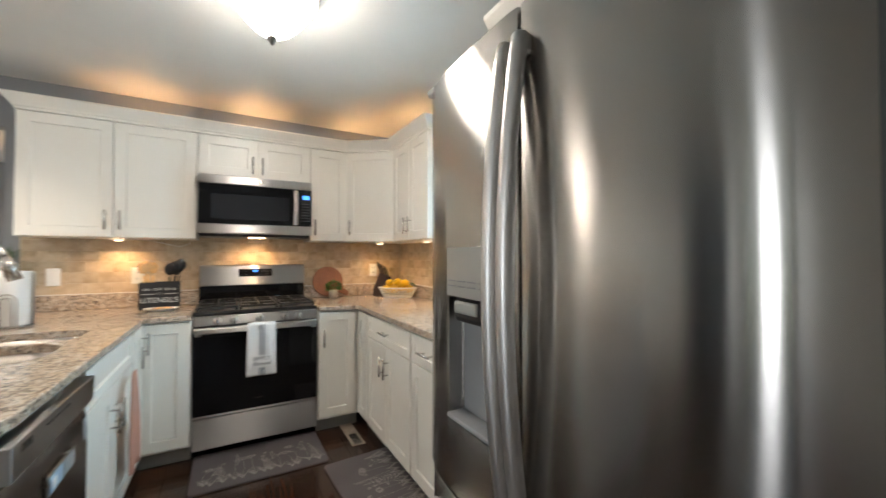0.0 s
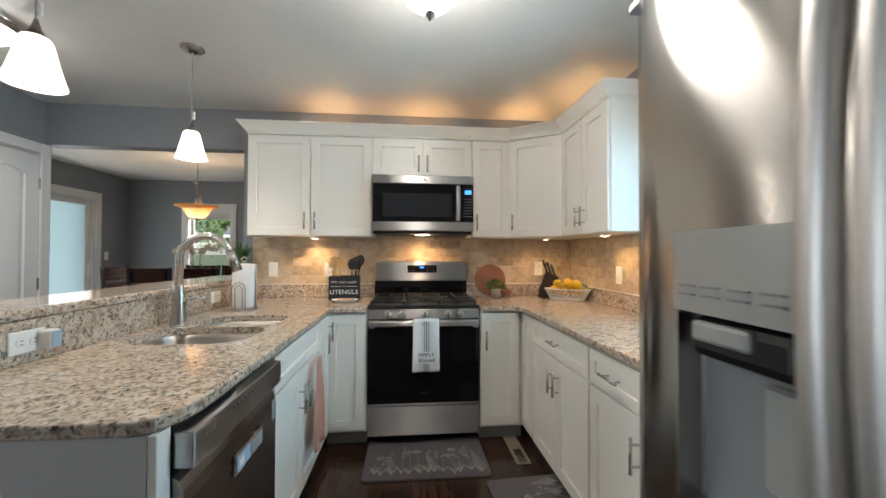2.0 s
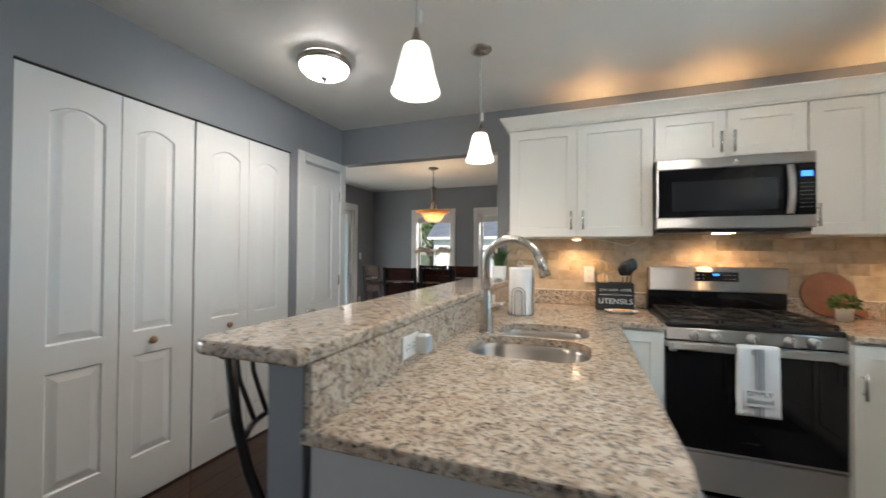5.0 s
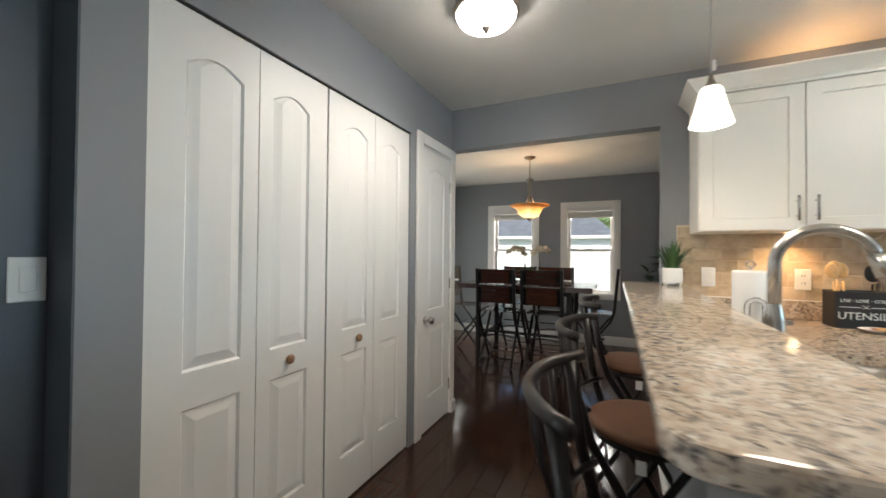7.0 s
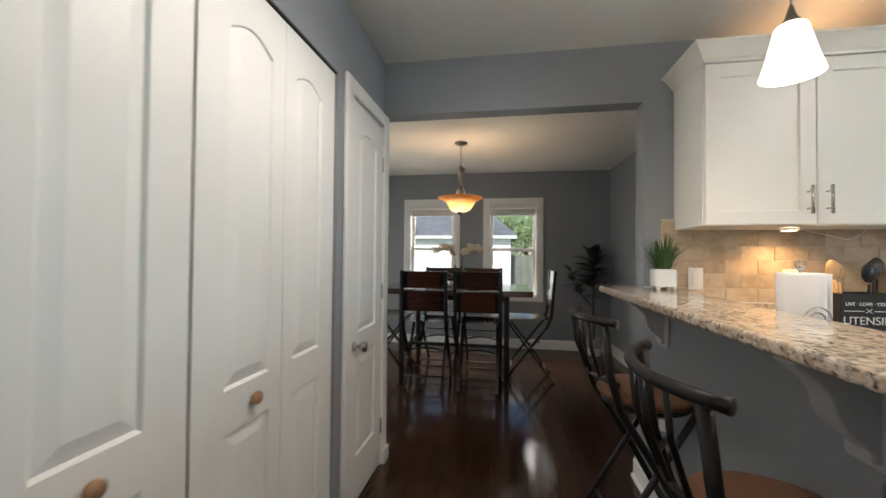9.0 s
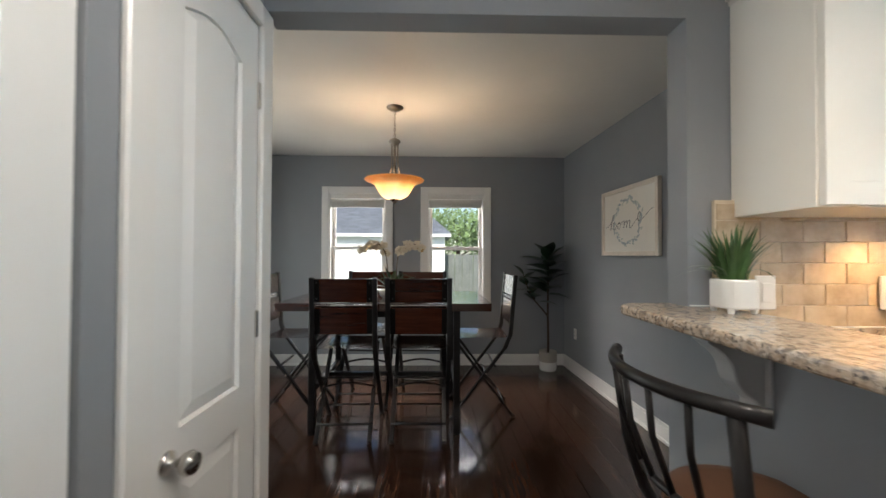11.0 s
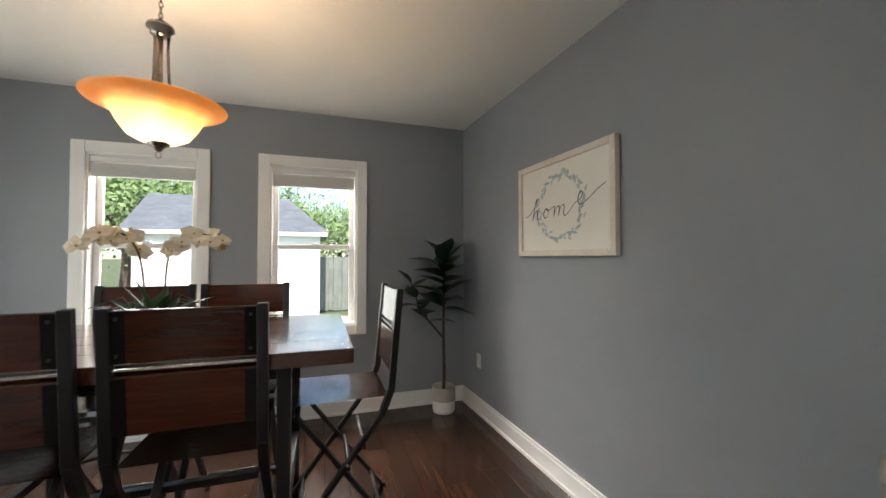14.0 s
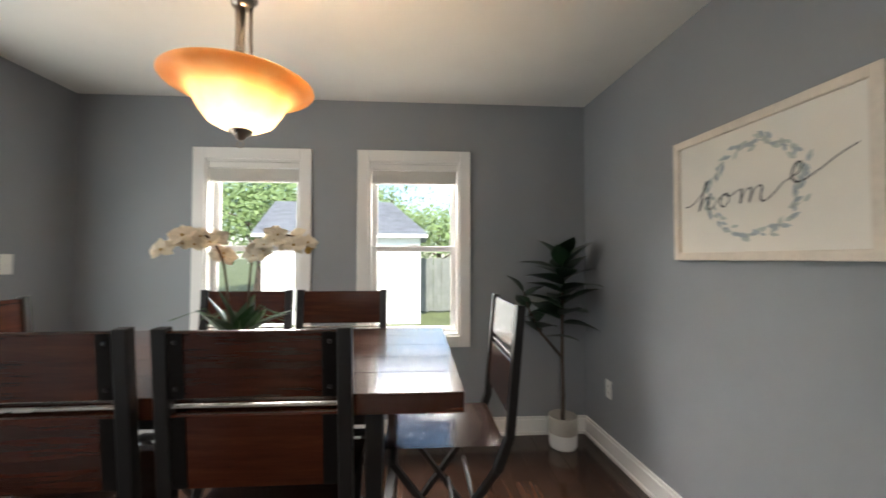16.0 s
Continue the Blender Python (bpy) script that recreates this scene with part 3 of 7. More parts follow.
def corner_upper():
    th = thing("upper_cabinet", "diagonal white shaker corner wall cabinet", "cabinet", pose(0.688, -0.275, UZ), "wall cabinets")
    a, c = (0.0, 0.0), (0.342, -0.247)
    part("body", prism([a, c, (0.641, -0.247), (0.641, 0.302), (0.0, 0.302)], 0, UH), CABP, th)
    L = math.hypot(c[0], c[1])
    f = part("door", shaker(L - 0.012, UH - 0.01), CABP, th, m=pose(0.004, -0.006, 0.004, 0, 0, math.degrees(math.atan2(c[1], c[0]))))
    pull(f, 0.035, 0.112)


corner_upper()
cabinet("upper_cabinet", "white shaker wall cabinet with two doors beside the window", 0.646, UH, 0.298, pose(1.031, -0.524, UZ, 0, 0, -90),
        [(0.006, 0.320, 0.004, UH - 0.006, (0.285, 0.112, True)), (0.326, 0.640, 0.004, UH - 0.006, (0.361, 0.112, True))], group="wall cabinets")


def crown():
    """Flared cornice swept along the tops of the wall cabinets, as a thing lying on them."""
    path = [(-1.30, 0.028), (-1.30, -0.297), (0.681, -0.297), (1.010, -0.534), (1.010, -1.172), (1.325, -1.172)]
    prof = [(-0.03, -0.003), (0.002, -0.003), (0.004, 0.010), (0.012, 0.014), (0.018, 0.026), (0.050, 0.064), (0.060, 0.072), (0.060, 0.080), (-0.03, 0.080)]
    bm = bmesh.new()
    P = [Vector(p) for p in path]
    rings = []
    for i, p in enumerate(P):
        d0 = (P[i] - P[i - 1]).normalized() if i else None
        d1 = (P[i + 1] - P[i]).normalized() if i < len(P) - 1 else None
        nrm = lambda d: Vector((d.y, -d.x))
        if d0 is None:
            n = nrm(d1)
        elif d1 is None:
            n = nrm(d0)
        else:
            n = (nrm(d0) + nrm(d1)).normalized()
            n = n / max(0.3, n.dot(nrm(d0)))
        rings.append([bm.verts.new((p.x + n.x * o, p.y + n.y * o, UT + 0.003 + z)) for o, z in prof])
    for a, c in zip(rings, rings[1:]):
        for k in range(len(prof)):
            bm.faces.new((a[k], a[(k + 1) % len(prof)], c[(k + 1) % len(prof)], c[k]))
    bmesh.ops.recalc_face_normals(bm, faces=bm.faces[:])
    return tagged(part("crown_moulding", bm, CABP), "white flared crown moulding along the wall cabinets", "moulding")


crown()

# base cabinets, counter height CZ, slab 0.03 thick
CZ = 0.93
BH = CZ - 0.033
FX, FY = -0.645, -0.625      # faces of the sink run and of the range run
cabinet("base_cabinet", "narrow white shaker base cabinet beside the range", 0.27, BH, 0.60, pose(-0.655, FY, 0),
        [(0.01, 0.262, 0.12, BH - 0.012, (0.035, 0.70, True))], 0.1, "base cabinets")
cabinet("base_cabinet", "white shaker corner base cabinet with a false front", 0.25, BH, 0.60, pose(FX, -0.655, 0, 0, 0, 90) @ pose(-0.25, 0, 0),
        [(0.004, 0.246, 0.12, BH - 0.012, (0.212, 0.78, True))], 0.1, "base cabinets", 0.70)
cabinet("base_cabinet", "white shaker sink base cabinet with two doors", 0.765, BH, 0.60, pose(FX, -1.68, 0, 0, 0, 90),
        [(0.006, 0.759, 0.735, BH - 0.012, None), (0.006, 0.380, 0.12, 0.728, (0.342, 0.59, True)), (0.386, 0.759, 0.12, 0.728, (0.424, 0.59, True))], 0.1, "base cabinets", 0.70)
cabinet("base_cabinet", "narrow white shaker base cabinet with one door", 0.307, BH, 0.60, pose(0.388, FY, 0),
        [(0.006, 0.268, 0.12, BH - 0.012, (0.035, 0.70, True))], 0.1, "base cabinets")
RX = 0.696
cabinet("base_cabinet", "white shaker corner base cabinet door", 0.215, BH, 0.60, pose(RX, -0.65, 0, 0, 0, -90),
        [(0.004, 0.21, 0.12, BH - 0.012, None)], 0.1, "base cabinets")
for y0, w, lab, two in ((-0.87, 0.74, "white shaker base cabinet with a drawer over two doors", True), (-1.615, 0.40, "white shaker base cabinet with a drawer over a door", False), (-2.02, 0.39, "white shaker base cabinet with a drawer beside the refrigerator", False)):
    fr = [(0.006, w - 0.006, 0.735, BH - 0.012, (w / 2, 0.81, False))]
    if two:
        fr += [(0.006, w / 2 - 0.003, 0.12, 0.728, (w / 2 - 0.035, 0.60, True)), (w / 2 + 0.003, w - 0.006, 0.12, 0.728, (w / 2 + 0.035, 0.60, True))]
    else:
        fr += [(0.006, w - 0.006, 0.12, 0.728, (w - 0.045, 0.60, True))]
    cabinet("base_cabinet", lab, w, BH, 0.60, pose(RX, y0, 0, 0, 0, -90), fr, 0.1, "base cabinets")

# ---------------------------------------------------------------- countertops
def rounded(x0, x1, y0, y1, r, n=6):
    return arc(x1 - r, y0 + r, r, -90, 0, n) + arc(x1 - r, y1 - r, r, 0, 90, n) + arc(x0 + r, y1 - r, r, 90, 180, n) + arc(x0 + r, y0 + r, r, 180, 270, n)


CT0 = CZ - 0.033
left_top = [(-1.358, 0.008), (-1.358, -2.345)] + [(-0.70, -2.345), (-0.655, -2.325), (-0.625, -2.27), (-0.615, -2.20)] + [(-0.615, -0.72), (-0.655, -0.665), (-0.385, -0.665), (-0.385, 0.008)]
slab = prism(left_top, CT0, CZ, 0.006)
BOWLS = [(-1.248, -0.772, -1.632, -1.275, 0.12), (-1.190, -0.775, -1.248, -0.93, 0.10)]
cutter = bmesh.new()
for x0, x1, y0, y1, r in BOWLS:
    prism(rounded(x0, x1, y0, y1, r), CT0 - 0.05, CZ + 0.05, 0, cutter)
slab = cut(slab, cutter)
top = tagged(part("countertop", slab, GRANITE), "speckled beige and grey granite countertop with sink cut-outs", "countertop")
right_top = [(0.386, 0.008), (0.386, -0.665), (0.62, -0.665), (0.662, -0.71), (0.662, -2.405), (1.312, -2.405), (1.312, 0.008)]
tagged(part("countertop", prism(right_top, CT0, CZ, 0.006), GRANITE), "speckled beige and grey granite countertop under the window", "countertop")
for nm, bx in (("backsplash_ledge", (-1.335, -0.386, -0.014, 0.008)), ("backsplash_ledge", (0.386, 1.29, -0.014, 0.008))):
    tagged(part(nm, box(*bx, CZ + 0.0005, CZ + 0.105, 0.003), GRANITE), "low granite upstand behind the counter", "upstand")
tagged(part("backsplash_ledge", box(1.29, 1.312, -2.40, 0.008, CZ + 0.0005, CZ + 0.105, 0.003), GRANITE), "low granite upstand behind the counter", "upstand")

for x0, x1, y0, y1, z in ((-1.335, -0.386, -0.006, 0.003, CZ + 0.1052), (0.386, 1.29, -0.006, 0.003, CZ + 0.1052), (1.298, 1.307, -1.17, -0.006, CZ + 0.1052), (-1.45, -1.337, 0.0262, 0.0295, 1.1052)):
    tagged(part("trim_caulk", box(x0, x1, y0, y1, z, z + 0.004, 0.001), PLASTIC), "thin white caulk bead along the granite", "caulk", kind="structure")

# knee wall, granite facing and raised bar
setting("wall_bar", box(JX, -1.36, -2.335, YW0, 0, 1.068), PAINT, "blue-grey painted knee wall under the raised bar")
tagged(part("bar_facing", box(-1.358, -1.338, -2.335, 0.028, CZ + 0.0005, 1.068, 0.002), GRANITE), "granite facing between counter and raised bar", "upstand")
bar_out = [(-1.333, -2.385), (-1.333, 0.026), (JX + 0.0, 0.026), (JX - 0.004, 0.140)] + arc(-1.592, 0.040, 0.090, 70, 188, 7) + [(-1.680, -0.12)] + arc(-1.60, -2.335, 0.05, 180, 270, 5)
tagged(part("breakfast_bar", prism(bar_out, 1.07, 1.105, 0.010, seg=3), GRANITE), "raised speckled granite breakfast bar with a rounded end", "countertop")
ENDP = surface("light_grey_panel_paint", (0.52, 0.51, 0.51), 0.45, vary=0.02, bumps=0.03)
setting("wall_bar_end", box(-1.338, FX - 0.02, -2.335, -2.29, 0, CT0 - 0.002), ENDP, "light grey painted end panel of the sink run")
cabinet_end = box(FX - 0.019, FX - 0.0, -2.335, -2.285, 0.0, CT0 - 0.002, 0.002)
tagged(part("end_stile", cabinet_end, CABP), "white painted stile beside the dishwasher", "stile")


def corbel(y):
    pts = [(0, 0), (-0.165, 0), (-0.165, -0.018)]
    for i in range(13):
        t = i / 12
        pts.append((-0.155 + 0.12 * t + 0.014 * math.sin(t * math.pi * 2), -0.026 - 0.150 * t))
    pts += [(-0.030, -0.184), (-0.030, -0.205), (0.0, -0.205)]
    bm = prism(pts, -0.035, 0.035, 0.004, seg=1)
    bmesh.ops.transform(bm, matrix=Matrix.Rotation(radians(90), 4, 'X'), verts=bm.verts)
    th = thing("corbel", "scrolled pale grey painted bracket under the bar", "bracket", pose(JX, y, 1.068), "bar brackets")
    part("scroll", bm, TRIM_BLUE, th)
    part("back_plate", box(-0.014, -0.001, -0.052, 0.052, -0.222, -0.001, 0.003), TRIM_BLUE, th)


TRIM_BLUE = surface("pale_grey_bracket_paint", (0.46, 0.47, 0.48), 0.4, vary=0.04)
for y in (-0.262, -1.30):
    corbel(y)

# ---------------------------------------------------------------- range
def oven_range():
    th = thing("range", "stainless gas range with black glass oven door and backguard", "range", pose(0, -0.60, 0))
    W = 0.379
    part("body", box(-W, W, 0.0, 0.60, 0.06, 0.905, 0.004), BLACK, th)
    for x in (-W + 0.05, W - 0.05):
        for y in (0.06, 0.54):
            part("foot", lathe([(0.018, 0.0), (0.018, 0.06)], 10, close=True), BLACK, th, m=pose(x, y, 0))
    part("drawer", box(-W, W, -0.035, -0.001, 0.065, 0.262, 0.006), STEEL, th, "brushed stainless warming drawer")
    part("oven_door", box(-W, W, -0.038, -0.001, 0.272, 0.805, 0.005), BLKGLASS, th, "black glass oven door")
    part("door_rim", box(-W + 0.001, W - 0.001, -0.041, -0.0385, 0.272, 0.283), STEEL, th)
    part("badge", box(-0.032, 0.032, -0.0405, -0.0385, 0.345, 0.352), NICKEL, th, "small silver badge")
    hd = part("handle", box(-W + 0.02, W - 0.02, -0.088, -0.066, 0.805, 0.842, 0.006, seg=2), STEEL, th, "wide flat stainless handle")
    for s in (-1, 1):
        part("bracket", box(s * (W - 0.03) - 0.018, s * (W - 0.03) + 0.018, -0.067, -0.037, 0.79, 0.835, 0.004), STEEL, hd)
    part("handle_strip", box(-W, W, -0.036, -0.001, 0.808, 0.838, 0.003), STEEL, th)
    part("control_panel", box(-W, W, -0.03, 0.03, 0.845, 0.913, 0.006), STEEL, th, "stainless control panel")
    for x in (-0.245, -0.15, 0.005, 0.16, 0.25):
        k = part("control_knob", lathe([(0.026, 0), (0.026, 0.008), (0.021, 0.012), (0.019, 0.034), (0.001, 0.036)], 18), STEEL, th, "round stainless knob", True, pose(x, -0.031, 0.877, 90, 0, 0))
        part("grip", box(-0.005, 0.005, -0.018, 0.018, 0.03, 0.045, 0.002), NICKEL, k)
    part("cooktop", box(-W, W, -0.03, 0.53, 0.914, 0.940, 0.006), BLACK, th, "black enamel cooktop")
    for i, (x0, x1) in enumerate(((-0.365, -0.125), (-0.12, 0.12), (0.125, 0.365))):
        bm = bmesh.new()
        for x in (x0 + 0.01, x1 - 0.01):
            bar((x, 0.0, 0.962), (x, 0.51, 0.962), 0.014, 0.014, bm)
        for y in (0.0, 0.17, 0.34, 0.51):
            bar((x0 + 0.01, y, 0.962), (x1 - 0.01, y, 0.962), 0.013, 0.013, bm)
        xm = (x0 + x1) / 2
        bar((xm, 0.0, 0.963), (xm, 0.51, 0.963), 0.011, 0.012, bm)
        for x in (x0 + 0.01, x1 - 0.01):
            for y in (0.0, 0.51):
                bar((x, y, 0.940), (x, y, 0.962), 0.014, 0.014, bm)
        part("grate", bm, IRON, th, "black cast-iron grate")
    for x, y in ((-0.245, 0.12), (-0.245, 0.39), (0, 0.25), (0.245, 0.12), (0.245, 0.39)):
        part("burner", lathe([(0.045, 0.9405), (0.045, 0.948), (0.032, 0.950), (0.032, 0.957), (0.001, 0.958)], 18), IRON, th, "", True, pose(x, y, 0))
    part("backguard_base", box(-W, W, 0.535, 0.60, 0.915, 1.065, 0.004), BLKGLASS, th)
    bg = part("backguard", box(-W, W, 0.515, 0.60, 1.066, 1.226, 0.008), STEEL, th, "stainless backguard")
    part("display", box(-0.115, 0.125, 0.512, 0.5155, 1.135, 1.195, 0.001), BLKGLASS, bg)
    part("clock", box(-0.015, 0.02, 0.5105, 0.5115, 1.172, 1.185), LCD, bg, "lit blue clock digits")
    for x in (-0.095, -0.065, 0.05, 0.075, 0.1):
        for z in (1.15, 1.175):
            part("key_mark", box(x - 0.006, x + 0.006, 0.5105, 0.5115, z, z + 0.003), GREYPL, bg)


oven_range()

# towel over the oven handle
CLOTH = surface("white_cotton", (0.80, 0.79, 0.78), 0.9, vary=0.05, fine=300, bumps=0.25)
STRIPE = surface("grey_stripe", (0.22, 0.23, 0.26), 0.9, vary=0.1, fine=300)
INK = surface("dark_ink", (0.06, 0.06, 0.07), 0.8, vary=0.1)


def sheet(fn, nu, nv, thick=0.0):
    """Grid surface fn(u, v) -> point, u and v in 0..1; given a thickness when asked."""
    bm = bmesh.new()
    g = [[bm.verts.new(fn(i / nu, j / nv)) for j in range(nv + 1)] for i in range(nu + 1)]
    for i in range(nu):
        for j in range(nv):
            bm.faces.new((g[i][j], g[i + 1][j], g[i + 1][j + 1], g[i][j + 1]))
    if thick:
        bmesh.ops.recalc_face_normals(bm, faces=bm.faces[:])
        bmesh.ops.solidify(bm, geom=bm.faces[:], thickness=thick)
    return bm


def hung_towel(x0, x1, name="towel_fold", w=0.0):
    def fn(u, v):
        x = x0 + (x1 - x0) * u
        L = v * 0.66
        ripple = 0.004 * math.sin(u * 9 + 1.0) * min(1, v * 3)
        if L < 0.28:
            return (x, 0.012 - ripple, -0.28 + L)
        if L < 0.32:
            a = (L - 0.28) / 0.04 * math.pi
            return (x, 0.012 * math.cos(a) - 0.002, 0.012 * math.sin(a))
        return (x + 0.004 * (u - 0.5) * (L - 0.32) * 8, -0.014 - ripple, -(L - 0.32))
    return sheet(fn, 10, 40, 0.003)


tw = thing("dish_towel", "white cotton dish towel with a grey stripe, over the oven handle", "towel", pose(0.012, -0.677, 0.846))
part("cloth", hung_towel(-0.087, 0.085), CLOTH, tw, smooth=True)
for x0, x1 in ((-0.016, -0.010), (-0.004, 0.006), (0.012, 0.018)):
    part("stripe", box(x0, x1, -0.0235, -0.0215, -0.335, -0.004), STRIPE, tw, "dark grey woven stripe")
part("print_ground", box(-0.06, 0.06, -0.0262, -0.0238, -0.285, -0.205, 0.0008), CLOTH, tw)
text_part("SIMPLY", 0.034, INK, tw, pose(0.0, -0.0272, -0.225, 90, 0, 0))
text_part("Blessed", 0.036, INK, tw, pose(0.002, -0.0272, -0.260, 90, 0, 0))


# ---------------------------------------------------------------- microwave
def microwave():
    th = thing("microwave", "stainless over-the-range microwave with black glass door", "microwave", pose(0, -0.35, 1.44))
    W, H = 0.381, 0.438
    part("case", box(-W, W, 0.0, 0.36, 0.02, H, 0.003), STEEL, th)
    part("grease_screen", box(-W + 0.01, W - 0.01, 0.0, 0.34, 0.0, 0.02), BLACK, th)
    part("top_strip", box(-W, W, -0.03, -0.001, H - 0.062, H, 0.004), STEEL, th, "stainless top strip")
    part("bottom_strip", box(-W, W, -0.03, -0.001, 0.022, 0.088, 0.004), STEEL, th, "stainless bottom strip")
    d = part("door", box(-W, 0.30, -0.028, -0.001, 0.09, H - 0.064, 0.003), BLKGLASS, th, "black glass door")
    part("door_window", box(-0.30, 0.215, -0.0295, -0.0282, 0.125, H - 0.135), WINGLASS, d, "dark tinted door window")
    for x in (-W + 0.004,):
        part("door_edge", box(x - 0.003, x + 0.004, -0.031, -0.0285, 0.09, H - 0.064), STEEL, d)
    def hf(u, v):
        return (0.262 + (u - 0.5) * 0.036, -0.05 - 0.022 * math.sin(v * math.pi) + 0.010 * (2 * u - 1) ** 2, 0.095 + v * 0.27)
    part("handle", sheet(hf, 6, 14, 0.006), STEEL, d, "bowed stainless handle", True)
    for z in (0.11, 0.35):
        part("handle_post", box(0.252, 0.272, -0.05, -0.027, z - 0.012, z + 0.012, 0.003), STEEL, d)
    kp = part("keypad", box(0.302, W, -0.028, -0.001, 0.09, H - 0.064, 0.003), BLKGLASS, th, "black keypad")
    part("clock", box(0.315, 0.365, -0.0295, -0.0283, 0.300, 0.330), LCD, kp, "lit blue clock")
    for i in range(7):
        for j in range(3):
            part("key_mark", box(0.313 + j * 0.02, 0.325 + j * 0.02, -0.0293, -0.0283, 0.13 + i * 0.022, 0.134 + i * 0.022), GREYPL, kp)
    part("badge", lathe([(0.011, 0), (0.011, 0.002), (0.001, 0.0025)], 14), NICKEL, th, "small round badge", m=pose(0.02, -0.0305, H - 0.03, 90, 0, 0))
    part("lamp_lens", box(-0.05, 0.05, 0.10, 0.15, -0.004, 0.0005), BULB_WARM, th, "lit cooktop lamp lens")


BULB_WARM = glow_mat("warm_bulb", (1.0, 0.70, 0.40), 14)
BULB_WHITE = glow_mat("white_bulb", (1.0, 0.92, 0.82), 14)
microwave()
lamp("cooktop_lamp", 'SPOT', 4.2, (1.0, 0.6, 0.28), look((0, -0.20, 1.42), (0, -0.10, 0.9)), 0.04, cone=radians(150))

# ---------------------------------------------------------------- refrigerator
def fridge():
    th = thing("refrigerator", "stainless French-door refrigerator with water dispenser", "refrigerator", pose(0.377, -2.45, 0, 0, 0, -90))
    W = 0.93
    HT = 1.80
    def front(x):
        u = (x - W / 2) / (W / 2)
        return -0.067 + 0.028 * u * u + 0.03 * u ** 10
    part("case", box(0.004, W - 0.004, 0.045, 0.86, 0.03, HT - 0.015, 0.006), GREYPL, th, "grey painted refrigerator case")
    for x in (0.06, W - 0.06):
        for y in (0.1, 0.8):
            part("foot", lathe([(0.02, 0), (0.02, 0.03)], 10, close=True), BLACK, th, m=pose(x, y, 0))
    def slab_front(x0, x1, z0, z1):
        n = 14
        xs = [x0 + (x1 - x0) * i / n for i in range(n + 1)]
        out = [(x1, 0.04), (x0, 0.04)]
        fr = [(x, front(x)) for x in xs]
        fr[0] = (x0, fr[0][1] + 0.010)
        fr.insert(1, (x0 + 0.003, front(x0) + 0.003))
        fr[-1] = (x1, fr[-1][1] + 0.010)
        fr.insert(-1, (x1 - 0.003, front(x1) + 0.003))
        return prism(out + fr, z0, z1, 0.004, seg=2)
    def smooth_part(nm, bm, lab):
        o = part(nm, bm, FSTEEL, th, lab, True)
        o.data.set_sharp_from_angle(angle=radians(28))
        return o
    ld = slab_front(0.002, W / 2 - 0.003, 0.70, HT)
    ld = cut(ld, box(0.178, 0.392, -0.2, -0.005, 0.885, 1.205, 0.012))
    d1 = smooth_part("door", ld, "bowed stainless door with dispenser")
    d2 = smooth_part("door", slab_front(W / 2 + 0.003, W - 0.002, 0.70, HT), "bowed stainless door")
    d3 = smooth_part("freezer_drawer", slab_front(0.002, W - 0.002, 0.06, 0.692), "stainless freezer drawer")
    part("hinge_cover", box(0.0, 0.09, -0.03, 0.08, HT - 0.012, HT + 0.012, 0.005), GREYPL, th)
    part("hinge_cover", box(W - 0.09, W, -0.03, 0.08, HT - 0.012, HT + 0.012, 0.005), GREYPL, th)
    # dispenser
    cv = part("dispenser_recess", box(0.180, 0.390, -0.012, -0.004, 0.887, 1.203, 0.002), GREYPL, d1, "grey dispenser recess")
    part("control_panel", sheet(lambda u, v: (0.177 + 0.216 * u, front(0.177 + 0.216 * u) - 0.006, 1.20 + 0.122 * v), 8, 2, 0.004), PANELG, d1, "pale grey touch panel")
    for i in range(4):
        for z in (1.225, 1.238):
            xx = 0.196 + i * 0.048
            part("panel_mark", box(xx, xx + 0.03, front(xx) - 0.0115, front(xx) - 0.0085, z, z + 0.003), GREYPL, d1)
    part("nozzle", box(0.205, 0.375, -0.062, -0.012, 1.135, 1.195, 0.015, seg=2), BLACK, d1, "black nozzle housing")
    part("paddle", box(0.222, 0.318, -0.070, -0.056, 1.160, 1.190, 0.006, seg=2), PANELG, d1, "pale plastic paddle")
    part("lever", box(0.300, 0.372, -0.034, -0.014, 0.985, 1.12, 0.005), PANELG, d1)
    part("drip_tray", box(0.182, 0.388, -0.066, -0.012, 0.887, 0.899, 0.003), GREYPL, d1, "grey drip tray")
    for dx, d in ((-0.023, d1), (0.023, d2)):
        x = W / 2 + dx
        pts, rad = [], []
        for i in range(25):
            t = i / 24
            pts.append((x, front(x) - 0.014 - 0.040 * math.sin(math.pi * t) ** 0.8, 0.79 + 0.93 * t))
        bm = tube(pts, 0.016, 12)
        for v in bm.verts:
            v.co.x = x + (v.co.x - x) * 1.15
        h = part("handle", bm, SATIN, d, "long bowed stainless handle", True)
        for z in (0.805, 1.705):
            part("handle_mount", box(x - 0.014, x + 0.014, front(x) - 0.03, front(x) + 0.006, z - 0.02, z + 0.02, 0.005), STEEL, d)
    pts = [(0.10 + (W - 0.2) * i / 20, front(0.10 + (W - 0.2) * i / 20) - 0.055 * math.sin(math.pi * i / 20) ** 0.5 - 0.006, 0.62) for i in range(21)]
    part("handle", tube(pts, 0.014, 10), SATIN, d3, "bowed stainless drawer handle", True)


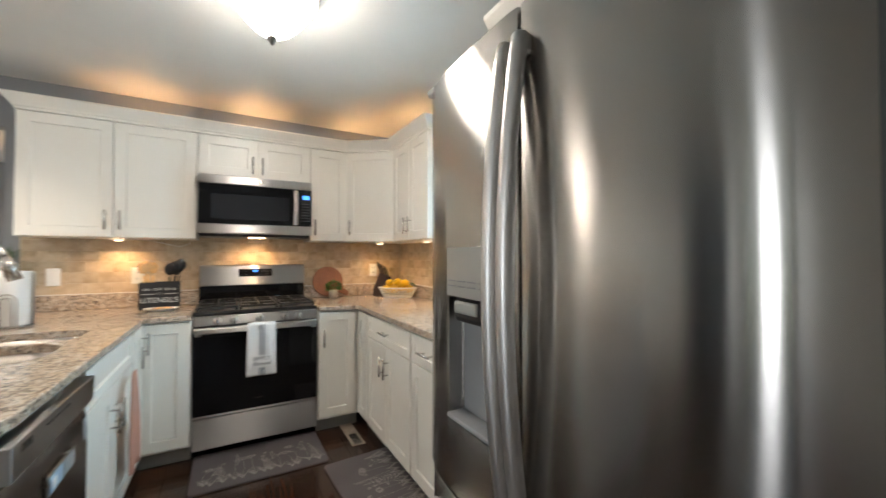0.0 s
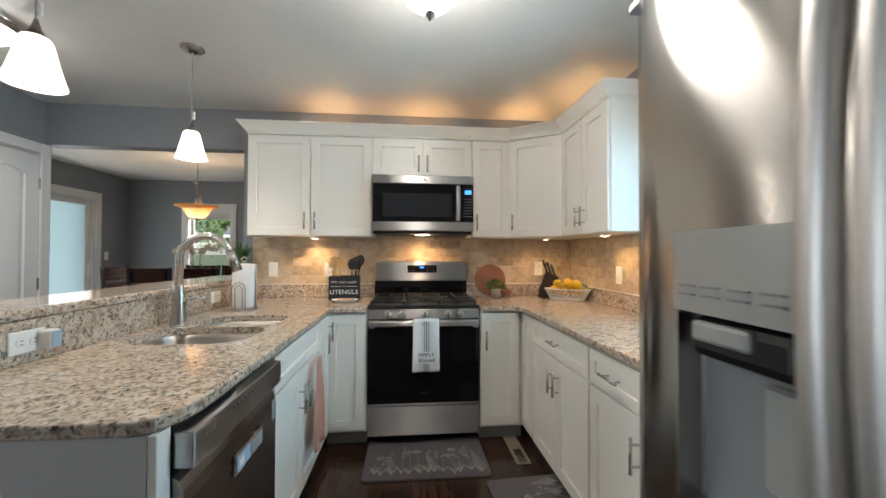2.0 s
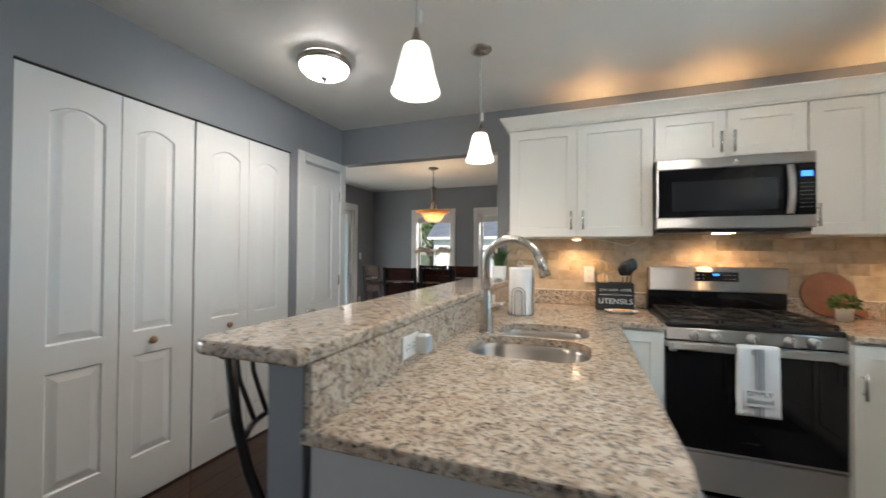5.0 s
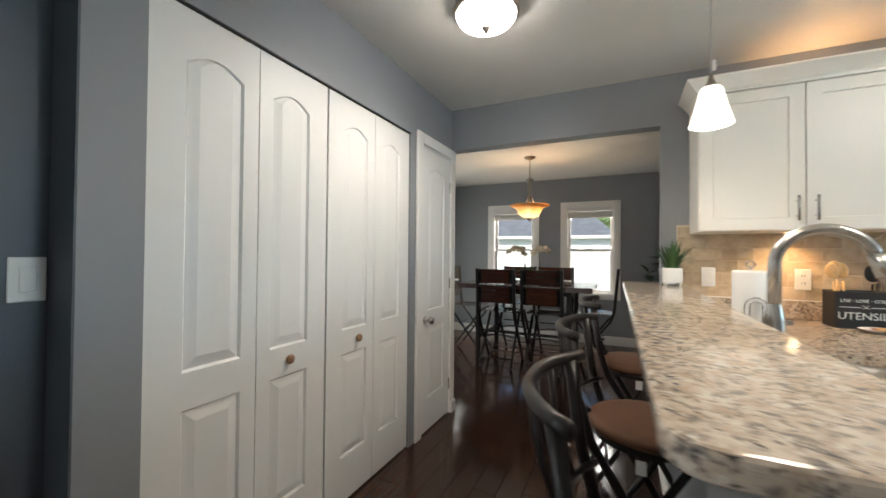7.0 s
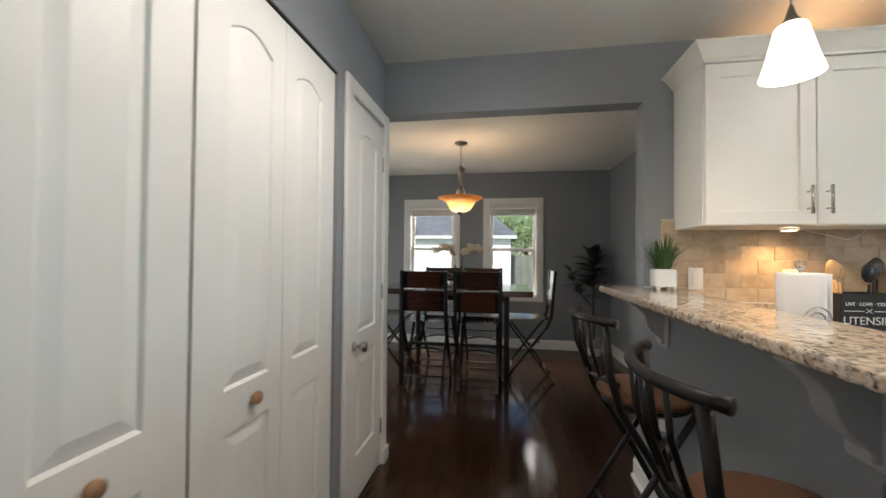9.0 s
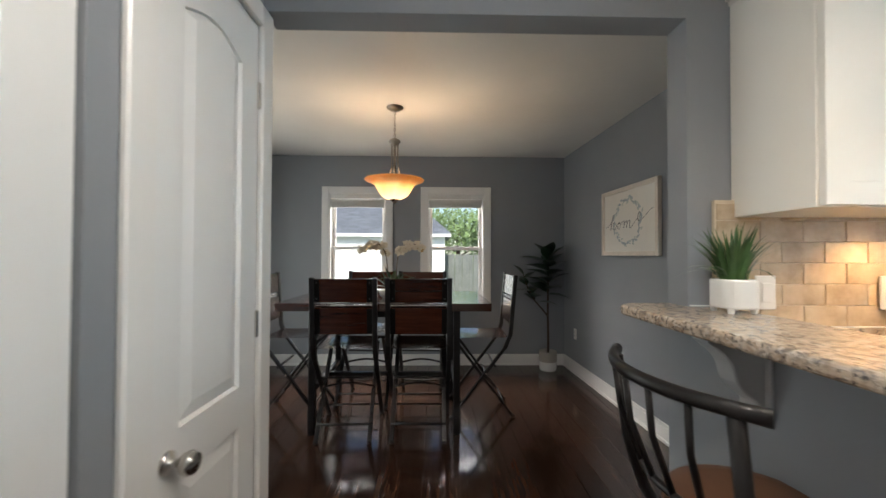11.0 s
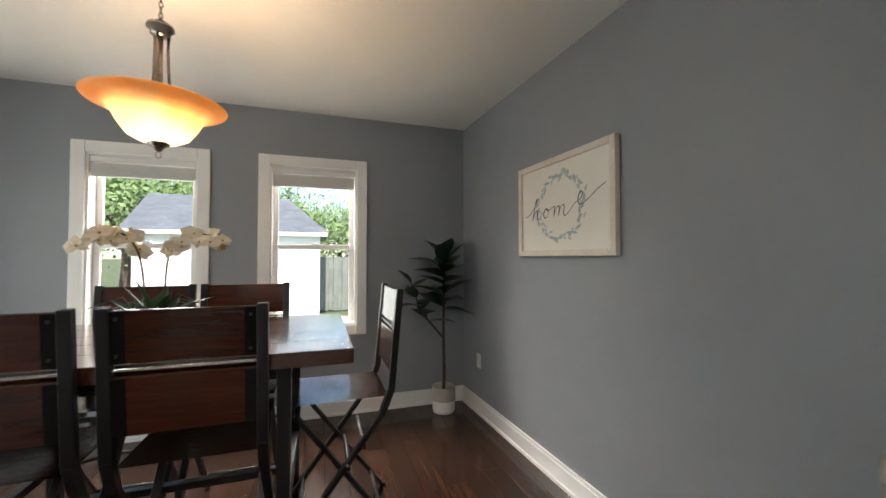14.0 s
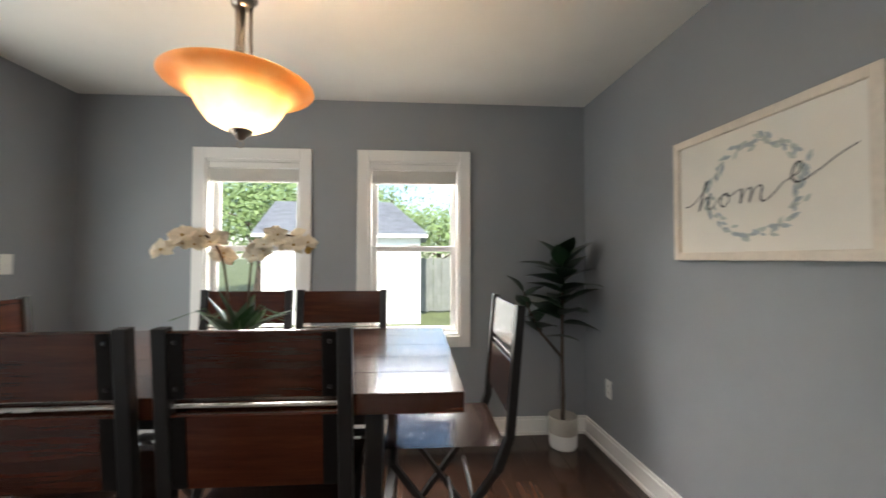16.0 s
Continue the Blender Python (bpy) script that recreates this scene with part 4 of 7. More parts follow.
SATIN = surface("satin_steel", (0.72, 0.70, 0.68), 0.42, 1.0, vary=0.03, bumps=0)
PANELG = surface("pale_grey_panel", (0.42, 0.43, 0.41), 0.3, 0.3, vary=0.04)
fridge()
cabinet("upper_cabinet", "white shaker cabinet above the refrigerator", 1.02, UT - 1.86, 0.56, pose(0.77, -2.31, 1.86, 0, 0, -90),
        [(0.006, 0.507, 0.004, UT - 1.866, (0.47, 0.10, True)), (0.513, 1.014, 0.004, UT - 1.866, (0.55, 0.10, True))], group="wall cabinets")
tagged(part("crown_moulding", prism([(0.0, 0.0), (0.012, 0.0), (0.06, 0.07), (0.062, 0.088), (0.0, 0.088)], 0, 1.08), CABP, None, m=Matrix(((-1, 0, 0, 0.768), (0, 0, -1, -2.25), (0, 1, 0, UT + 0.003), (0, 0, 0, 1)))), "white flared crown moulding above the refrigerator", "moulding")
tagged(part("crown_moulding", prism([(0.0, 0.0), (0.012, 0.0), (0.06, 0.07), (0.062, 0.088), (0.0, 0.088)], 0, 0.56), CABP, None, m=Matrix(((0, 0, 1, 0.77), (1, 0, 0, -2.308), (0, 1, 0, UT + 0.003), (0, 0, 0, 1)))), "white flared crown moulding above the refrigerator", "moulding")

# ---------------------------------------------------------------- dishwasher
DSTEEL = steel_mat("dark_stainless", (0.30, 0.27, 0.25), 0.25, (2, 2, 160))


def dishwasher():
    th = thing("dishwasher", "dark stainless dishwasher under the counter", "dishwasher", pose(FX, -2.283, 0, 0, 0, 90))
    W = 0.598
    part("tub", box(0.004, W - 0.004, 0.0, 0.56, 0.1, CT0 - 0.004), BLACK, th)
    part("toe_kick", box(0.004, W - 0.004, 0.05, 0.1, 0.0, 0.1), BLACK, th)
    lip = [(0.0, 0.0), (-0.028, 0.0), (-0.028, 0.600), (-0.024, 0.632), (-0.014, 0.655), (0.0, 0.665)]
    bm = prism(lip, 0, W - 0.004, 0.0)
    bmesh.ops.transform(bm, matrix=Matrix(((0, 0, 1, 0.002), (1, 0, 0, -0.001), (0, 1, 0, 0.11), (0, 0, 0, 1))), verts=bm.verts)
    bmesh.ops.recalc_face_normals(bm, faces=bm.faces[:])
    d = part("door", bm, DSTEEL, th, "dark stainless door with a rounded top edge")
    cp = part("control_panel", box(0.002, W - 0.002, -0.048, -0.001, 0.793, 0.876, 0.004, seg=2), STEEL2, th, "stainless control strip with pocket handle")
    for i in range(7):
        part("key_mark", box(0.19 + i * 0.025, 0.20 + i * 0.025, -0.0500, -0.0478, 0.853, 0.858), INK, cp)
    part("badge", box(0.045, 0.10, -0.0502, -0.0480, 0.847, 0.866), NICKEL, cp, "small silver badge")
    part("label_strip", box(0.555, 0.585, -0.0298, -0.0282, 0.66, 0.735), GREYPL, d)
    mg = thing("magnet_sign", "silver framed two-part sliding magnet sign on the dishwasher", "magnet", pose(FX + 0.0295, -2.045, 0.635, 0, 0, 90))
    part("plate", box(0, 0.205, -0.008, -0.0005, 0, 0.062, 0.002), NICKEL, mg)
    part("slider", box(0.008, 0.10, -0.011, -0.0082, 0.008, 0.054, 0.001), SIGNB, mg, "pale blue printed half")
    part("field", box(0.108, 0.197, -0.0105, -0.0082, 0.008, 0.054, 0.001), GREYPL, mg)
    part("print_mark", box(0.02, 0.05, -0.0125, -0.0112, 0.02, 0.042), PLASTIC, mg)


SIGNB = surface("pale_blue_print", (0.35, 0.47, 0.58), 0.35, vary=0.05)
STEEL2 = steel_mat("strip_stainless", (0.55, 0.54, 0.53), 0.3, (2, 2, 160))
dishwasher()

# ---------------------------------------------------------------- sink, faucet
def sink():
    th = thing("sink", "double-bowl brushed stainless undermount sink", "sink", pose(0, 0, CT0 - 0.002))
    for k, (x0, x1, y0, y1, r) in enumerate(BOWLS):
        bm = bmesh.new()
        rings = []
        for g, z in ((0.012, 0.0), (-0.004, 0.0), (-0.006, -0.02), (0.012 - 0.03, -0.13), (-0.05, -0.17), (-0.10, -0.175)):
            rr = max(0.02, r + g)
            rings.append([bm.verts.new((px, py, z)) for px, py in rounded(x0 - g, x1 + g, y0 - g, y1 + g, rr)])
        n = len(rings[0])
        for a, c in zip(rings, rings[1:]):
            for i in range(n):
                bm.faces.new((a[i], a[(i + 1) % n], c[(i + 1) % n], c[i]))
        bm.faces.new(rings[-1])
        bmesh.ops.recalc_face_normals(bm, faces=bm.faces[:])
        b = part("bowl", bm, SINKST, th, "brushed stainless bowl", True)
        part("drain", lathe([(0.042, 0), (0.042, 0.004), (0.03, 0.002), (0.001, -0.002)], 18), NICKEL, b, "", True, pose((x0 + x1) / 2, (y0 + y1) / 2, -0.174))


sink()


def faucet():
    th = thing("faucet", "brushed nickel gooseneck faucet with side lever", "faucet", pose(-1.235, -1.225, CZ))
    part("escutcheon", lathe([(0.037, 0), (0.037, 0.005), (0.033, 0.009), (0.001, 0.009)], 20), NICKEL, th, "", True)
    part("body", lathe([(0.033, 0.008), (0.031, 0.06), (0.028, 0.15), (0.024, 0.175), (0.0185, 0.20)], 20), NICKEL, th, "", True)
    pts = [(0, 0, 0.17), (0, 0, 0.33)] + [(0.122 - 0.122 * math.cos(a), 0, 0.33 + 0.112 * math.sin(a)) for a in [math.pi * i / 16 * 0.92 for i in range(1, 17)]]
    part("spout", tube(pts, 0.0185, 14), NICKEL, th, "arched nickel spout", True)
    a, c = Vector(pts[-1]), Vector(pts[-2])
    d = (a - c).normalized()
    part("spray_head", tube([a - d * 0.01, a + d * 0.03, a + d * 0.095], 0.02, 14, radii=[0.0195, 0.023, 0.0245]), NICKEL, th, "pull-down spray head", True)
    lv = tube([(0, 0.02, 0.12), (0.0, 0.06, 0.12)], 0.017, 12)
    tube([(0, 0.055, 0.12), (0.03, 0.085, 0.124), (0.075, 0.10, 0.128)], 0.0095, 10, lv)
    part("lever", lv, NICKEL, th, "side lever", True)


faucet()

# ---------------------------------------------------------------- ceiling and pendant lamps
SHADE = glow_mat("white_lit_glass", (1.0, 0.89, 0.74), 1.25)
DOME = glow_mat("white_lit_dome", (1.0, 0.95, 0.88), 15.0)
BELL = glow_mat("white_lit_bell", (1.0, 0.94, 0.84), 20.0)


def amber_glass():
    m, nt, b = node_mat("amber_swirl_glass", 0.3)
    sep = nt.nodes.new("ShaderNodeSeparateXYZ")
    nt.links.new(coords(nt, space="object"), sep.inputs[0])
    flat = nt.nodes.new("ShaderNodeCombineXYZ")
    for i in range(2):
        nt.links.new(sep.outputs[i], flat.inputs[i])
    rad = nt.nodes.new("ShaderNodeVectorMath")
    rad.operation = 'LENGTH'
    nt.links.new(flat.outputs[0], rad.inputs[0])
    swirl = mix(nt, 0.12, rad.outputs["Value"], noise_tex(nt, coords(nt, space="object"), 9, 3))
    nt.links.new(ramp(nt, swirl, [(0.14, (0.80, 0.72, 0.58)), (0.235, (0.66, 0.40, 0.18))]), b.inputs["Base Color"])
    tl = nt.nodes.new("ShaderNodeBsdfTranslucent")
    nt.links.new(ramp(nt, swirl, [(0.14, (1.0, 0.96, 0.88)), (0.20, (1.0, 0.78, 0.50)), (0.25, (0.95, 0.58, 0.26))]), tl.inputs[0])
    mx = nt.nodes.new("ShaderNodeMixShader")
    mx.inputs[0].default_value = 0.5
    nt.links.new(b.outputs[0], mx.inputs[1])
    nt.links.new(tl.outputs[0], mx.inputs[2])
    nt.links.new(mx.outputs[0], nt.nodes["Material Output"].inputs[0])
    return m


AMBERG = amber_glass()


def pendant(x, y):
    th = thing("pendant_lamp", "nickel pendant lamp with lit white glass bell shade", "pendant lamp", pose(x, y, 0), "bar pendants")
    part("canopy", lathe([(0.062, C - 0.001), (0.062, C - 0.010), (0.045, C - 0.022), (0.012, C - 0.028), (0.001, C - 0.028)], 24), BRONZE, th, "nickel ceiling canopy", True)
    part("cord", tube([(0, 0, C - 0.02), (0, 0, 2.03)], 0.0032, 8), CORD, th)
    part("coupler", box(0.004, 0.018, -0.006, 0.006, 2.055, 2.10, 0.003), PLASTIC, th, "small white cord clip")
    part("socket_cap", lathe([(0.005, 2.045), (0.009, 2.03), (0.015, 2.008), (0.026, 1.992), (0.031, 1.984), (0.001, 1.984)], 20), BRONZE, th, "", True)
    prof = [(0.026, 1.986), (0.036, 1.983), (0.042, 1.974), (0.050, 1.94), (0.064, 1.882), (0.078, 1.834), (0.080, 1.829), (0.076, 1.830), (0.060, 1.882), (0.046, 1.94), (0.036, 1.972)]
    part("shade", lathe(prof, 32), SHADE, th, "lit white frosted glass shade", True)
    part("bulb", lathe([(0.001, 1.968), (0.014, 1.962), (0.027, 1.925), (0.025, 1.90), (0.001, 1.88)], 14), BULB_WHITE, th, "", True)
    lamp("pendant_light", 'POINT', 4.0, (1.0, 0.90, 0.76), pose(x, y, 1.86), 0.03)


CORD = surface("clear_grey_cord", (0.45, 0.45, 0.44), 0.4)
pendant(-1.352, -0.92)
pendant(-1.318, -1.868)


def flush_lamp(x, y, r, drop, label, bell=False, finial=True):
    th = thing("ceiling_lamp", label, "ceiling lamp", pose(x, y, C))
    part("pan", lathe([(r * 0.9, -0.0005), (r * 1.02, -0.012), (r * 1.06, -0.03), (r * 1.02, -0.045), (r * 0.94, -0.048)], 36), BRONZE, th, "brushed nickel ring", True)
    n = 10
    if bell:
        prof = [(r * 0.97, -0.040), (r * 1.0, -0.052), (r * 0.93, -0.075), (r * 0.80, -0.115), (r * 0.62, -0.16), (r * 0.40, -0.20), (r * 0.16, -drop + 0.006), (0.01, -drop)]
    else:
        prof = [(r * 0.95 * math.cos(math.pi / 2 * i / n) ** 0.8, -0.045 - (drop - 0.045) * math.sin(math.pi / 2 * i / n)) for i in range(n + 1)]
    part("dome", lathe(prof, 36), BELL if bell else DOME, th, "lit white glass dome", True)
    if finial:
        part("finial", lathe([(0.02, -drop + 0.004), (0.022, -drop - 0.006), (0.012, -drop - 0.014), (0.010, -drop - 0.024), (0.001, -drop - 0.032)], 16), BRONZE, th, "", True)


flush_lamp(-0.03, -1.73, 0.185, 0.235, "ceiling lamp with lit white bell-shaped glass and finial", True)
flush_lamp(-2.27, -1.12, 0.150, 0.11, "flush ceiling lamp with nickel ring and lit white dome")
lamp("passage_ceiling_light", 'SPOT', 13.5, WHITE, look((-2.27, -1.12, C - 0.20), (-2.271, -1.12, 0)), 0.13, cone=radians(172))


def puck(x, y):
    th = thing("puck_light", "small round nickel puck light lit under the cabinet", "cabinet light", pose(x, y, UZ), "under-cabinet lights")
    part("ring", lathe([(0.036, -0.0005), (0.036, -0.012), (0.028, -0.014)], 20), PLASTIC, th, "", True)
    part("lens", lathe([(0.028, -0.0135), (0.001, -0.016)], 20), BULB_WARM, th, "lit lens")
    lamp("puck_lamp", 'SPOT', 2.9, (1.0, 0.62, 0.28), look((x, y, UZ - 0.025), (x, y + 0.001, 0.9)), 0.02, cone=radians(150))


for px, py in ((-0.845, -0.13), (1.0, -0.23), (1.15, -0.88)):
    puck(px, py)


def top_light(x, y):
    """Small uplight lying on the cabinets behind the crown."""
    th = thing("uplight", "small warm strip light on top of the cabinets", "cabinet light", pose(x, y, UT + 0.001), "over-cabinet lights")
    part("housing", lathe([(0.036, 0), (0.036, 0.015), (0.028, 0.017)], 18, close=False), PLASTIC, th)
    part("lens", lathe([(0.028, 0.0165), (0.001, 0.018)], 18), BULB_WARM, th)
    lamp("uplight_lamp", 'SPOT', 1.5, (1.0, 0.53, 0.21), look((x, y, UT + 0.03), (x, y + 0.001, C)), 0.02, cone=radians(142))


for px, py in ((-0.72, -0.10), (0.0, -0.10), (0.84, -0.12), (1.16, -0.62)):
    top_light(px, py)


def chandelier():
    x, y = -2.675, 1.655
    th = thing("chandelier", "nickel bowl pendant with lit amber glass shade over the table", "pendant lamp", pose(x, y, 0))
    c = CD
    part("canopy", lathe([(0.066, c - 0.001), (0.066, c - 0.010), (0.040, c - 0.026), (0.012, c - 0.034), (0.001, c - 0.034)], 24), BRONZE, th, "", True)
    ch = bmesh.new()
    z, i = c - 0.035, 0
    while z > 2.205:
        lk = bmesh.new()
        tube([(0.007 * math.cos(a), 0, 0.014 * math.sin(a)) for a in [2 * math.pi * k / 10 for k in range(11)]], 0.0022, 6, lk, False)
        join(ch, lk, pose(0, 0, z - 0.012, 0, 0, 90 * (i % 2)))
        z -= 0.022
        i += 1
    part("chain", ch, BRONZE, th, "nickel link chain", True)
    part("hub", lathe([(0.001, 2.20), (0.018, 2.195), (0.020, 2.185), (0.044, 2.178), (0.047, 2.165), (0.030, 2.150), (0.034, 2.140), (0.001, 2.135)], 24), BRONZE, th, "", True)
    part("stem", tube([(0, 0, 2.14), (0, 0, 1.75)], 0.010, 12), BRONZE, th, "", True)
    for k in range(3):
        a = radians(30 + 120 * k)
        pts = [(0.026, 2.145), (0.027, 2.03), (0.031, 1.965), (0.050, 1.905), (0.090, 1.862), (0.122, 1.830)]
        part("arm", tube([(r * math.cos(a), r * math.sin(a), zz) for r, zz in pts], 0.0055, 8), BRONZE, th, "curved nickel arm", True)
    prof = [(0.233, 1.866), (0.228, 1.860), (0.198, 1.849), (0.163, 1.833), (0.146, 1.815), (0.128, 1.780), (0.102, 1.742), (0.062, 1.720), (0.028, 1.712)]
    prof2 = [(r - 0.004, zz + 0.004) for r, zz in prof[::-1]]
    part("shade", lathe(prof + prof2, 48), AMBERG, th, "lit amber swirl glass bowl shade with a flared rim", True)
    part("finial", lathe([(0.038, 1.722), (0.035, 1.708), (0.018, 1.697), (0.012, 1.686), (0.001, 1.682)], 18), BRONZE, th, "", True)
    part("ring", tube([(0.010 * math.cos(t), 0, 1.670 + 0.012 * math.sin(t)) for t in [2 * math.pi * k / 14 for k in range(15)]], 0.0018, 6, caps=False), BRONZE, th, "", True)
    for k in range(2):
        a = radians(90 + 180 * k)
        part("bulb", lathe([(0.001, 1.858), (0.016, 1.854), (0.030, 1.821), (0.026, 1.792), (0.001, 1.780)], 14), BULB_WARM, th, "", True, pose(0.06 * math.cos(a), 0.06 * math.sin(a), 0))
    lamp("chandelier_light", 'POINT', 0.6, (1.0, 0.56, 0.25), pose(x, y, 1.92), 0.08)
    lamp("chandelier_bulb_light", 'POINT', 12, (1.0, 0.72, 0.45), pose(x, y, 1.775), 0.03)


chandelier()

# ---------------------------------------------------------------- bar stools
SUEDE = surface("brown_suede", (0.15, 0.068, 0.034), 0.75, vary=0.15, scale=10, fine=150, bumps=0.2)
STOOLM = surface("black_stool_metal", (0.020, 0.018, 0.018), 0.32, 0.3, vary=0.25)


def stool(y, turn=0.0, x=-1.605):
    th = thing("bar_stool", "black metal bar stool with round brown suede seat, curved back", "bar stool", pose(x, y, 0, 0, 0, turn), "stools at the bar")
    part("seat", lathe([(0.001, 0.655), (0.15, 0.655), (0.185, 0.664), (0.196, 0.682), (0.188, 0.700), (0.15, 0.708), (0.001, 0.711)], 36), SUEDE, th, "round brown suede seat", True)
    part("seat_ring", lathe([(0.165, 0.640), (0.176, 0.640), (0.176, 0.656), (0.165, 0.656)], 30), STOOLM, th)
    def arc_pts(hw, x0, x1, z, n=16, lift=0.0):
        out = []
        for i in range(n + 1):
            u = -1 + 2 * i / n
            out.append((x0 - (x0 - x1) * (1 - abs(u) ** 2.2), hw * u, z + lift * (1 - u * u)))
        return out
    top = arc_pts(0.235, -0.205, -0.300, 1.015)
    bm = tube(top, 0.0135, 12, radii=[0.0145] + [0.0135] * 15 + [0.0145])
    for v in bm.verts:
        v.co.z = 1.015 + (v.co.z - 1.015) * 1.15
    part("back_rail", bm, STOOLM, th, "curved black back rail", True)
    part("lower_rail", tube(arc_pts(0.185, -0.17, -0.235, 0.765), 0.009, 10), STOOLM, th, "", True)
    for s in (-1, 1):
        pts = [(-0.232, 0.19 * s, 1.01), (-0.205, 0.185 * s, 0.80), (-0.165, 0.18 * s, 0.66), (0.02, 0.18 * s, 0.36), (0.215, 0.18 * s, 0.012)]
        part("leg", tube(pts, 0.0155, 10), STOOLM, th, "bent black leg running up to the back", True)
        part("leg", tube([(0.13, 0.158 * s, 0.65), (-0.245, 0.158 * s, 0.012)], 0.013, 10), STOOLM, th, "crossing black leg", True)
        for xx, yy in ((0.215, 0.18 * s), (-0.245, 0.158 * s)):
            part("foot_cap", lathe([(0.018, 0), (0.018, 0.022), (0.012, 0.026)], 10, close=True), BLACK, th, m=pose(xx, yy, 0))
    for u in (-0.55, -0.18, 0.18, 0.55):
        xa = -0.300 + 0.095 * abs(u) ** 2.2
        xb = -0.235 + 0.065 * abs(u) ** 2.2
        part("spindle", tube([(xa, 0.235 * u, 1.01), (xa + 0.012, 0.22 * u, 0.90), (xb, 0.185 * u, 0.765)], 0.0075, 8), STOOLM, th, "", True)
    part("stretcher", tube([(0.115, -0.18, 0.19), (0.115, 0.18, 0.19)], 0.009, 8), STOOLM, th, "", True)
    part("stretcher", tube([(-0.16, -0.158, 0.155), (-0.16, 0.158, 0.155)], 0.009, 8), STOOLM, th, "", True)
    part("tag", box(-0.03, 0.0, -0.205, -0.203, 0.60, 0.645), PLASTIC, th, "small white tag")


stool(-0.43, 4)
stool(-1.27, -3)
stool(-1.955, 3, -1.565)

# ---------------------------------------------------------------- things on the counters
def plate(name, m, kind, label):
    """Wall plate with outlets or a rocker; front faces -y."""
    th = thing(name, label, "wall plate", m, "wall plates")
    w, h = (0.073, 0.118) if kind != "double" else (0.118, 0.118)
    part("cover", box(-w / 2, w / 2, -0.006, 0, -h / 2, h / 2, 0.0025), PLASTIC, th)
    if kind == "rocker":
        part("rocker", box(-0.017, 0.017, -0.010, -0.0062, -0.034, 0.034, 0.002), PLASTIC, th)
    elif kind == "toggle":
        part("toggle", box(-0.005, 0.005, -0.018, -0.0062, -0.004, 0.014, 0.002), PLASTIC, th)
    else:
        for z in (-0.022, 0.022):
            s = part("socket", lathe([(0.017, 0), (0.017, 0.002), (0.001, 0.0022)], 14), PLASTIC, th, m=pose(0, -0.0062, z, 90, 0, 0))
            for x in (-0.006, 0.006):
                part("slot", box(x - 0.0012, x + 0.0012, -0.006, 0.005, 0.0023, 0.003), BLACK, s)
    return th


plate("light_switch", pose(-1.205, 0.0, 1.157), "rocker", "white rocker light switch on the tile")
plate("outlet", pose(-0.76, 0.0, 1.157), "outlet", "white outlet on the tile behind the utensils")
plate("outlet", pose(1.02, 0.0, 1.165), "outlet", "white outlet on the tile behind the knife block")
plate("light_switch", pose(1.301, -0.79, 1.15, 0, 0, -90), "toggle", "white toggle switch on the tile near the window")
plate("outlet", pose(-1.337, -1.86, 1.00, 0, 0, 90) @ pose(0, 0, 0, 0, 90, 0), "outlet", "white sideways outlet in the granite facing")
plate("outlet", pose(-1.337, -0.66, 1.01, 0, 0, 90) @ pose(0, 0, 0, 0, 90, 0), "outlet", "white sideways outlet in the granite facing by the sink")
pa = thing("plug_adapter", "white plug-in adapter in the bar outlet", "adapter", pose(-1.3295, -1.815, 1.0, 0, 0, 90))
part("case", box(-0.02, 0.02, -0.045, -0.001, -0.03, 0.03, 0.005), PLASTIC, pa)
part("face", box(-0.017, 0.017, -0.0475, -0.0455, -0.027, 0.027, 0.001), SIGNB, pa, "pale violet face")
plate("outlet", pose(dining_x(2.81) - 0.001, 2.81, 0.425, 0, 0, -90), "outlet", "white outlet low on the dining wall")
plate("outlet", pose(dining_x(0.68) - 0.001, 0.68, 0.43, 0, 0, -90), "outlet", "white outlet low on the dining wall near the kitchen")
plate("light_switch", pose(XL + 0.001, 2.70, 1.25, 0, 0, 90), "toggle", "white light switch beside the sliding door")
plate("outlet", pose(XL + 0.001, 2.69, 0.49, 0, 0, 90), "outlet", "white outlet beside the sliding door")
plate("light_switch", pose(XP - 0.139, -2.379, 1.207, 0, 0, 90), "rocker", "white rocker switch on the dark hall wall")


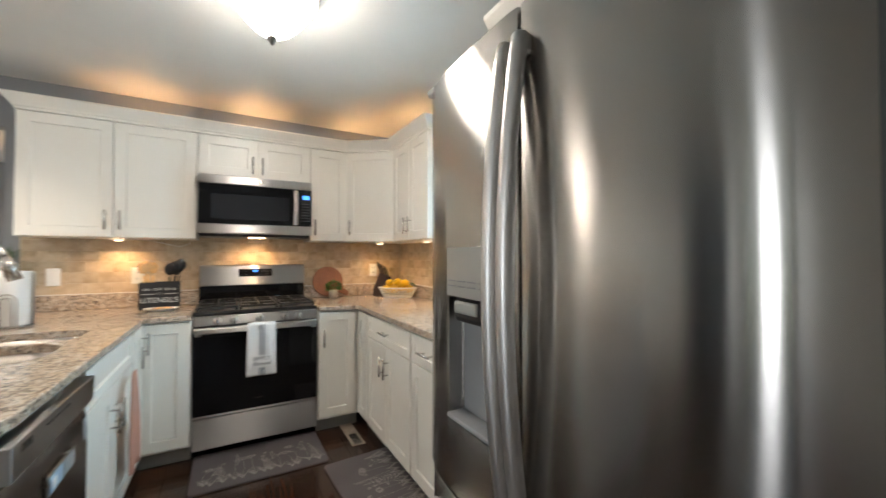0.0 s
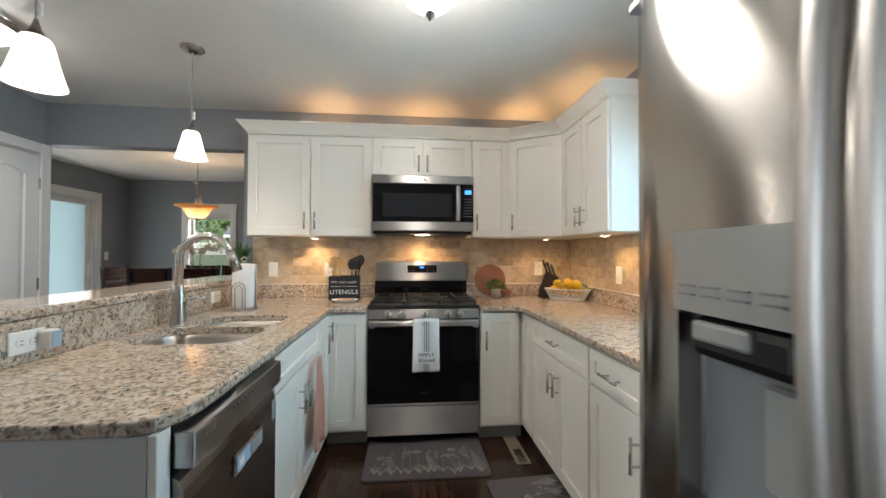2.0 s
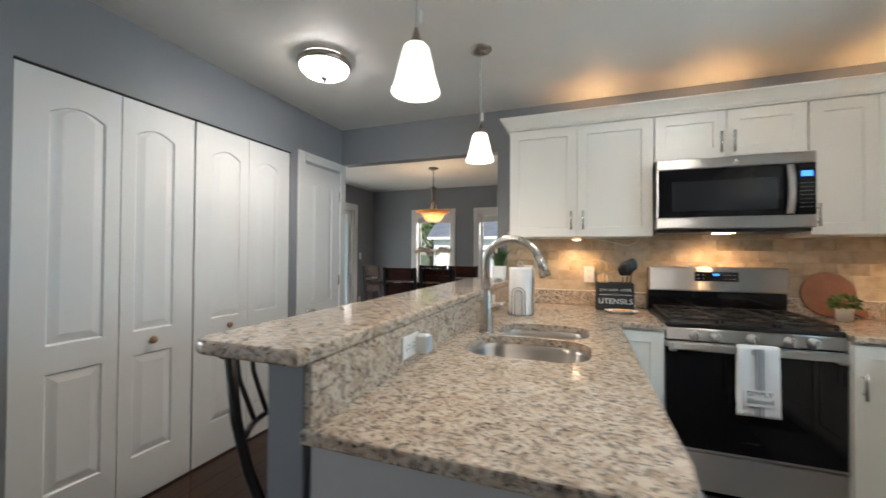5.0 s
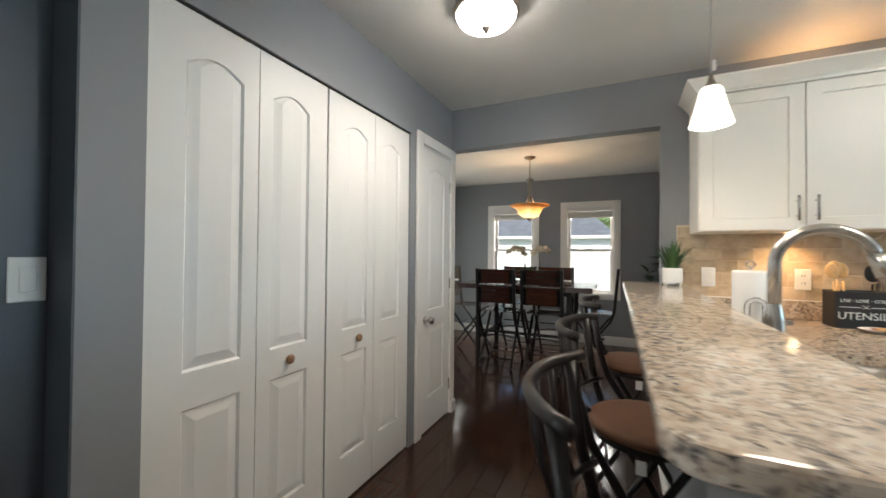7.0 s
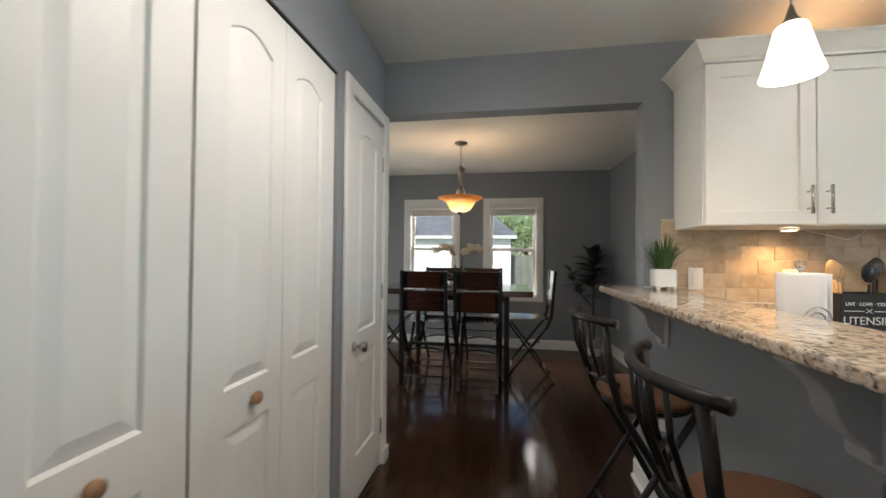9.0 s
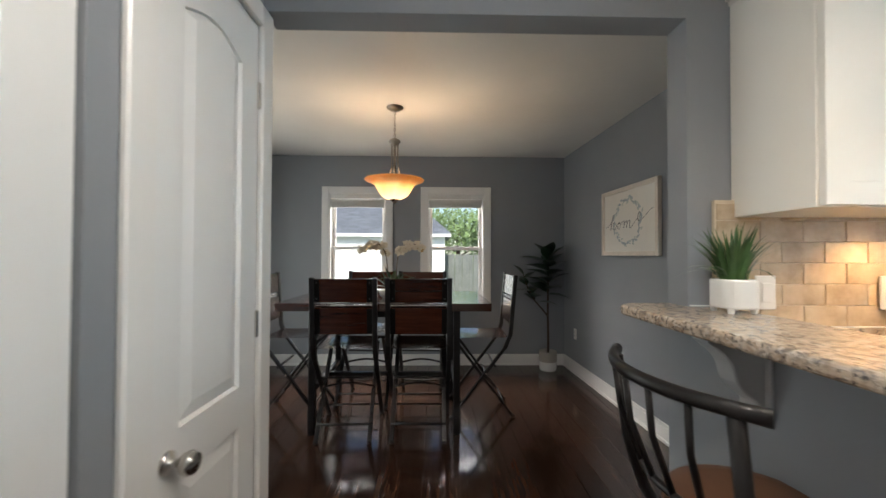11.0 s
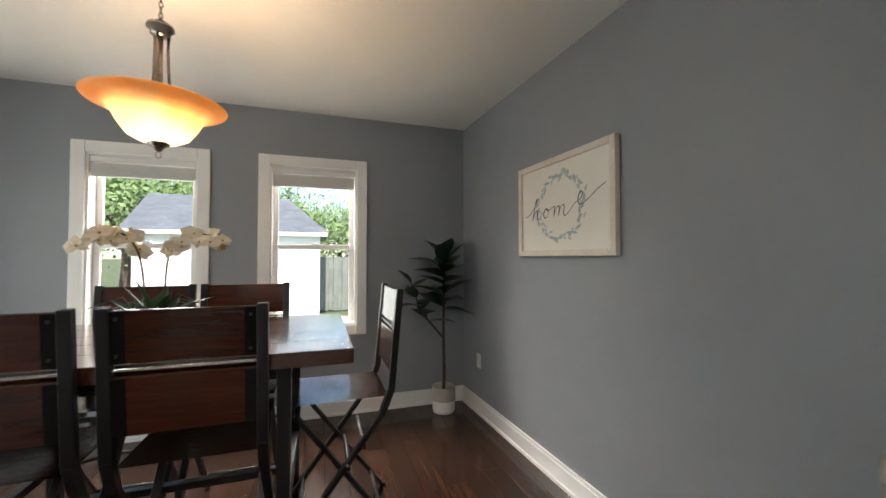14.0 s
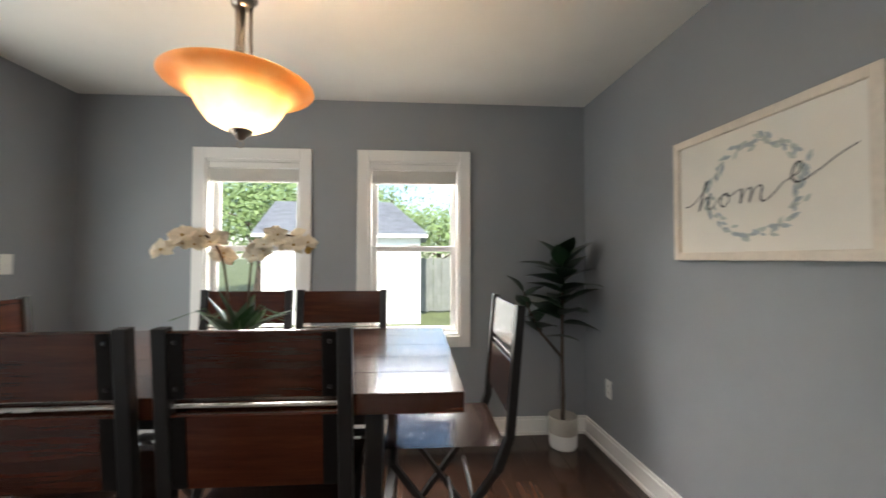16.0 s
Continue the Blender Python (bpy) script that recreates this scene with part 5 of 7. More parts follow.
def towel_roll():
    th = thing("paper_towel", "white paper towel roll on a chrome wire holder", "paper towel", pose(-1.160, -0.665, CZ))
    part("base", tube([(0.075 * math.cos(a), 0.075 * math.sin(a), 0.006) for a in [2 * math.pi * k / 24 for k in range(25)]], 0.005, 8, caps=False), NICKEL, th, "chrome wire base", True)
    part("rod", tube([(0, 0, 0.006), (0, 0, 0.315)], 0.004, 8), NICKEL, th)
    part("cross_wire", tube([(-0.075, 0, 0.006), (0.075, 0, 0.006)], 0.004, 8), NICKEL, th)
    part("top_loop", tube([(0.016 * math.cos(a), 0, 0.318 + 0.016 * math.sin(a)) for a in [2 * math.pi * k / 16 for k in range(17)]], 0.004, 8, caps=False), NICKEL, th, "", True)
    PAPER = surface("paper_towel", (0.84, 0.83, 0.81), 0.9, vary=0.03, fine=160, bumps=0.5)
    part("roll", lathe([(0.02, 0.012), (0.066, 0.012), (0.068, 0.02), (0.068, 0.282), (0.066, 0.29), (0.02, 0.29), (0.02, 0.012)], 36), PAPER, th, "white quilted paper roll", True)
    part("loose_sheet", sheet(lambda u, v: (0.0685 * math.cos(0.9 - 1.2 * u) + 0.02 * u * u, -0.0685 * math.sin(0.9 - 1.2 * u) * -1, 0.014 + 0.274 * v), 8, 4, 0.001), PAPER, th, smooth=True)
    for r in (0.022, 0.040):
        pts = [(r, -0.078, 0.10)] + [(r * math.cos(a), -0.078, 0.135 + r * math.sin(a)) for a in [math.pi * k / 10 for k in range(11)]] + [(-r, -0.078, 0.10), (-r, -0.076, 0.01)]
        part("guard_wire", tube([(r, -0.076, 0.01)] + pts, 0.003, 6), NICKEL, th, "bent chrome wire", True)


towel_roll()

CHALK = surface("chalkboard_black", (0.015, 0.015, 0.016), 0.6, vary=0.2)
WOODL = surface("light_beech", (0.68, 0.42, 0.18), 0.5, vary=0.18, scale=12, fine=70)
CHALKW = surface("chalk_white", (0.75, 0.75, 0.73), 0.8, vary=0.05)


def spoon(parent, base, tip, mat, bowl=(0.028, 0.04), nm="spoon", lab=""):
    b, t = Vector(base), Vector(tip)
    d = (t - b).normalized()
    bm = tube([b, b.lerp(t, 0.8)], 0.005, 8)
    s = bmesh.new()
    bmesh.ops.create_uvsphere(s, u_segments=14, v_segments=8, radius=1.0)
    z = d
    x = Vector((1, 0, 0))
    x = (x - z * x.dot(z)).normalized()
    y = z.cross(x)
    m = Matrix((x, y, z)).transposed().to_4x4() @ Matrix.Diagonal((bowl[0], 0.009, bowl[1], 1))
    m.translation = t
    join(bm, s, m)
    part(nm, bm, mat, parent, lab, True)


def utensils():
    th = thing("utensil_box", "black lettered utensil box holding wooden and black spoons", "utensil holder", pose(-0.604, -0.175, CZ, 0, 0, 3))
    w, h, d = 0.115, 0.185, 0.06
    bm = box(-w, w, -d, d, 0, h, 0.003)
    bm = cut(bm, box(-w + 0.008, w - 0.008, -d + 0.008, d - 0.008, 0.008, h + 0.05))
    part("box", bm, CHALK, th, "black painted box")
    text_part("UTENSILS", 0.050, CHALKW, th, pose(0, -d - 0.0012, 0.062, 90, 0, 0))
    text_part("LIVE · LOVE · COOK", 0.0215, CHALKW, th, pose(0, -d - 0.0012, 0.138, 90, 0, 0))
    for x0, x1 in ((-0.10, -0.02), (0.02, 0.10)):
        part("rule", box(x0, x1, -d - 0.0016, -d - 0.0006, 0.105, 0.108), CHALKW, th)
    for s in (-1, 1):
        part("crossed_mark", bar((-0.013 * s, -d - 0.0012, 0.098), (0.013 * s, -d - 0.0012, 0.118), 0.001, 0.003, bevel=0, up=(0, 1, 0)), CHALKW, th)
    for i, (x, tx) in enumerate(((-0.075, -0.100), (-0.055, -0.080), (-0.04, -0.045))):
        spoon(th, (x, 0, 0.012), (tx, 0.0 + 0.02 * i, 0.285 + 0.012 * (i % 2)), WOODL, nm="wooden_spoon", lab="light wooden spoon")
    for i, (x, tx) in enumerate(((0.05, 0.055), (0.07, 0.085), (0.085, 0.115), (0.06, 0.095))):
        spoon(th, (x, 0, 0.012), (tx, 0.015 * i, 0.275 + 0.015 * (i % 3)), BLACK, (0.034, 0.045), "black_spoon", "black nylon spoon")


utensils()
cw = thing("cable", "thin pale cable hanging under the wall cabinet", "cable", pose(0, 0, 0))
part("wire", tube([(-0.80, -0.10, UZ - 0.003), (-0.693, -0.012, UZ - 0.006), (-0.574, -0.012, 1.385), (-0.509, -0.012, 1.368), (-0.454, -0.012, 1.39), (-0.433, -0.012, UZ - 0.004)], 0.002, 6), PLASTIC, cw, "", True)


def spoon_rest():
    th = thing("spoon_rest", "small striped dish with wooden pieces on the counter", "dish", pose(-0.575, -0.345, CZ))
    part("dish", lathe([(0.001, 0.002), (0.055, 0.002), (0.085, 0.020), (0.088, 0.021), (0.082, 0.017), (0.05, 0.006), (0.001, 0.006)], 28), PLASTIC, th, "white dish", True, pose(0, 0, 0) @ Matrix.Diagonal((1.15, 0.72, 1, 1)))
    for i in range(5):
        part("biscuit", box(-0.05 + 0.02 * i, -0.015 + 0.02 * i, -0.03, 0.03, 0.010 + 0.004 * (i % 2), 0.021 + 0.004 * (i % 2), 0.004), WOODL if i % 2 else WARMW, th, m=pose(0, 0, 0, 0, 0, 8 * i - 15))


WARMW = surface("reddish_wood", (0.28, 0.12, 0.065), 0.45, vary=0.2, scale=8, fine=60)
spoon_rest()


def board():
    th = thing("cutting_board", "round reddish wooden cutting board leaning on the tile", "cutting board", pose(0.590, -0.018, CZ + 0.004, -7, 0, 0) @ pose(0, -0.022, 0.135, 0, 0, 0))
    out = [(0.133 * math.sin(radians(a)), 0.133 * math.cos(radians(a))) for a in range(14, 347, 9)]
    out += [(-0.026, 0.15), (-0.022, 0.20), (-0.012, 0.215), (0.012, 0.215), (0.022, 0.20), (0.026, 0.15)]
    bm = prism(out, -0.008, 0.008, 0.003, seg=1)
    bmesh.ops.transform(bm, matrix=Matrix.Rotation(radians(90), 4, 'X') @ Matrix.Rotation(radians(-125), 4, 'Z'), verts=bm.verts)
    part("board", bm, WARMW, th)


board()

LEAFG = leaf_mat("bright_green_leaf", (0.03, 0.10, 0.015), (0.09, 0.20, 0.04))
LEAFD = leaf_mat("dark_rubber_leaf", (0.006, 0.020, 0.010), (0.016, 0.045, 0.018))
LEAFB = leaf_mat("grass_blade", (0.02, 0.07, 0.02), (0.085, 0.175, 0.055))
CERAM = surface("white_ceramic", (0.80, 0.80, 0.78), 0.22, vary=0.02, bumps=0)
CONC = surface("beige_concrete", (0.40, 0.37, 0.33), 0.7, vary=0.1)
SOIL = surface("potting_soil", (0.03, 0.022, 0.016), 0.9, vary=0.3, bumps=0.5)


def leaf(L, w, fold=0.25, droop=0.25, n=6):
    """Leaf blade along +x with a folded middle and a drooping tip."""
    bm = bmesh.new()
    rows = []
    for i in range(n + 1):
        t = i / n
        hw = w / 2 * math.sin(math.pi * min(1, 0.04 + 0.96 * t) ** 0.85) if i < n else 0.0005
        z = -droop * L * t * t
        rows.append([bm.verts.new((L * t, -hw, z + hw * fold)), bm.verts.new((L * t, 0, z)), bm.verts.new((L * t, hw, z + hw * fold))])
    for a, c in zip(rows, rows[1:]):
        for k in range(2):
            bm.faces.new((a[k], a[k + 1], c[k + 1], c[k]))
    return bm


def herb():
    th = thing("herb_plant", "small round green herb in a beige pot", "potted plant", pose(0.615, -0.13, CZ))
    part("pot", lathe([(0.001, 0), (0.034, 0), (0.040, 0.07), (0.036, 0.07), (0.033, 0.06), (0.001, 0.058)], 20), CONC, th, "beige pot", True)
    rng = random.Random(5)
    bm = bmesh.new()
    for i in range(260):
        v = Vector((rng.gauss(0, 1), rng.gauss(0, 1), rng.gauss(0, 1))).normalized()
        if v.z < -0.55:
            continue
        p = Vector((0, 0, 0.10)) + Vector((v.x * 0.056, v.y * 0.056, v.z * 0.046)) * rng.uniform(0.7, 1.08)
        join(bm, leaf(0.022, 0.014, 0.3, 0.2, 3), Matrix.Translation(p) @ v.to_track_quat('X', 'Z').to_matrix().to_4x4() @ pose(0, 0, 0, rng.uniform(0, 360), rng.uniform(-40, 40), 0))
    part("foliage", bm, LEAFG, th, "dense small green leaves")


herb()


def knife_block():
    th = thing("knife_block", "dark wooden knife block with black-handled knives", "knife block", pose(1.045, -0.14, CZ, 0, 0, -28))
    bm = prism([(-0.06, 0.0), (0.065, 0.0), (0.10, 0.17), (0.0, 0.225), (-0.06, 0.06)], -0.05, 0.05, 0.003, seg=1)
    bmesh.ops.transform(bm, matrix=Matrix.Rotation(radians(90), 4, 'X'), verts=bm.verts)
    part("block", bm, DARKWD, th, "dark brown wooden block")
    for i in range(3):
        for j in range(3):
            p = Vector((0.01 + 0.032 * i, -0.03 + 0.03 * j, 0.205 - 0.018 * i))
            d = Vector((-0.35, 0, 0.93))
            k = part("knife_handle", bar(p, p + d * (0.10 + 0.016 * ((i + j) % 2)), 0.012, 0.022, bevel=0.004, up=(0, 1, 0)), BLACK, th, "black knife handle")
            part("bolster", bar(p - d * 0.004, p + d * 0.010, 0.013, 0.023, bevel=0.001, up=(0, 1, 0)), NICKEL, k)


DARKWD = surface("dark_stained_wood", (0.035, 0.018, 0.012), 0.4, vary=0.2, stretch=(1, 1, 6))
knife_block()

LEMON = surface("lemon_peel", (0.80, 0.50, 0.02), 0.4, vary=0.08, fine=220, bumps=0.3)


def lemons():
    cx, cy = 1.135, -0.335
    th = thing("fruit_basket", "white woven oblong basket on the counter", "basket", pose(cx, cy, CZ, 0, 0, -32))
    def ell(k, n=48):
        return [(0.17 * k * math.cos(2 * math.pi * i / n), 0.085 * k * math.sin(2 * math.pi * i / n)) for i in range(n)]
    part("base", prism(ell(0.72), 0.0, 0.006), PLASTIC, th)
    for k, z, r in ((0.75, 0.008, 0.005), (1.0, 0.085, 0.006)):
        e = ell(k)
        part("rim", tube([(x, y, z) for x, y in e + e[:1]], r, 8, caps=False), PLASTIC, th, "", True)
    bm = bmesh.new()
    for s in (-1, 1):
        for i in range(26):
            pts = []
            for j in range(5):
                t = j / 4
                a = 2 * math.pi * i / 26 + s * t * 0.42
                k = 0.75 + 0.25 * t
                pts.append((0.17 * k * math.cos(a), 0.085 * k * math.sin(a), 0.008 + 0.077 * t))
            tube(pts, 0.0035, 5, bm)
    part("weave", bm, PLASTIC, th, "white crossed lattice", True)
    rng = random.Random(3)
    places = [(-0.10, 0.0, 0.075), (-0.035, 0.03, 0.08), (-0.03, -0.035, 0.075), (0.035, 0.0, 0.085), (0.10, 0.01, 0.075), (-0.07, 0.0, 0.125), (0.0, 0.0, 0.135), (0.065, -0.02, 0.125), (0.07, 0.03, 0.115)]
    base = pose(cx, cy, CZ, 0, 0, -32)
    for x, y, z in places:
        f = thing("lemon", "bright yellow lemon in the white basket", "lemon", base @ pose(x, y, z, rng.uniform(-25, 25), rng.uniform(-25, 25), rng.uniform(0, 360)), "lemons in the basket")
        prof = [(0.001, -0.046), (0.006, -0.043), (0.014, -0.036), (0.027, -0.02), (0.031, 0.0), (0.027, 0.02), (0.014, 0.036), (0.007, 0.043), (0.001, 0.048)]
        bm = lathe([(r * 1.12, z * 1.08) for r, z in prof], 18)
        bmesh.ops.transform(bm, matrix=Matrix.Rotation(radians(90), 4, 'Y'), verts=bm.verts)
        part("peel", bm, LEMON, f, "", True)
    for i, (x, y, z, rz) in enumerate(((0.03, 0.03, 0.155, 30), (-0.005, -0.03, 0.15, 200), (0.10, -0.03, 0.13, -20), (0.15, 0.0, 0.09, 10), (0.155, 0.03, 0.10, 40))):
        lf = thing("lemon_leaf", "glossy green leaf lying on the lemons", "leaf", base @ pose(x, y, z, 10, 10, rz), "lemon leaves")
        part("blade", leaf(0.085, 0.038, 0.2, 0.2), LEAFG, lf)


lemons()


def bar_plant():
    th = thing("grass_plant", "spiky green artificial grass in a white footed ceramic pot", "potted plant", pose(-1.408, -0.115, 1.106))
    bm = prism(rounded(-0.054, 0.054, -0.054, 0.054, 0.034), 0.014, 0.105, 0.006, seg=2)
    bm = cut(bm, prism(rounded(-0.047, 0.047, -0.047, 0.047, 0.03), 0.02, 0.2))
    part("pot", bm, CERAM, th, "white glazed pot")
    for sx in (-1, 1):
        for sy in (-1, 1):
            part("foot", lathe([(0.008, 0), (0.011, 0.016)], 10, close=True), CERAM, th, m=pose(0.036 * sx, 0.036 * sy, 0))
    part("soil", prism(rounded(-0.047, 0.047, -0.047, 0.047, 0.03), 0.085, 0.09), SOIL, th)
    rng = random.Random(11)
    bm = bmesh.new()
    for i in range(150):
        a, lean = rng.uniform(0, 2 * math.pi), rng.uniform(0.03, 0.62)
        if i < 9:
            lean = rng.uniform(0.9, 1.25)
        L, r0 = rng.uniform(0.11, 0.20), rng.uniform(0, 0.035)
        prev, n = [], 5
        for k in range(n + 1):
            t = k / n
            th_ = lean * (0.4 + 0.8 * t)
            r = r0 + L * t * math.sin(th_)
            z = 0.088 + L * t * math.cos(th_)
            hw = 0.0058 * (1 - t) ** 0.6 + 0.0003
            prev.append((bm.verts.new((r * math.cos(a) - hw * math.sin(a), r * math.sin(a) + hw * math.cos(a), z)), bm.verts.new((r * math.cos(a) + hw * math.sin(a), r * math.sin(a) - hw * math.cos(a), z))))
        for p, q in zip(prev, prev[1:]):
            bm.faces.new((p[0], p[1], q[1], q[0]))
    part("foliage", bm, LEAFB, th, "narrow green grass blades")


bar_plant()

# towel on the sink cabinet door
PINK = surface("salmon_cotton", (0.55, 0.29, 0.22), 0.9, vary=0.08, fine=260, bumps=0.3)
st = thing("hand_towel", "salmon pink cotton towel hung on the sink cabinet handle", "towel", pose(FX + 0.058, -1.12, 0.735, 0, 0, 90))
def towel_fn(u, v):
    w = 0.045 + 0.055 * min(1, v * 1.6)
    return ((u - 0.5) * 2 * w, -0.008 - 0.012 * math.sin(u * 10) * min(1, v * 2 + 0.2) - 0.004 * v, -0.46 * v)
part("cloth", sheet(towel_fn, 22, 14, 0.006), PINK, st, smooth=True)

# ---------------------------------------------------------------- on the kitchen floor
MATG = surface("grey_foam_mat", (0.115, 0.100, 0.105), 0.7, vary=0.15, fine=120, bumps=0.15)
MATP = surface("pale_floral_print", (0.40, 0.38, 0.34), 0.75, vary=0.1)


def rug(w, d, m, seed):
    th = thing("kitchen_mat", "dark grey cushioned mat printed with pale wildflowers", "mat", m, "kitchen mats")
    part("pad", prism(rounded(-w / 2, w / 2, -d / 2, d / 2, 0.03), 0.0, 0.012, 0.004), MATG, th)
    rng = random.Random(seed)
    bm = bmesh.new()
    z = 0.0135
    def stroke(p, q, wd):
        p, q = Vector((*p, z)), Vector((*q, z))
        n = Vector((-(q - p).y, (q - p).x, 0)).normalized() * wd / 2
        bm.faces.new([bm.verts.new(v) for v in (p - n, p + n, q + n * 0.5, q - n * 0.5)])
    def umbel(x, y, r, n):
        for k in range(n):
            a = radians(10 + 160 * k / (n - 1))
            px, py = x + r * math.cos(a), y + r * 0.8 * math.sin(a)
            stroke((x, y), (px, py), 0.002)
            for q in range(3):
                stroke((px, py), (px + 0.009 * math.cos(a + q - 1), py + 0.009 * math.sin(a + q - 1)), 0.005)
    def daisy(x, y, r, n):
        for k in range(n):
            a = 2 * math.pi * k / n
            stroke((x + 0.3 * r * math.cos(a), y + 0.3 * r * math.sin(a)), (x + r * math.cos(a), y + 0.75 * r * math.sin(a)), 0.006)
    def fern(x, y, xt, yt, w, n):
        for k in range(n):
            t = (k + 1) / (n + 1)
            px, py = x + (xt - x) * t, y + (yt - y) * t
            for sd in (-1, 1):
                stroke((px, py), (px + sd * w * (1.1 - t), py + w * 0.55 * (1.1 - t)), 0.006)
    cols = 13
    for i in range(cols):
        x = -w / 2 + 0.035 + (w - 0.07) * (i + 0.5) / cols + rng.uniform(-0.012, 0.012)
        y = -d / 2 + 0.03 + rng.uniform(0, 0.03)
        h = rng.uniform(0.45, 0.88) * (d - 0.11)
        xm, xt = x + rng.uniform(-0.012, 0.012), x + rng.uniform(-0.035, 0.035)
        stroke((x, y), (xm, y + h * 0.55), 0.003)
        stroke((xm, y + h * 0.55), (xt, y + h), 0.0025)
        kind = (i * 2 + seed) % 5
        if kind == 0:
            umbel(xt, y + h - 0.02, 0.036, 11)
        elif kind == 1:
            fern(x, y, xt, y + h, 0.042, 11)
        elif kind == 2:
            daisy(xt, y + h, 0.030, 13)
            fern(x, y, xm, y + h * 0.45, 0.035, 4)
        elif kind == 3:
            for k in range(14):
                t = 0.55 + 0.45 * k / 13
                stroke((xt, y + h * t), (xt + (0.010 if k % 2 else -0.010), y + h * t + 0.008), 0.006)
        else:
            for k in range(4):
                bx, by = xt + rng.uniform(-0.03, 0.03), y + h - 0.035 * k
                stroke((xm, y + h * 0.5), (bx, by), 0.002)
                daisy(bx, by, 0.012, 7)
        for k in range(3):
            sd = 1 if k % 2 else -1
            stroke((x, y + 0.01 * k), (x + sd * rng.uniform(0.02, 0.04), y + rng.uniform(0.05, 0.09)), 0.007)
    part("print", bm, MATP, th, "pale wildflower print")


rug(0.75, 0.47, pose(0.005, -0.80, 0.0, 0, 0, 0), 2)
rug(0.74, 0.44, pose(0.575, -1.44, 0.0, 0, 0, 94), 7)

VENTM = surface("tan_metal_register", (0.40, 0.33, 0.25), 0.4, 0.3, vary=0.1)
vt = thing("floor_vent", "tan metal floor register with dark louvres", "floor vent", pose(0.605, -0.745, 0.0))
bm = frame_box(-0.045, 0.045, -0.18, 0.18, 0.018, -0.005, 0.0, 0.0)
bmesh.ops.transform(bm, matrix=Matrix.Rotation(radians(-90), 4, 'X'), verts=bm.verts)
bmesh.ops.translate(bm, vec=(0, 0, 0.0005), verts=bm.verts)
part("frame", bm, VENTM, vt)
part("plate", box(-0.028, 0.028, 0.0, 0.165, 0.0005, 0.0045), VENTM, vt)
part("well", box(-0.028, 0.028, -0.165, 0.0, 0.0003, 0.0015), BLACK, vt)
for i in range(12):
    part("louvre", box(-0.026, 0.026, -0.16 + i * 0.013, -0.155 + i * 0.013, 0.0018, 0.004), BRONZE, vt)

# ---------------------------------------------------------------- dining table
def table():
    x0, x1, y0, y1 = -3.467, -1.957, 1.345, 2.25
    th = thing("dining_table", "counter-height dining table with thick red-brown plank top", "table", pose((x0 + x1) / 2, (y0 + y1) / 2, 0))
    hx, hy = (x1 - x0) / 2, (y1 - y0) / 2
    n = 5
    for i in range(n):
        a = -hy + 2 * hy * i / n
        bm = box(-2 * hy / n / 2 + 0.0003, 2 * hy / n / 2 - 0.0003, -hx, hx, 0.888, 0.943, 0.0018)
        part("top_plank", bm, TABLEW, th, "red-brown stained plank", m=pose(0, a + hy / n, 0, 0, 0, 90))
    for sx in (-1, 1):
        for sy in (-1, 1):
            part("leg", box(sx * (hx - 0.24) - 0.024, sx * (hx - 0.24) + 0.024, sy * (hy - 0.085) - 0.024, sy * (hy - 0.085) + 0.024, 0, 0.888, 0.003), DARKM, th, "black square metal leg")
        part("top_rail", box(sx * (hx - 0.24) - 0.02, sx * (hx - 0.24) + 0.02, -hy + 0.11, hy - 0.11, 0.83, 0.886, 0.002), DARKM, th)
        part("foot_rail", box(sx * (hx - 0.24) - 0.018, sx * (hx - 0.24) + 0.018, -hy + 0.11, hy - 0.11, 0.30, 0.335, 0.002), DARKM, th)
    part("stretcher", box(-hx + 0.26, hx - 0.26, -0.018, 0.018, 0.302, 0.333, 0.002), DARKM, th)
    part("apron", box(-hx + 0.265, hx - 0.265, -hy + 0.07, -hy + 0.10, 0.835, 0.886, 0.002), DARKM, th)
    part("apron", box(-hx + 0.265, hx - 0.265, hy - 0.10, hy - 0.07, 0.835, 0.886, 0.002), DARKM, th)


table()


SEATW = plank_mat("polished_seat_wood", ((0.024, 0.008, 0.005), (0.046, 0.013, 0.007), (0.075, 0.022, 0.011)), 0.11, spec=0.9)
STRAP = surface("matt_black_strap", (0.006, 0.005, 0.005), 0.6, vary=0.3, spec=0.1)


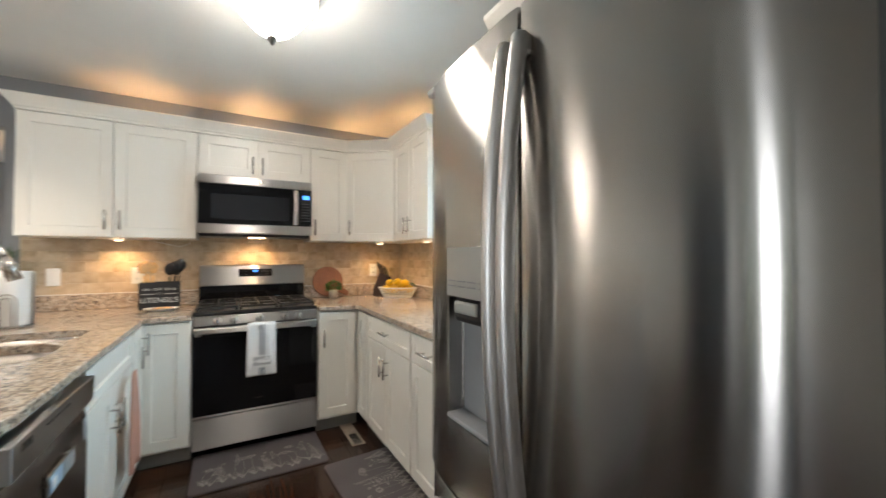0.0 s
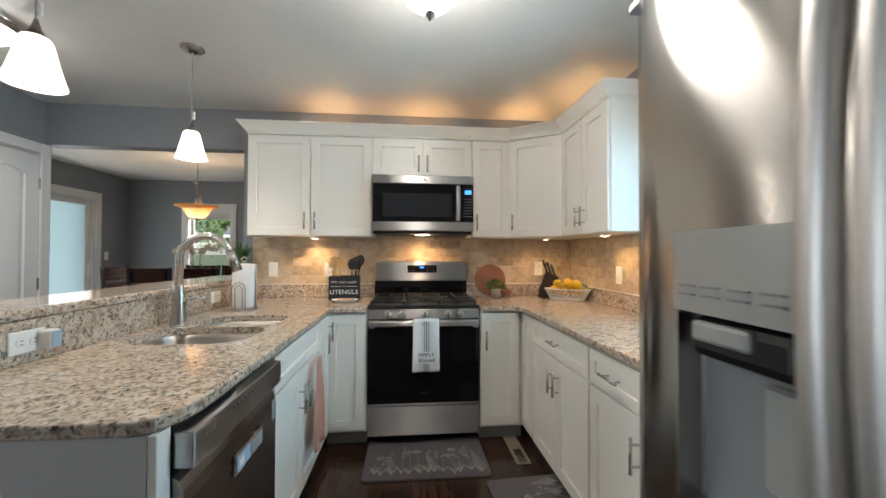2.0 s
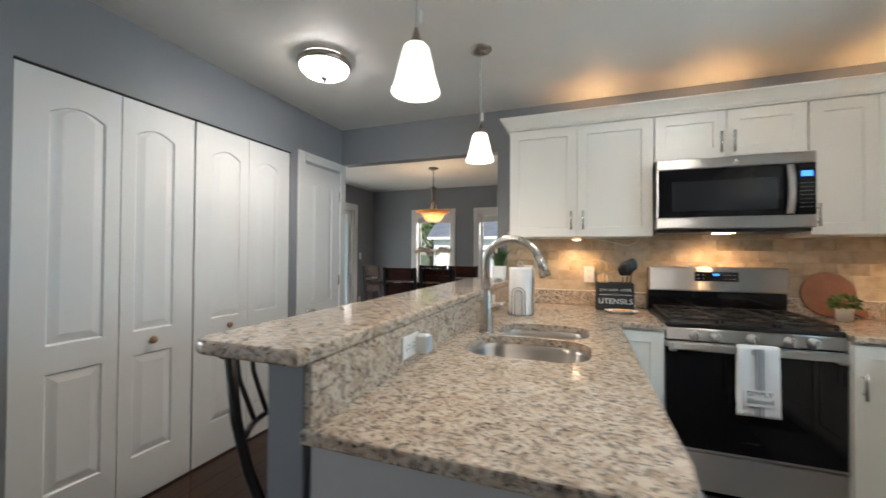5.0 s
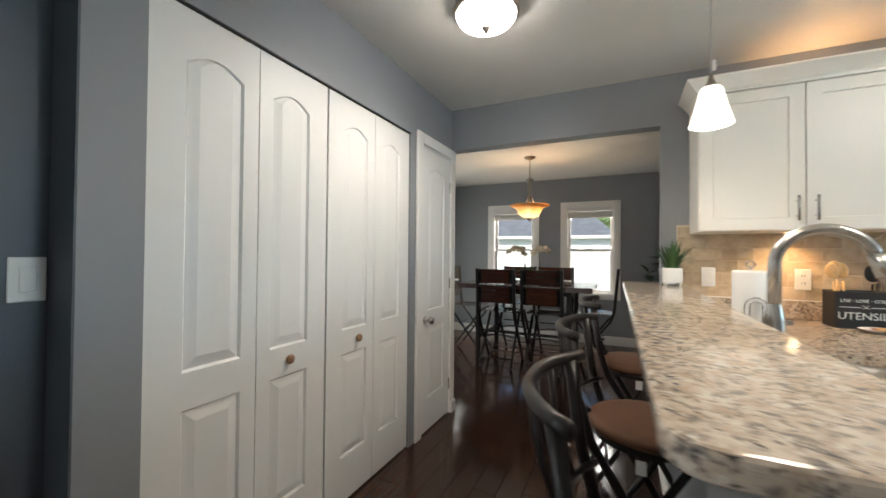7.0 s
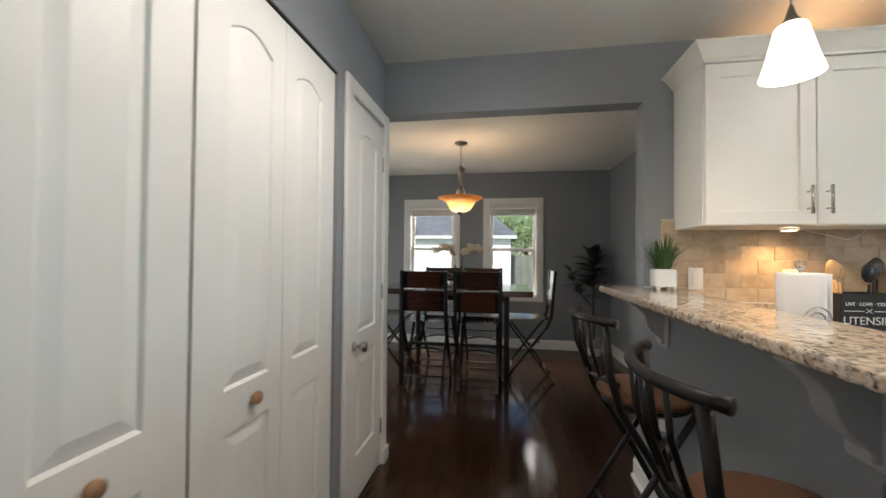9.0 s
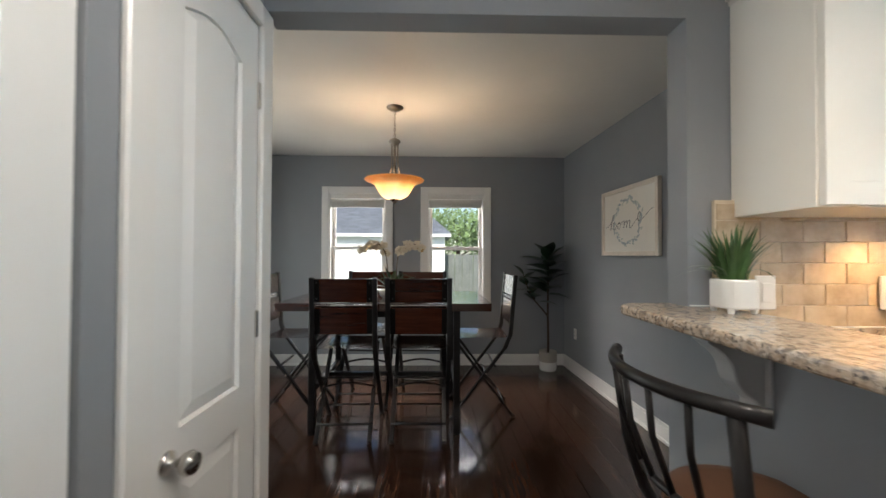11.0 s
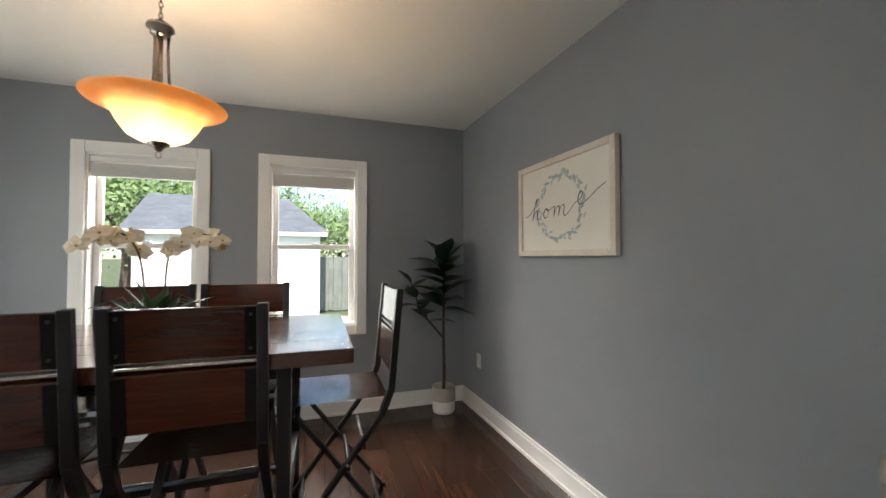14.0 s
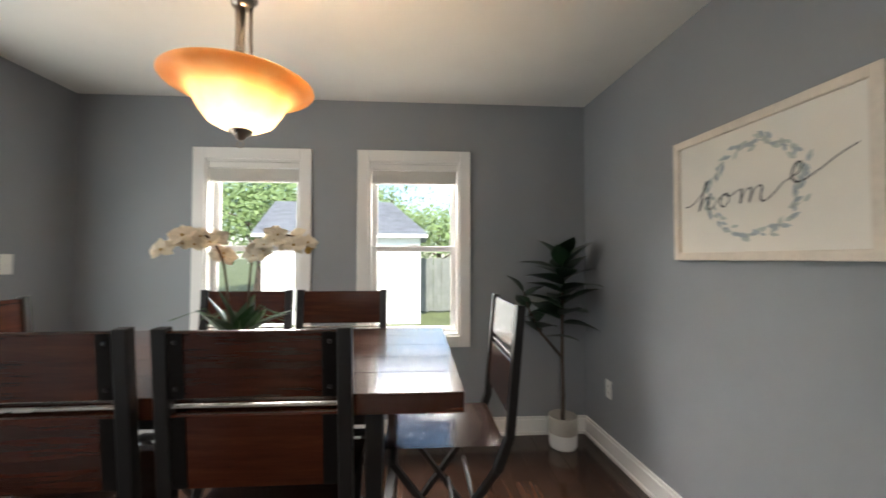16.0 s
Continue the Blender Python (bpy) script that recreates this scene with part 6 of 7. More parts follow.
def make_chair():
    """Folding counter chair; origin on the floor under the seat, the back at -y."""
    th = thing("dining_chair", "folding counter-height chair, chestnut wood slats on black metal frame", "chair", None, "chairs round the table")
    hw = 0.212
    for s in (-1, 1):
        x = s * hw
        bm = bar((x, -0.265, 1.125), (x, -0.225, 0.66), 0.034, 0.030, up=(0, 1, 0))
        bar((x, -0.225, 0.665), (x, -0.18, 0.55), 0.034, 0.030, bm, up=(0, 1, 0))
        bar((x, -0.18, 0.555), (x, 0.235, 0.006), 0.030, 0.022, bm, up=(0, 1, 0))
        part("back_post", bm, DARKM, th, "black post bending into the front leg")
        part("leg", bar((s * (hw - 0.032), 0.19, 0.585), (s * (hw - 0.032), -0.25, 0.006), 0.028, 0.02, up=(0, 1, 0)), DARKM, th, "black crossing leg")
        for yy, xx in ((0.235, x), (-0.25, s * (hw - 0.032))):
            part("foot_cap", box(xx - 0.014, xx + 0.014, yy - 0.018, yy + 0.018, 0.0, 0.02, 0.003), BLACK, th)
        part("bolt", lathe([(0.009, 0), (0.008, 0.006), (0.001, 0.008)], 10), BRONZE, th, "", True, pose(s * (hw + 0.011), -0.03, 0.355, 0, 90 * s, 0))
        part("strap", box(x - s * 0.034 - 0.019, x - s * 0.034 + 0.019, -0.0125, -0.0095, 0.006, 0.164, 0.001), STRAP, th, "black riveted strap", m=pose(0, -0.249, 0.952, 5, 0, 0))
        part("strap", box(x - s * 0.034 - 0.019, x - s * 0.034 + 0.019, -0.0125, -0.0095, 0.004, 0.180, 0.001), STRAP, th, "black riveted strap", m=pose(0, -0.230, 0.735, 5, 0, 0))
        for zz in (0.03, 0.14):
            part("rivet", lathe([(0.006, 0), (0.004, 0.003), (0.001, 0.004)], 8), DARKM, th, m=pose(x - s * 0.034, -0.2615 - zz * 0.0875, 0.952 + zz, 90, 0, 0))
    def slat(z0, z1, nm):
        h = z1 - z0
        bm = box(-h / 2, h / 2, -hw + 0.014, hw - 0.014, -0.008, 0.008, 0.003)
        yc = -0.225 - 0.04 * ((z0 + z1) / 2 - 0.66) / 0.465
        m = Matrix(((0, 1, 0, 0), (0, 0, 1, yc), (1, 0, 0, (z0 + z1) / 2), (0, 0, 0, 1))) @ Matrix.Rotation(radians(5), 4, 'Y')
        part(nm, bm, CHAIRW, th, "chestnut stained back slat", m=m)
    slat(0.955, 1.118, "top_slat")
    slat(0.735, 0.918, "lower_slat")
    part("back_bar", bar((-hw + 0.012, -0.248, 0.936), (hw - 0.012, -0.248, 0.936), 0.008, 0.014, up=(0, 1, 0)), NICKEL, th, "thin bright metal bar")
    sm = bmesh.new()
    sheet_pts = lambda u, v: ((u - 0.5) * 2 * (hw - 0.014), -0.215 + 0.43 * v, 0.632 - 0.010 * math.sin(math.pi * u) * math.sin(math.pi * min(1, v * 1.1)))
    sm = sheet(sheet_pts, 10, 10)
    bmesh.ops.solidify(sm, geom=sm.faces[:], thickness=0.034)
    part("seat", sm, SEATW, th, "scooped chestnut wood seat")
    part("seat_rail", box(-hw + 0.016, hw - 0.016, 0.17, 0.19, 0.575, 0.598, 0.002), DARKM, th)
    for z, y, bow in ((0.42, -0.115, 0.0), (0.33, -0.045, 0.03)):
        pts = [(-hw + 0.03 + (2 * hw - 0.06) * i / 10, y + 0.005, z - 0.02 + bow * math.sin(math.pi * i / 10)) for i in range(11)]
        part("stretcher", tube(pts, 0.009, 8), DARKM, th, "", True)
    part("stretcher", tube([(-hw + 0.02, -0.185, 0.10), (hw - 0.02, -0.185, 0.10)], 0.009, 8), DARKM, th, "", True)
    part("stretcher", tube([(-hw + 0.01, 0.165, 0.10), (hw - 0.01, 0.165, 0.10)], 0.009, 8), DARKM, th, "", True)
    return th


first = make_chair()
seats = [(-2.466, 1.553, 0), (-2.985, 1.55, 1.5), (-2.475, 2.10, 180), (-2.965, 2.105, 178.5), (-1.985, 1.885, 90), (-3.475, 1.865, -88)]
first.matrix_basis = pose(seats[0][0], seats[0][1], 0, 0, 0, seats[0][2])
for x, y, r in seats[1:]:
    copy_thing(first, pose(x, y, 0, 0, 0, r))

# ---------------------------------------------------------------- orchid on the table
PETAL = surface("white_orchid_petal", (0.80, 0.72, 0.58), 0.6, vary=0.06, fine=40)
STEMB = surface("brown_stem", (0.10, 0.06, 0.03), 0.6, vary=0.2)
LEAFG = leaf_mat("orchid_leaf", (0.012, 0.04, 0.016), (0.035, 0.09, 0.03))
BUD = surface("golden_bud", (0.45, 0.27, 0.06), 0.5, vary=0.2)


def orchid():
    th = thing("orchid", "white artificial orchid in a low dark bowl on the table", "potted plant", pose(-2.695, 1.70, 0.9435))
    part("bowl", lathe([(0.001, 0), (0.07, 0), (0.095, 0.03), (0.10, 0.055), (0.095, 0.055), (0.088, 0.045), (0.001, 0.042)], 28), CONC, th, "low stone-coloured bowl", True)
    rng = random.Random(21)
    bm = bmesh.new()
    for i in range(11):
        a = 2 * math.pi * i / 11 + rng.uniform(-0.2, 0.2)
        join(bm, leaf(rng.uniform(0.15, 0.23), 0.065, 0.3, rng.uniform(0.1, 0.6)), pose(0, 0, 0.045, 0, -rng.uniform(25, 85), math.degrees(a)))
    for a, L in ((200, 0.20), (330, 0.17), (80, 0.19)):
        join(bm, leaf(L, 0.075, 0.3, 0.12), pose(0, 0, 0.045, 0, -68, a))
    part("foliage", bm, LEAFG, th, "dark green strap leaves")
    bm = bmesh.new()
    for i in range(9):
        a = rng.uniform(0, 2 * math.pi)
        L = rng.uniform(0.12, 0.22)
        tube([(0.01 * math.cos(a), 0.01 * math.sin(a), 0.045), (L * 0.5 * math.cos(a), L * 0.5 * math.sin(a), 0.045 + L * 0.7), (L * math.cos(a), L * math.sin(a), 0.05 + L * 0.5)], 0.0015, 4, bm)
    part("grass_strands", bm, LEAFB, th, "fine green strands")
    def flower(p, face, size):
        f = bmesh.new()
        for k, (ang, L, w) in enumerate(((90, 1.0, 0.8), (210, 0.95, 0.7), (330, 0.95, 0.7), (18, 1.1, 1.15), (162, 1.1, 1.15))):
            join(f, leaf(size * L, size * w * 0.95, 0.35, rng.uniform(-0.15, 0.35), 6), pose(0, 0, 0, 0, 0, ang))
        m = Matrix.Translation(p) @ Vector(face).to_track_quat('Z', 'Y').to_matrix().to_4x4() @ pose(0, 0, 0, 0, 0, rng.uniform(-25, 25))
        bmesh.ops.transform(f, matrix=m, verts=f.verts)
        o = part("flower", f, PETAL, th, "white orchid flower")
        c = bmesh.new()
        bmesh.ops.create_uvsphere(c, u_segments=8, v_segments=6, radius=size * 0.12)
        bmesh.ops.transform(c, matrix=Matrix.Translation(Vector(p) + Vector(face).normalized() * 0.006), verts=c.verts)
        part("flower_centre", c, BUD, o)
    for s, base in ((-1, -0.03), (1, 0.03)):
        pts = [(base, 0, 0.05), (base + s * 0.004, 0.0, 0.20), (base + s * 0.02, -0.01, 0.34), (base + s * 0.065, -0.01, 0.415), (base + s * 0.135, -0.01, 0.425), (base + s * 0.205, -0.01, 0.385)]
        fine = []
        for i in range(len(pts) - 1):
            p0, p1, p2, p3 = (Vector(pts[max(0, min(len(pts) - 1, i + k))]) for k in (-1, 0, 1, 2))
            for j in range(5):
                t = j / 5
                fine.append(0.5 * ((2 * p1) + (p2 - p0) * t + (2 * p0 - 5 * p1 + 4 * p2 - p3) * t * t + (3 * p1 - p0 - 3 * p2 + p3) * t ** 3))
        fine.append(Vector(pts[-1]))
        part("stem", tube(fine, 0.004, 6), STEMB, th, "thin brown stem", True)
        for i, k in enumerate((11, 12, 12, 13, 14, 15, 16, 17, 18, 19, 20, 21, 22, 24)):
            p = fine[k] + Vector((rng.uniform(-0.012, 0.012), rng.uniform(-0.05, 0.02), rng.uniform(-0.045, 0.02)))
            flower(p, (rng.uniform(-0.8, 0.9), -1, rng.uniform(-0.4, 0.7)), rng.uniform(0.030, 0.043))
        for k in (25, 24):
            c = bmesh.new()
            bmesh.ops.create_uvsphere(c, u_segments=8, v_segments=6, radius=0.012)
            bmesh.ops.transform(c, matrix=Matrix.Translation(fine[k] + Vector((s * 0.01, 0, -0.02 * (25 - k)))), verts=c.verts)
            part("bud", c, BUD, th, "golden orchid bud", True)


orchid()

# ---------------------------------------------------------------- rubber plant
BARK = surface("grey_brown_bark", (0.085, 0.06, 0.045), 0.8, vary=0.25, fine=50, bumps=0.4)


def rubber_plant():
    th = thing("rubber_plant", "tall dark-leaved rubber plant in a two-tone woven pot", "potted plant", pose(-1.085, 2.935, 0))
    part("pot_base", lathe([(0.001, 0), (0.086, 0), (0.094, 0.02), (0.097, 0.10)], 28), CERAM, th, "white lower half of the pot", True)
    part("pot_rim", lathe([(0.097, 0.1002), (0.098, 0.205), (0.094, 0.212), (0.09, 0.205), (0.089, 0.18), (0.001, 0.18)], 28), CONC, th, "grey woven upper half of the pot", True)
    trunk = [(0, 0, 0.175), (0.004, 0, 0.35), (0, 0.005, 0.6), (0.0, 0, 0.9), (0.008, 0, 1.12), (0.0, 0, 1.28)]
    part("trunk", tube(trunk, 0.012, 10, radii=[0.015, 0.013, 0.012, 0.010, 0.008, 0.004]), BARK, th, "slender brown trunk", True)
    br = [(0.0, 0, 0.60), (-0.07, -0.02, 0.68), (-0.17, -0.04, 0.79), (-0.24, -0.05, 0.92), (-0.29, -0.055, 1.07)]
    part("branch", tube(br, 0.008, 8, radii=[0.010, 0.009, 0.008, 0.006, 0.004]), BARK, th, "", True)
    rng = random.Random(8)
    def leaves(pts, n, L0, t0):
        for i in range(n):
            t = t0 + (1 - t0) * i / (n - 1)
            f = t * (len(pts) - 1)
            k = min(int(f), len(pts) - 2)
            p = Vector(pts[k]).lerp(Vector(pts[k + 1]), f - k)
            a = 137.5 * i + rng.uniform(-20, 20)
            up = -14 - 42 * t ** 2 + rng.uniform(-16, 24)
            L = L0 * rng.uniform(0.8, 1.15) * (1 - 0.25 * t)
            part("leaf", leaf(L, L * 0.56, 0.18, 0.3, 8), LEAFD, th, "glossy dark green leaf", True, Matrix.Translation(p) @ pose(0, 0, 0, rng.uniform(-15, 15), up, a))
    leaves(trunk, 24, 0.36, 0.56)
    leaves(br, 10, 0.23, 0.42)


rubber_plant()

# ---------------------------------------------------------------- picture
CANVAS = surface("cream_canvas", (0.80, 0.76, 0.69), 0.75, vary=0.03, fine=200, bumps=0.15)
WHITEW = surface("whitewashed_wood", (0.72, 0.64, 0.55), 0.6, vary=0.14, scale=7, fine=50)
SAGE = surface("sage_paint", (0.48, 0.52, 0.48), 0.7, vary=0.2, scale=30)
SAGED = surface("blue_grey_paint_stroke", (0.38, 0.43, 0.46), 0.7, vary=0.2, scale=30)


def picture():
    th = thing("framed_sign", "whitewashed framed sign with a leafy wreath and the word home", "wall art", pose(dining_x(1.73) - 0.004, 1.73, 1.565, 0, 0, -90 + 2.3))
    w, h = 0.412, 0.283
    part("frame", frame_box(-w, w, -h, h, 0.036, -0.032, 0.0, 0.003), WHITEW, th, "whitewashed wooden frame")
    part("canvas", box(-w + 0.034, w - 0.034, -0.018, -0.004, -h + 0.034, h - 0.034), CANVAS, th, "cream painted board")
    rng = random.Random(4)
    for mat, n in ((SAGE, 64), (SAGED, 46)):
        for i in range(n):
            a = 2 * math.pi * i / n + rng.uniform(-0.07, 0.07)
            r = 1 + rng.uniform(-0.10, 0.10)
            d = a + math.pi / 2 + rng.choice((-1, 1)) * rng.uniform(0.2, 0.7)
            x, z = 0.196 * r * math.cos(a) - 0.005, 0.177 * r * math.sin(a)
            L = rng.uniform(0.024, 0.044)
            lf = leaf(L, L * 0.45, 0, 0, 4)
            m = Matrix(((math.cos(d), -math.sin(d), 0, x), (0, 0, -1, -0.0190 - (0.0004 if mat is SAGED else 0)), (math.sin(d), math.cos(d), 0, z), (0, 0, 0, 1)))
            part("wreath_leaf", lf, mat, th, m=m)
    # handwritten word: pen strokes as flat ribbons
    def pen(pts, wd=0.0055):
        fine = []
        P = [Vector(p) for p in pts]
        for i in range(len(P) - 1):
            p0, p1, p2, p3 = P[max(0, i - 1)], P[i], P[i + 1], P[min(len(P) - 1, i + 2)]
            for j in range(6):
                t = j / 6
                fine.append(0.5 * (2 * p1 + (p2 - p0) * t + (2 * p0 - 5 * p1 + 4 * p2 - p3) * t * t + (3 * p1 - p0 - 3 * p2 + p3) * t ** 3))
        fine.append(P[-1])
        bm = bmesh.new()
        prev = None
        for i, p in enumerate(fine):
            d = fine[min(i + 1, len(fine) - 1)] - fine[max(0, i - 1)]
            k = wd * (1.4 if d.y < 0 else 0.75)
            n = Vector((-d.y, d.x)).normalized() * k / 2
            row = [bm.verts.new((p.x + n.x, -0.0206, p.y + n.y)), bm.verts.new((p.x - n.x, -0.0206, p.y - n.y))]
            if prev:
                bm.faces.new((prev[0], prev[1], row[1], row[0]))
            prev = row
        part("letter", bm, INK, th, "dark brush lettering")
    # h, o, m, e joined by hairlines
    pen([(-0.345, -0.035), (-0.31, -0.03), (-0.26, 0.0), (-0.215, 0.05), (-0.213, 0.065), (-0.225, 0.055), (-0.245, -0.005), (-0.262, -0.062), (-0.245, -0.03), (-0.222, -0.006), (-0.208, -0.012), (-0.212, -0.04), (-0.205, -0.06), (-0.185, -0.05), (-0.15, -0.015)])
    pen([(-0.115, -0.005), (-0.135, -0.01), (-0.148, -0.04), (-0.13, -0.058), (-0.105, -0.035), (-0.108, -0.008), (-0.12, -0.006), (-0.10, -0.018), (-0.06, 0.0), (-0.045, -0.005), (-0.052, -0.055)])
    pen([(-0.052, -0.055), (-0.035, -0.015), (-0.012, -0.0), (-0.002, -0.012), (-0.012, -0.055), (0.006, -0.015), (0.03, 0.002), (0.040, -0.01), (0.034, -0.045), (0.045, -0.06), (0.075, -0.045), (0.12, -0.005)])
    pen([(0.12, -0.005), (0.165, 0.015), (0.185, 0.04), (0.178, 0.055), (0.16, 0.045), (0.15, 0.012), (0.162, -0.012), (0.19, -0.01), (0.24, 0.015), (0.29, 0.045), (0.345, 0.07)])


picture()

# ---------------------------------------------------------------- rooms behind the camera, outdoors
GRASS = surface("lawn", (0.09, 0.11, 0.045), 0.9, vary=0.35, scale=1.5, fine=25)
setting("ground", box(-300, 300, -200, 600, -0.75, -0.55), GRASS, "sunlit green lawn behind the house")
SIDING = surface("white_siding_paint", (0.80, 0.80, 0.78), 0.6, vary=0.04)
SHINGLE = surface("grey_shingle", (0.26, 0.28, 0.32), 0.9, vary=0.25, scale=3, fine=30, bumps=0.4, rand=True)
BOARDG = surface("weathered_fence_board", (0.16, 0.17, 0.155), 0.85, vary=0.25, scale=2, fine=20, rand=True)


def shed():
    th = thing("shed", "white clapboard shed with a grey shingle roof on the lawn", "shed", pose(-6.4, 11.0, -0.55))
    W, D, H = 4.35, 3.0, 2.62
    wall = part("wall", box(0, W, 0.02, D, 0, H), SIDING, th, "white clapboard walls")
    n = 17
    for i in range(n):
        z = i * H / n
        part("clapboard", box(0, W, -0.006, 0.018, z + 0.004, z + H / n), SIDING, wall)
    roof = part("roof", roof_mesh(W, D, H), SHINGLE, th, "grey asphalt shingle roof")
    rows = 12
    L = math.hypot(D / 2 + 0.2, 1.12)
    for r in range(rows):
        t0, t1 = r / rows, (r + 1.08) / rows
        p0 = Vector((0, -0.2 + (D / 2 + 0.2) * t0, H - 0.12 + 1.12 * t0 + 0.022))
        p1 = Vector((0, -0.2 + (D / 2 + 0.2) * t1, H - 0.12 + 1.12 * t1 + 0.010))
        me_bm = bmesh.new()
        vs = [me_bm.verts.new(v) for v in ((-0.22, p0.y, p0.z), (W + 0.22 - 1.15 * t0, p0.y, p0.z), (W + 0.22 - 1.15 * t1, p1.y, p1.z), (-0.22, p1.y, p1.z))]
        me_bm.faces.new(vs)
        bmesh.ops.solidify(me_bm, geom=me_bm.faces[:], thickness=0.015)
        part("shingle", me_bm, SHINGLE, roof)
    part("fascia", box(-0.2, W + 0.2, -0.215, -0.195, H - 0.21, H - 0.11), SIDING, th)


def roof_mesh(W, D, H):
    bm = bmesh.new()
    pr = [(-0.2, H - 0.12), (D / 2, H + 1.0), (D + 0.2, H - 0.12), (D + 0.2, H - 0.20), (-0.2, H - 0.20)]
    a = [bm.verts.new((-0.2, y, z)) for y, z in pr]
    b = [bm.verts.new((W + 0.2 - (1.15 if i == 1 else 0), y, z)) for i, (y, z) in enumerate(pr)]
    bm.faces.new(a)
    bm.faces.new(b[::-1])
    for i in range(5):
        bm.faces.new((a[i], b[i], b[(i + 1) % 5], a[(i + 1) % 5]))
    bmesh.ops.recalc_face_normals(bm, faces=bm.faces[:])
    return bm


shed()


def fence():
    th = thing("fence", "weathered wooden board fence along the garden", "fence", pose(-2.6, 13.2, -0.55))
    me = None
    for i in range(70):
        if me is None:
            o = part("board", box(0, 0.135, 0, 0.02, 0.05, 1.85, 0.004), BOARDG, th, m=pose(0, 0, 0))
            me = o.data
        else:
            o = new("board", me)
            o.parent = th
            o.matrix_basis = pose(i * 0.142, 0, random.uniform(-0.02, 0.02), 0, random.uniform(-0.5, 0.5), 0)
    for z in (0.4, 1.5):
        part("rail", box(0, 9.94, 0.021, 0.06, z, z + 0.09), BOARDG, th)
    for i in range(5):
        part("post", box(i * 2.4, i * 2.4 + 0.1, 0.061, 0.16, 0, 1.9), BOARDG, th)


fence()
CROWN = leaf_mat("sunlit_tree_leaf", (0.10, 0.17, 0.07), (0.24, 0.32, 0.12))


def tree(x, y, h, r, seed, n=3200):
    th = thing("tree", "leafy green garden tree in summer", "tree", pose(x, y, -0.55), "garden trees")
    rng = random.Random(seed)
    bm = tube([(0, 0, 0), (0.1, 0, h * 0.3), (0.0, 0.1, h * 0.6), (0.1, 0, h * 0.85)], 0.15, 8, radii=[0.2, 0.15, 0.1, 0.04])
    limbs = []
    for i in range(7):
        a = 2.4 * i
        z = h * (0.35 + 0.06 * i)
        tip = Vector((r * 0.75 * math.cos(a), r * 0.75 * math.sin(a), z + h * 0.18))
        tube([(0, 0, z), tip * 0.5 + Vector((0, 0, z * 0.5 + 0.1)), tip], 0.05, 6, bm, radii=[0.08, 0.05, 0.02])
        limbs.append(tip)
    limbs.append(Vector((0, 0, h * 0.9)))
    part("trunk", bm, BARK, th, "brown trunk and limbs")
    verts, faces = [], []
    for i in range(n):
        c = rng.choice(limbs)
        p = c + Vector((rng.gauss(0, r * 0.33), rng.gauss(0, r * 0.33), rng.gauss(0, h * 0.10)))
        s = rng.uniform(0.055, 0.13)
        u = Vector((rng.gauss(0, 1), rng.gauss(0, 1), rng.gauss(0, 1))).normalized()
        v = u.orthogonal().normalized()
        k = len(verts)
        verts += [p - u * s, p + v * s * 0.6, p + u * s, p - v * s * 0.6]
        faces.append((k, k + 1, k + 2, k + 3))
    me = bpy.data.meshes.new("crown")
    me.from_pydata([tuple(v) for v in verts], [], faces)
    me.materials.append(CROWN)
    o = new("crown", me)
    o.parent = th


for i, (x, y, h, r) in enumerate(((-9.0, 17, 5.2, 2.4), (-6.2, 18.5, 5.0, 2.2), (-3.4, 20, 4.4, 1.8), (0.6, 15.5, 3.9, 1.5), (3.5, 17, 5.0, 2.2), (-12.5, 19, 6, 2.8), (-1.0, 22, 4.6, 2.0), (-7.8, 21, 6.4, 2.6), (-5.0, 22.5, 6.2, 2.4), (-10.8, 22, 6.6, 2.8))):
    tree(x, y, h, r, 30 + i)

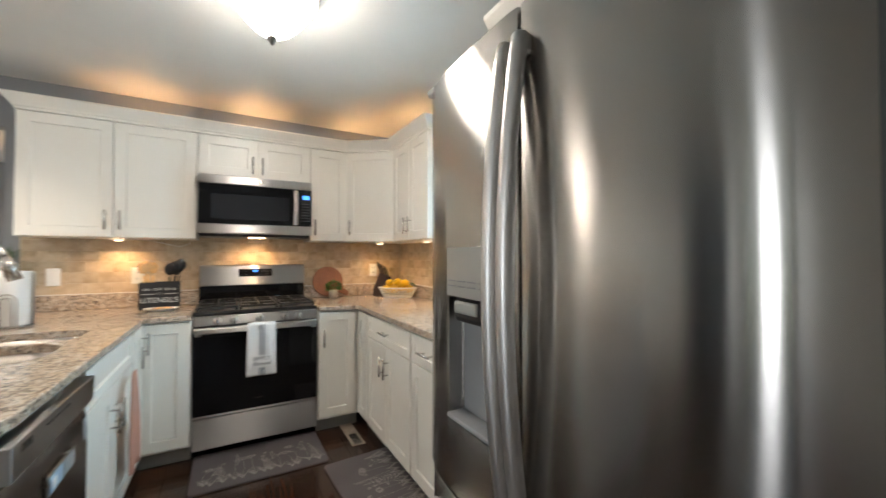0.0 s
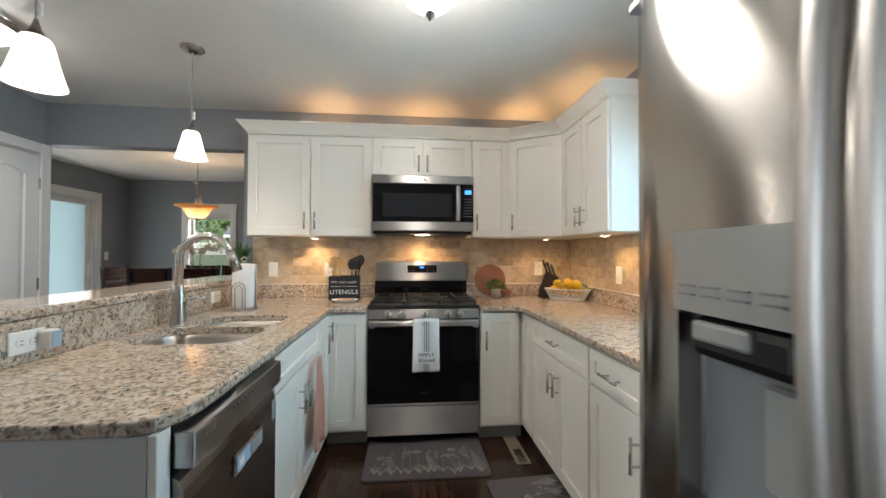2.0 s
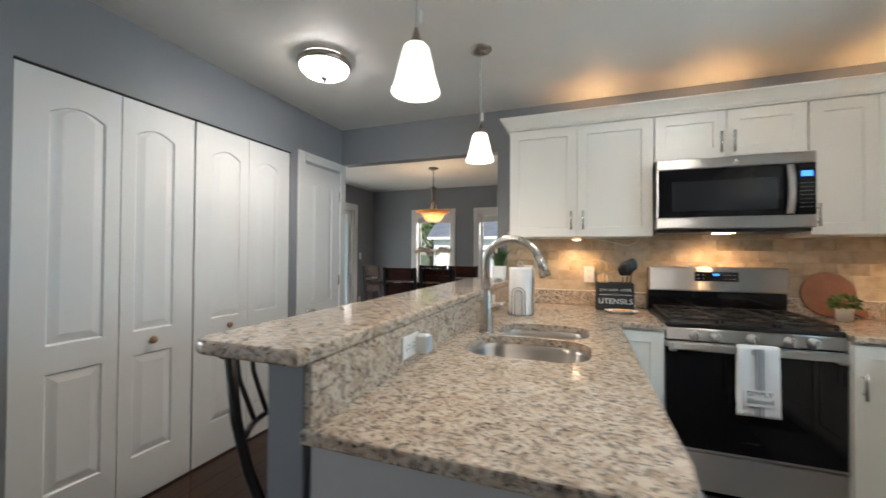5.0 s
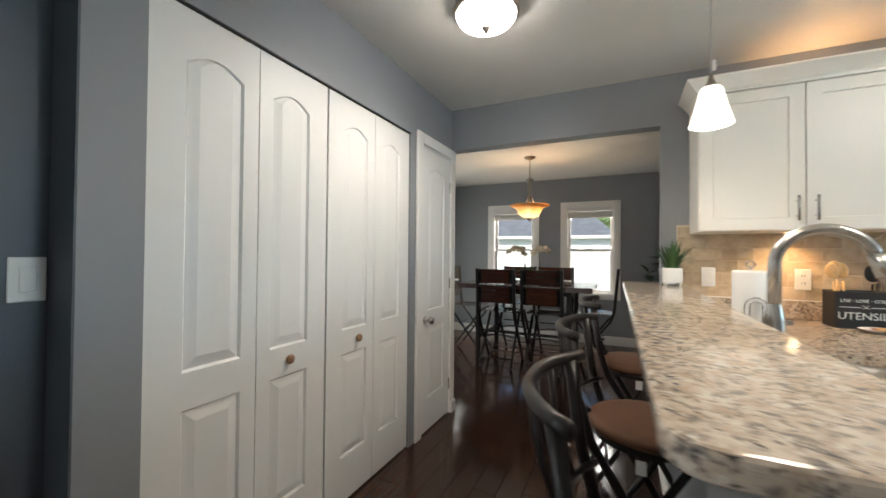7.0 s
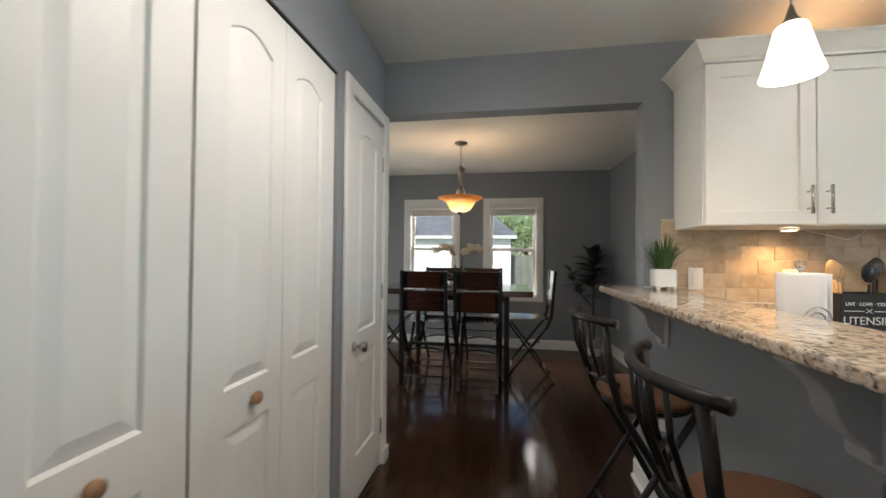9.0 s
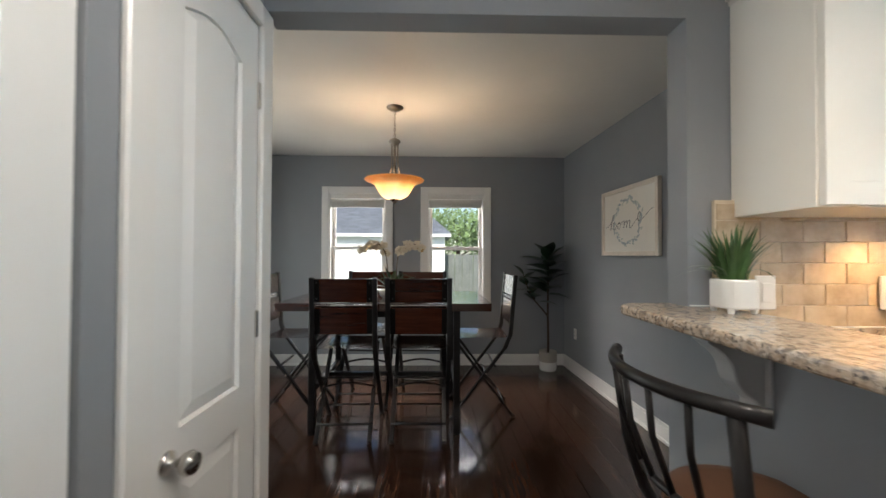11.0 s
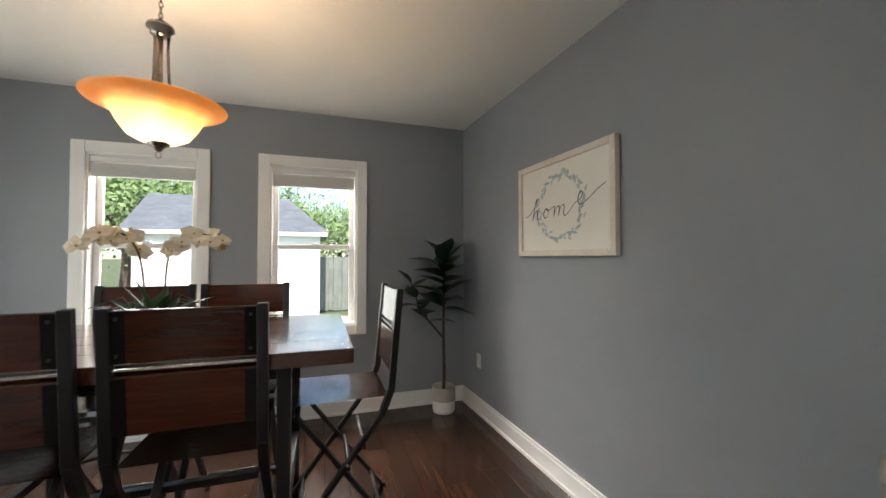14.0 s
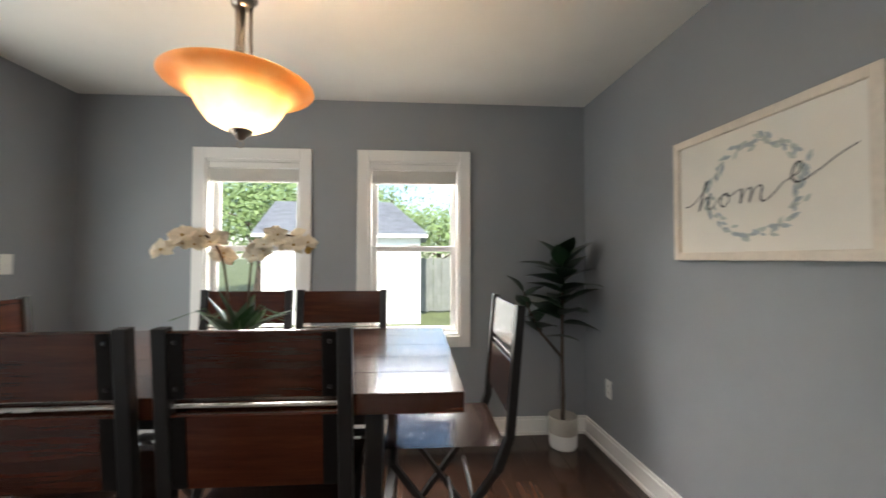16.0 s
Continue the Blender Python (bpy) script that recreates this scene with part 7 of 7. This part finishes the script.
# ---------------------------------------------------------------- pieces: backsplash tiles
def tiles():
    """Tumbled stone tiles in running bond, each a piece of the wall it lines."""
    tw, th_, t, g = 0.155, 0.0745, 0.010, 0.002
    cache = {}
    def mesh_for(w, h):
        key = (round(w, 3), round(h, 3))
        if key not in cache:
            bm = box(0, w, 0, t, 0, h, 0.0016)
            me = bpy.data.meshes.new("tile")
            bm.to_mesh(me)
            bm.free()
            me.materials.append(TILE)
            cache[key] = me
        return cache[key]
    def run(wall, L, m, z0, z1, skip=None):
        row, z = 0, z0
        while z < z1 - 0.01:
            h = min(th_, z1 - z)
            x = -(tw / 2) * (row % 2)
            while x < L - 0.005:
                a, c = max(0, x), min(L, x + tw)
                if c - a > 0.012 and not (skip and skip(a, c, z)):
                    o = new("tile", mesh_for(c - a - g, h - g))
                    o.parent = wall
                    o.matrix_basis = m @ pose(a, random.uniform(0, 0.0015), z, 0, 0, 0)
                x += tw
            z += th_
            row += 1
    splash = tagged(part("backsplash_range", box(-1.37, XR - 0.012, 0.0125, YW0 - 0.002, CZ + 0.02, UZ + 0.06), GROUT), "tumbled beige travertine tile backsplash behind the range", "backsplash", kind="structure")
    run(splash, 2.66, pose(-1.365, 0.0085, 0), CZ + 0.107, UZ + 0.05)
    splash2 = tagged(part("backsplash_window", box(XR - 0.0165, XR - 0.002, -1.175, 0.016, CZ + 0.02, 1.50), GROUT), "tumbled beige travertine tile backsplash beside the window", "backsplash", kind="structure")
    run(splash2, 1.175, pose(XR - 0.022, 0.006, 0, 0, 0, -90), CZ + 0.107, 1.50)


tiles()


# ---------------------------------------------------------------- pieces: floor planks
def planks():
    pw, L, cache, n = 0.128, 1.25, {}, 0
    rest = bmesh.new()
    x, col = -4.47, 0
    while x < XR:
        w = min(pw, XR - x)
        y0 = -5.2 if x > XP - 0.2 else 0.1
        y1 = YF if x < -0.72 else YW0 + 0.02
        y = y0 - (col * 0.47 % 1.0) * L
        while y < y1:
            a, c = max(y, y0), min(y + L, y1)
            if c - a > 0.02:
                if c < -3.3 or (x > 0.7) or n >= 300:
                    box(x + 0.0006, x + w - 0.0006, a + 0.0006, c - 0.0006, -0.012, 0.0, 0, rest)
                else:
                    key = (round(c - a, 3), round(w, 3))
                    if key not in cache:
                        bm = box(0.0006, w - 0.0006, 0.0006, c - a - 0.0006, -0.012, 0.0, 0.0012)
                        me = bpy.data.meshes.new("plank")
                        bm.to_mesh(me)
                        bm.free()
                        me.materials.append(FLOORW)
                        cache[key] = me
                    o = new("plank", cache[key])
                    o.parent = floor
                    o.location = (x, a, 0)
                    n += 1
            y += L
        x += pw
        col += 1
    tagged(part("planks", rest, FLOORW, floor), "dark walnut planks", kind="stuff")


planks()
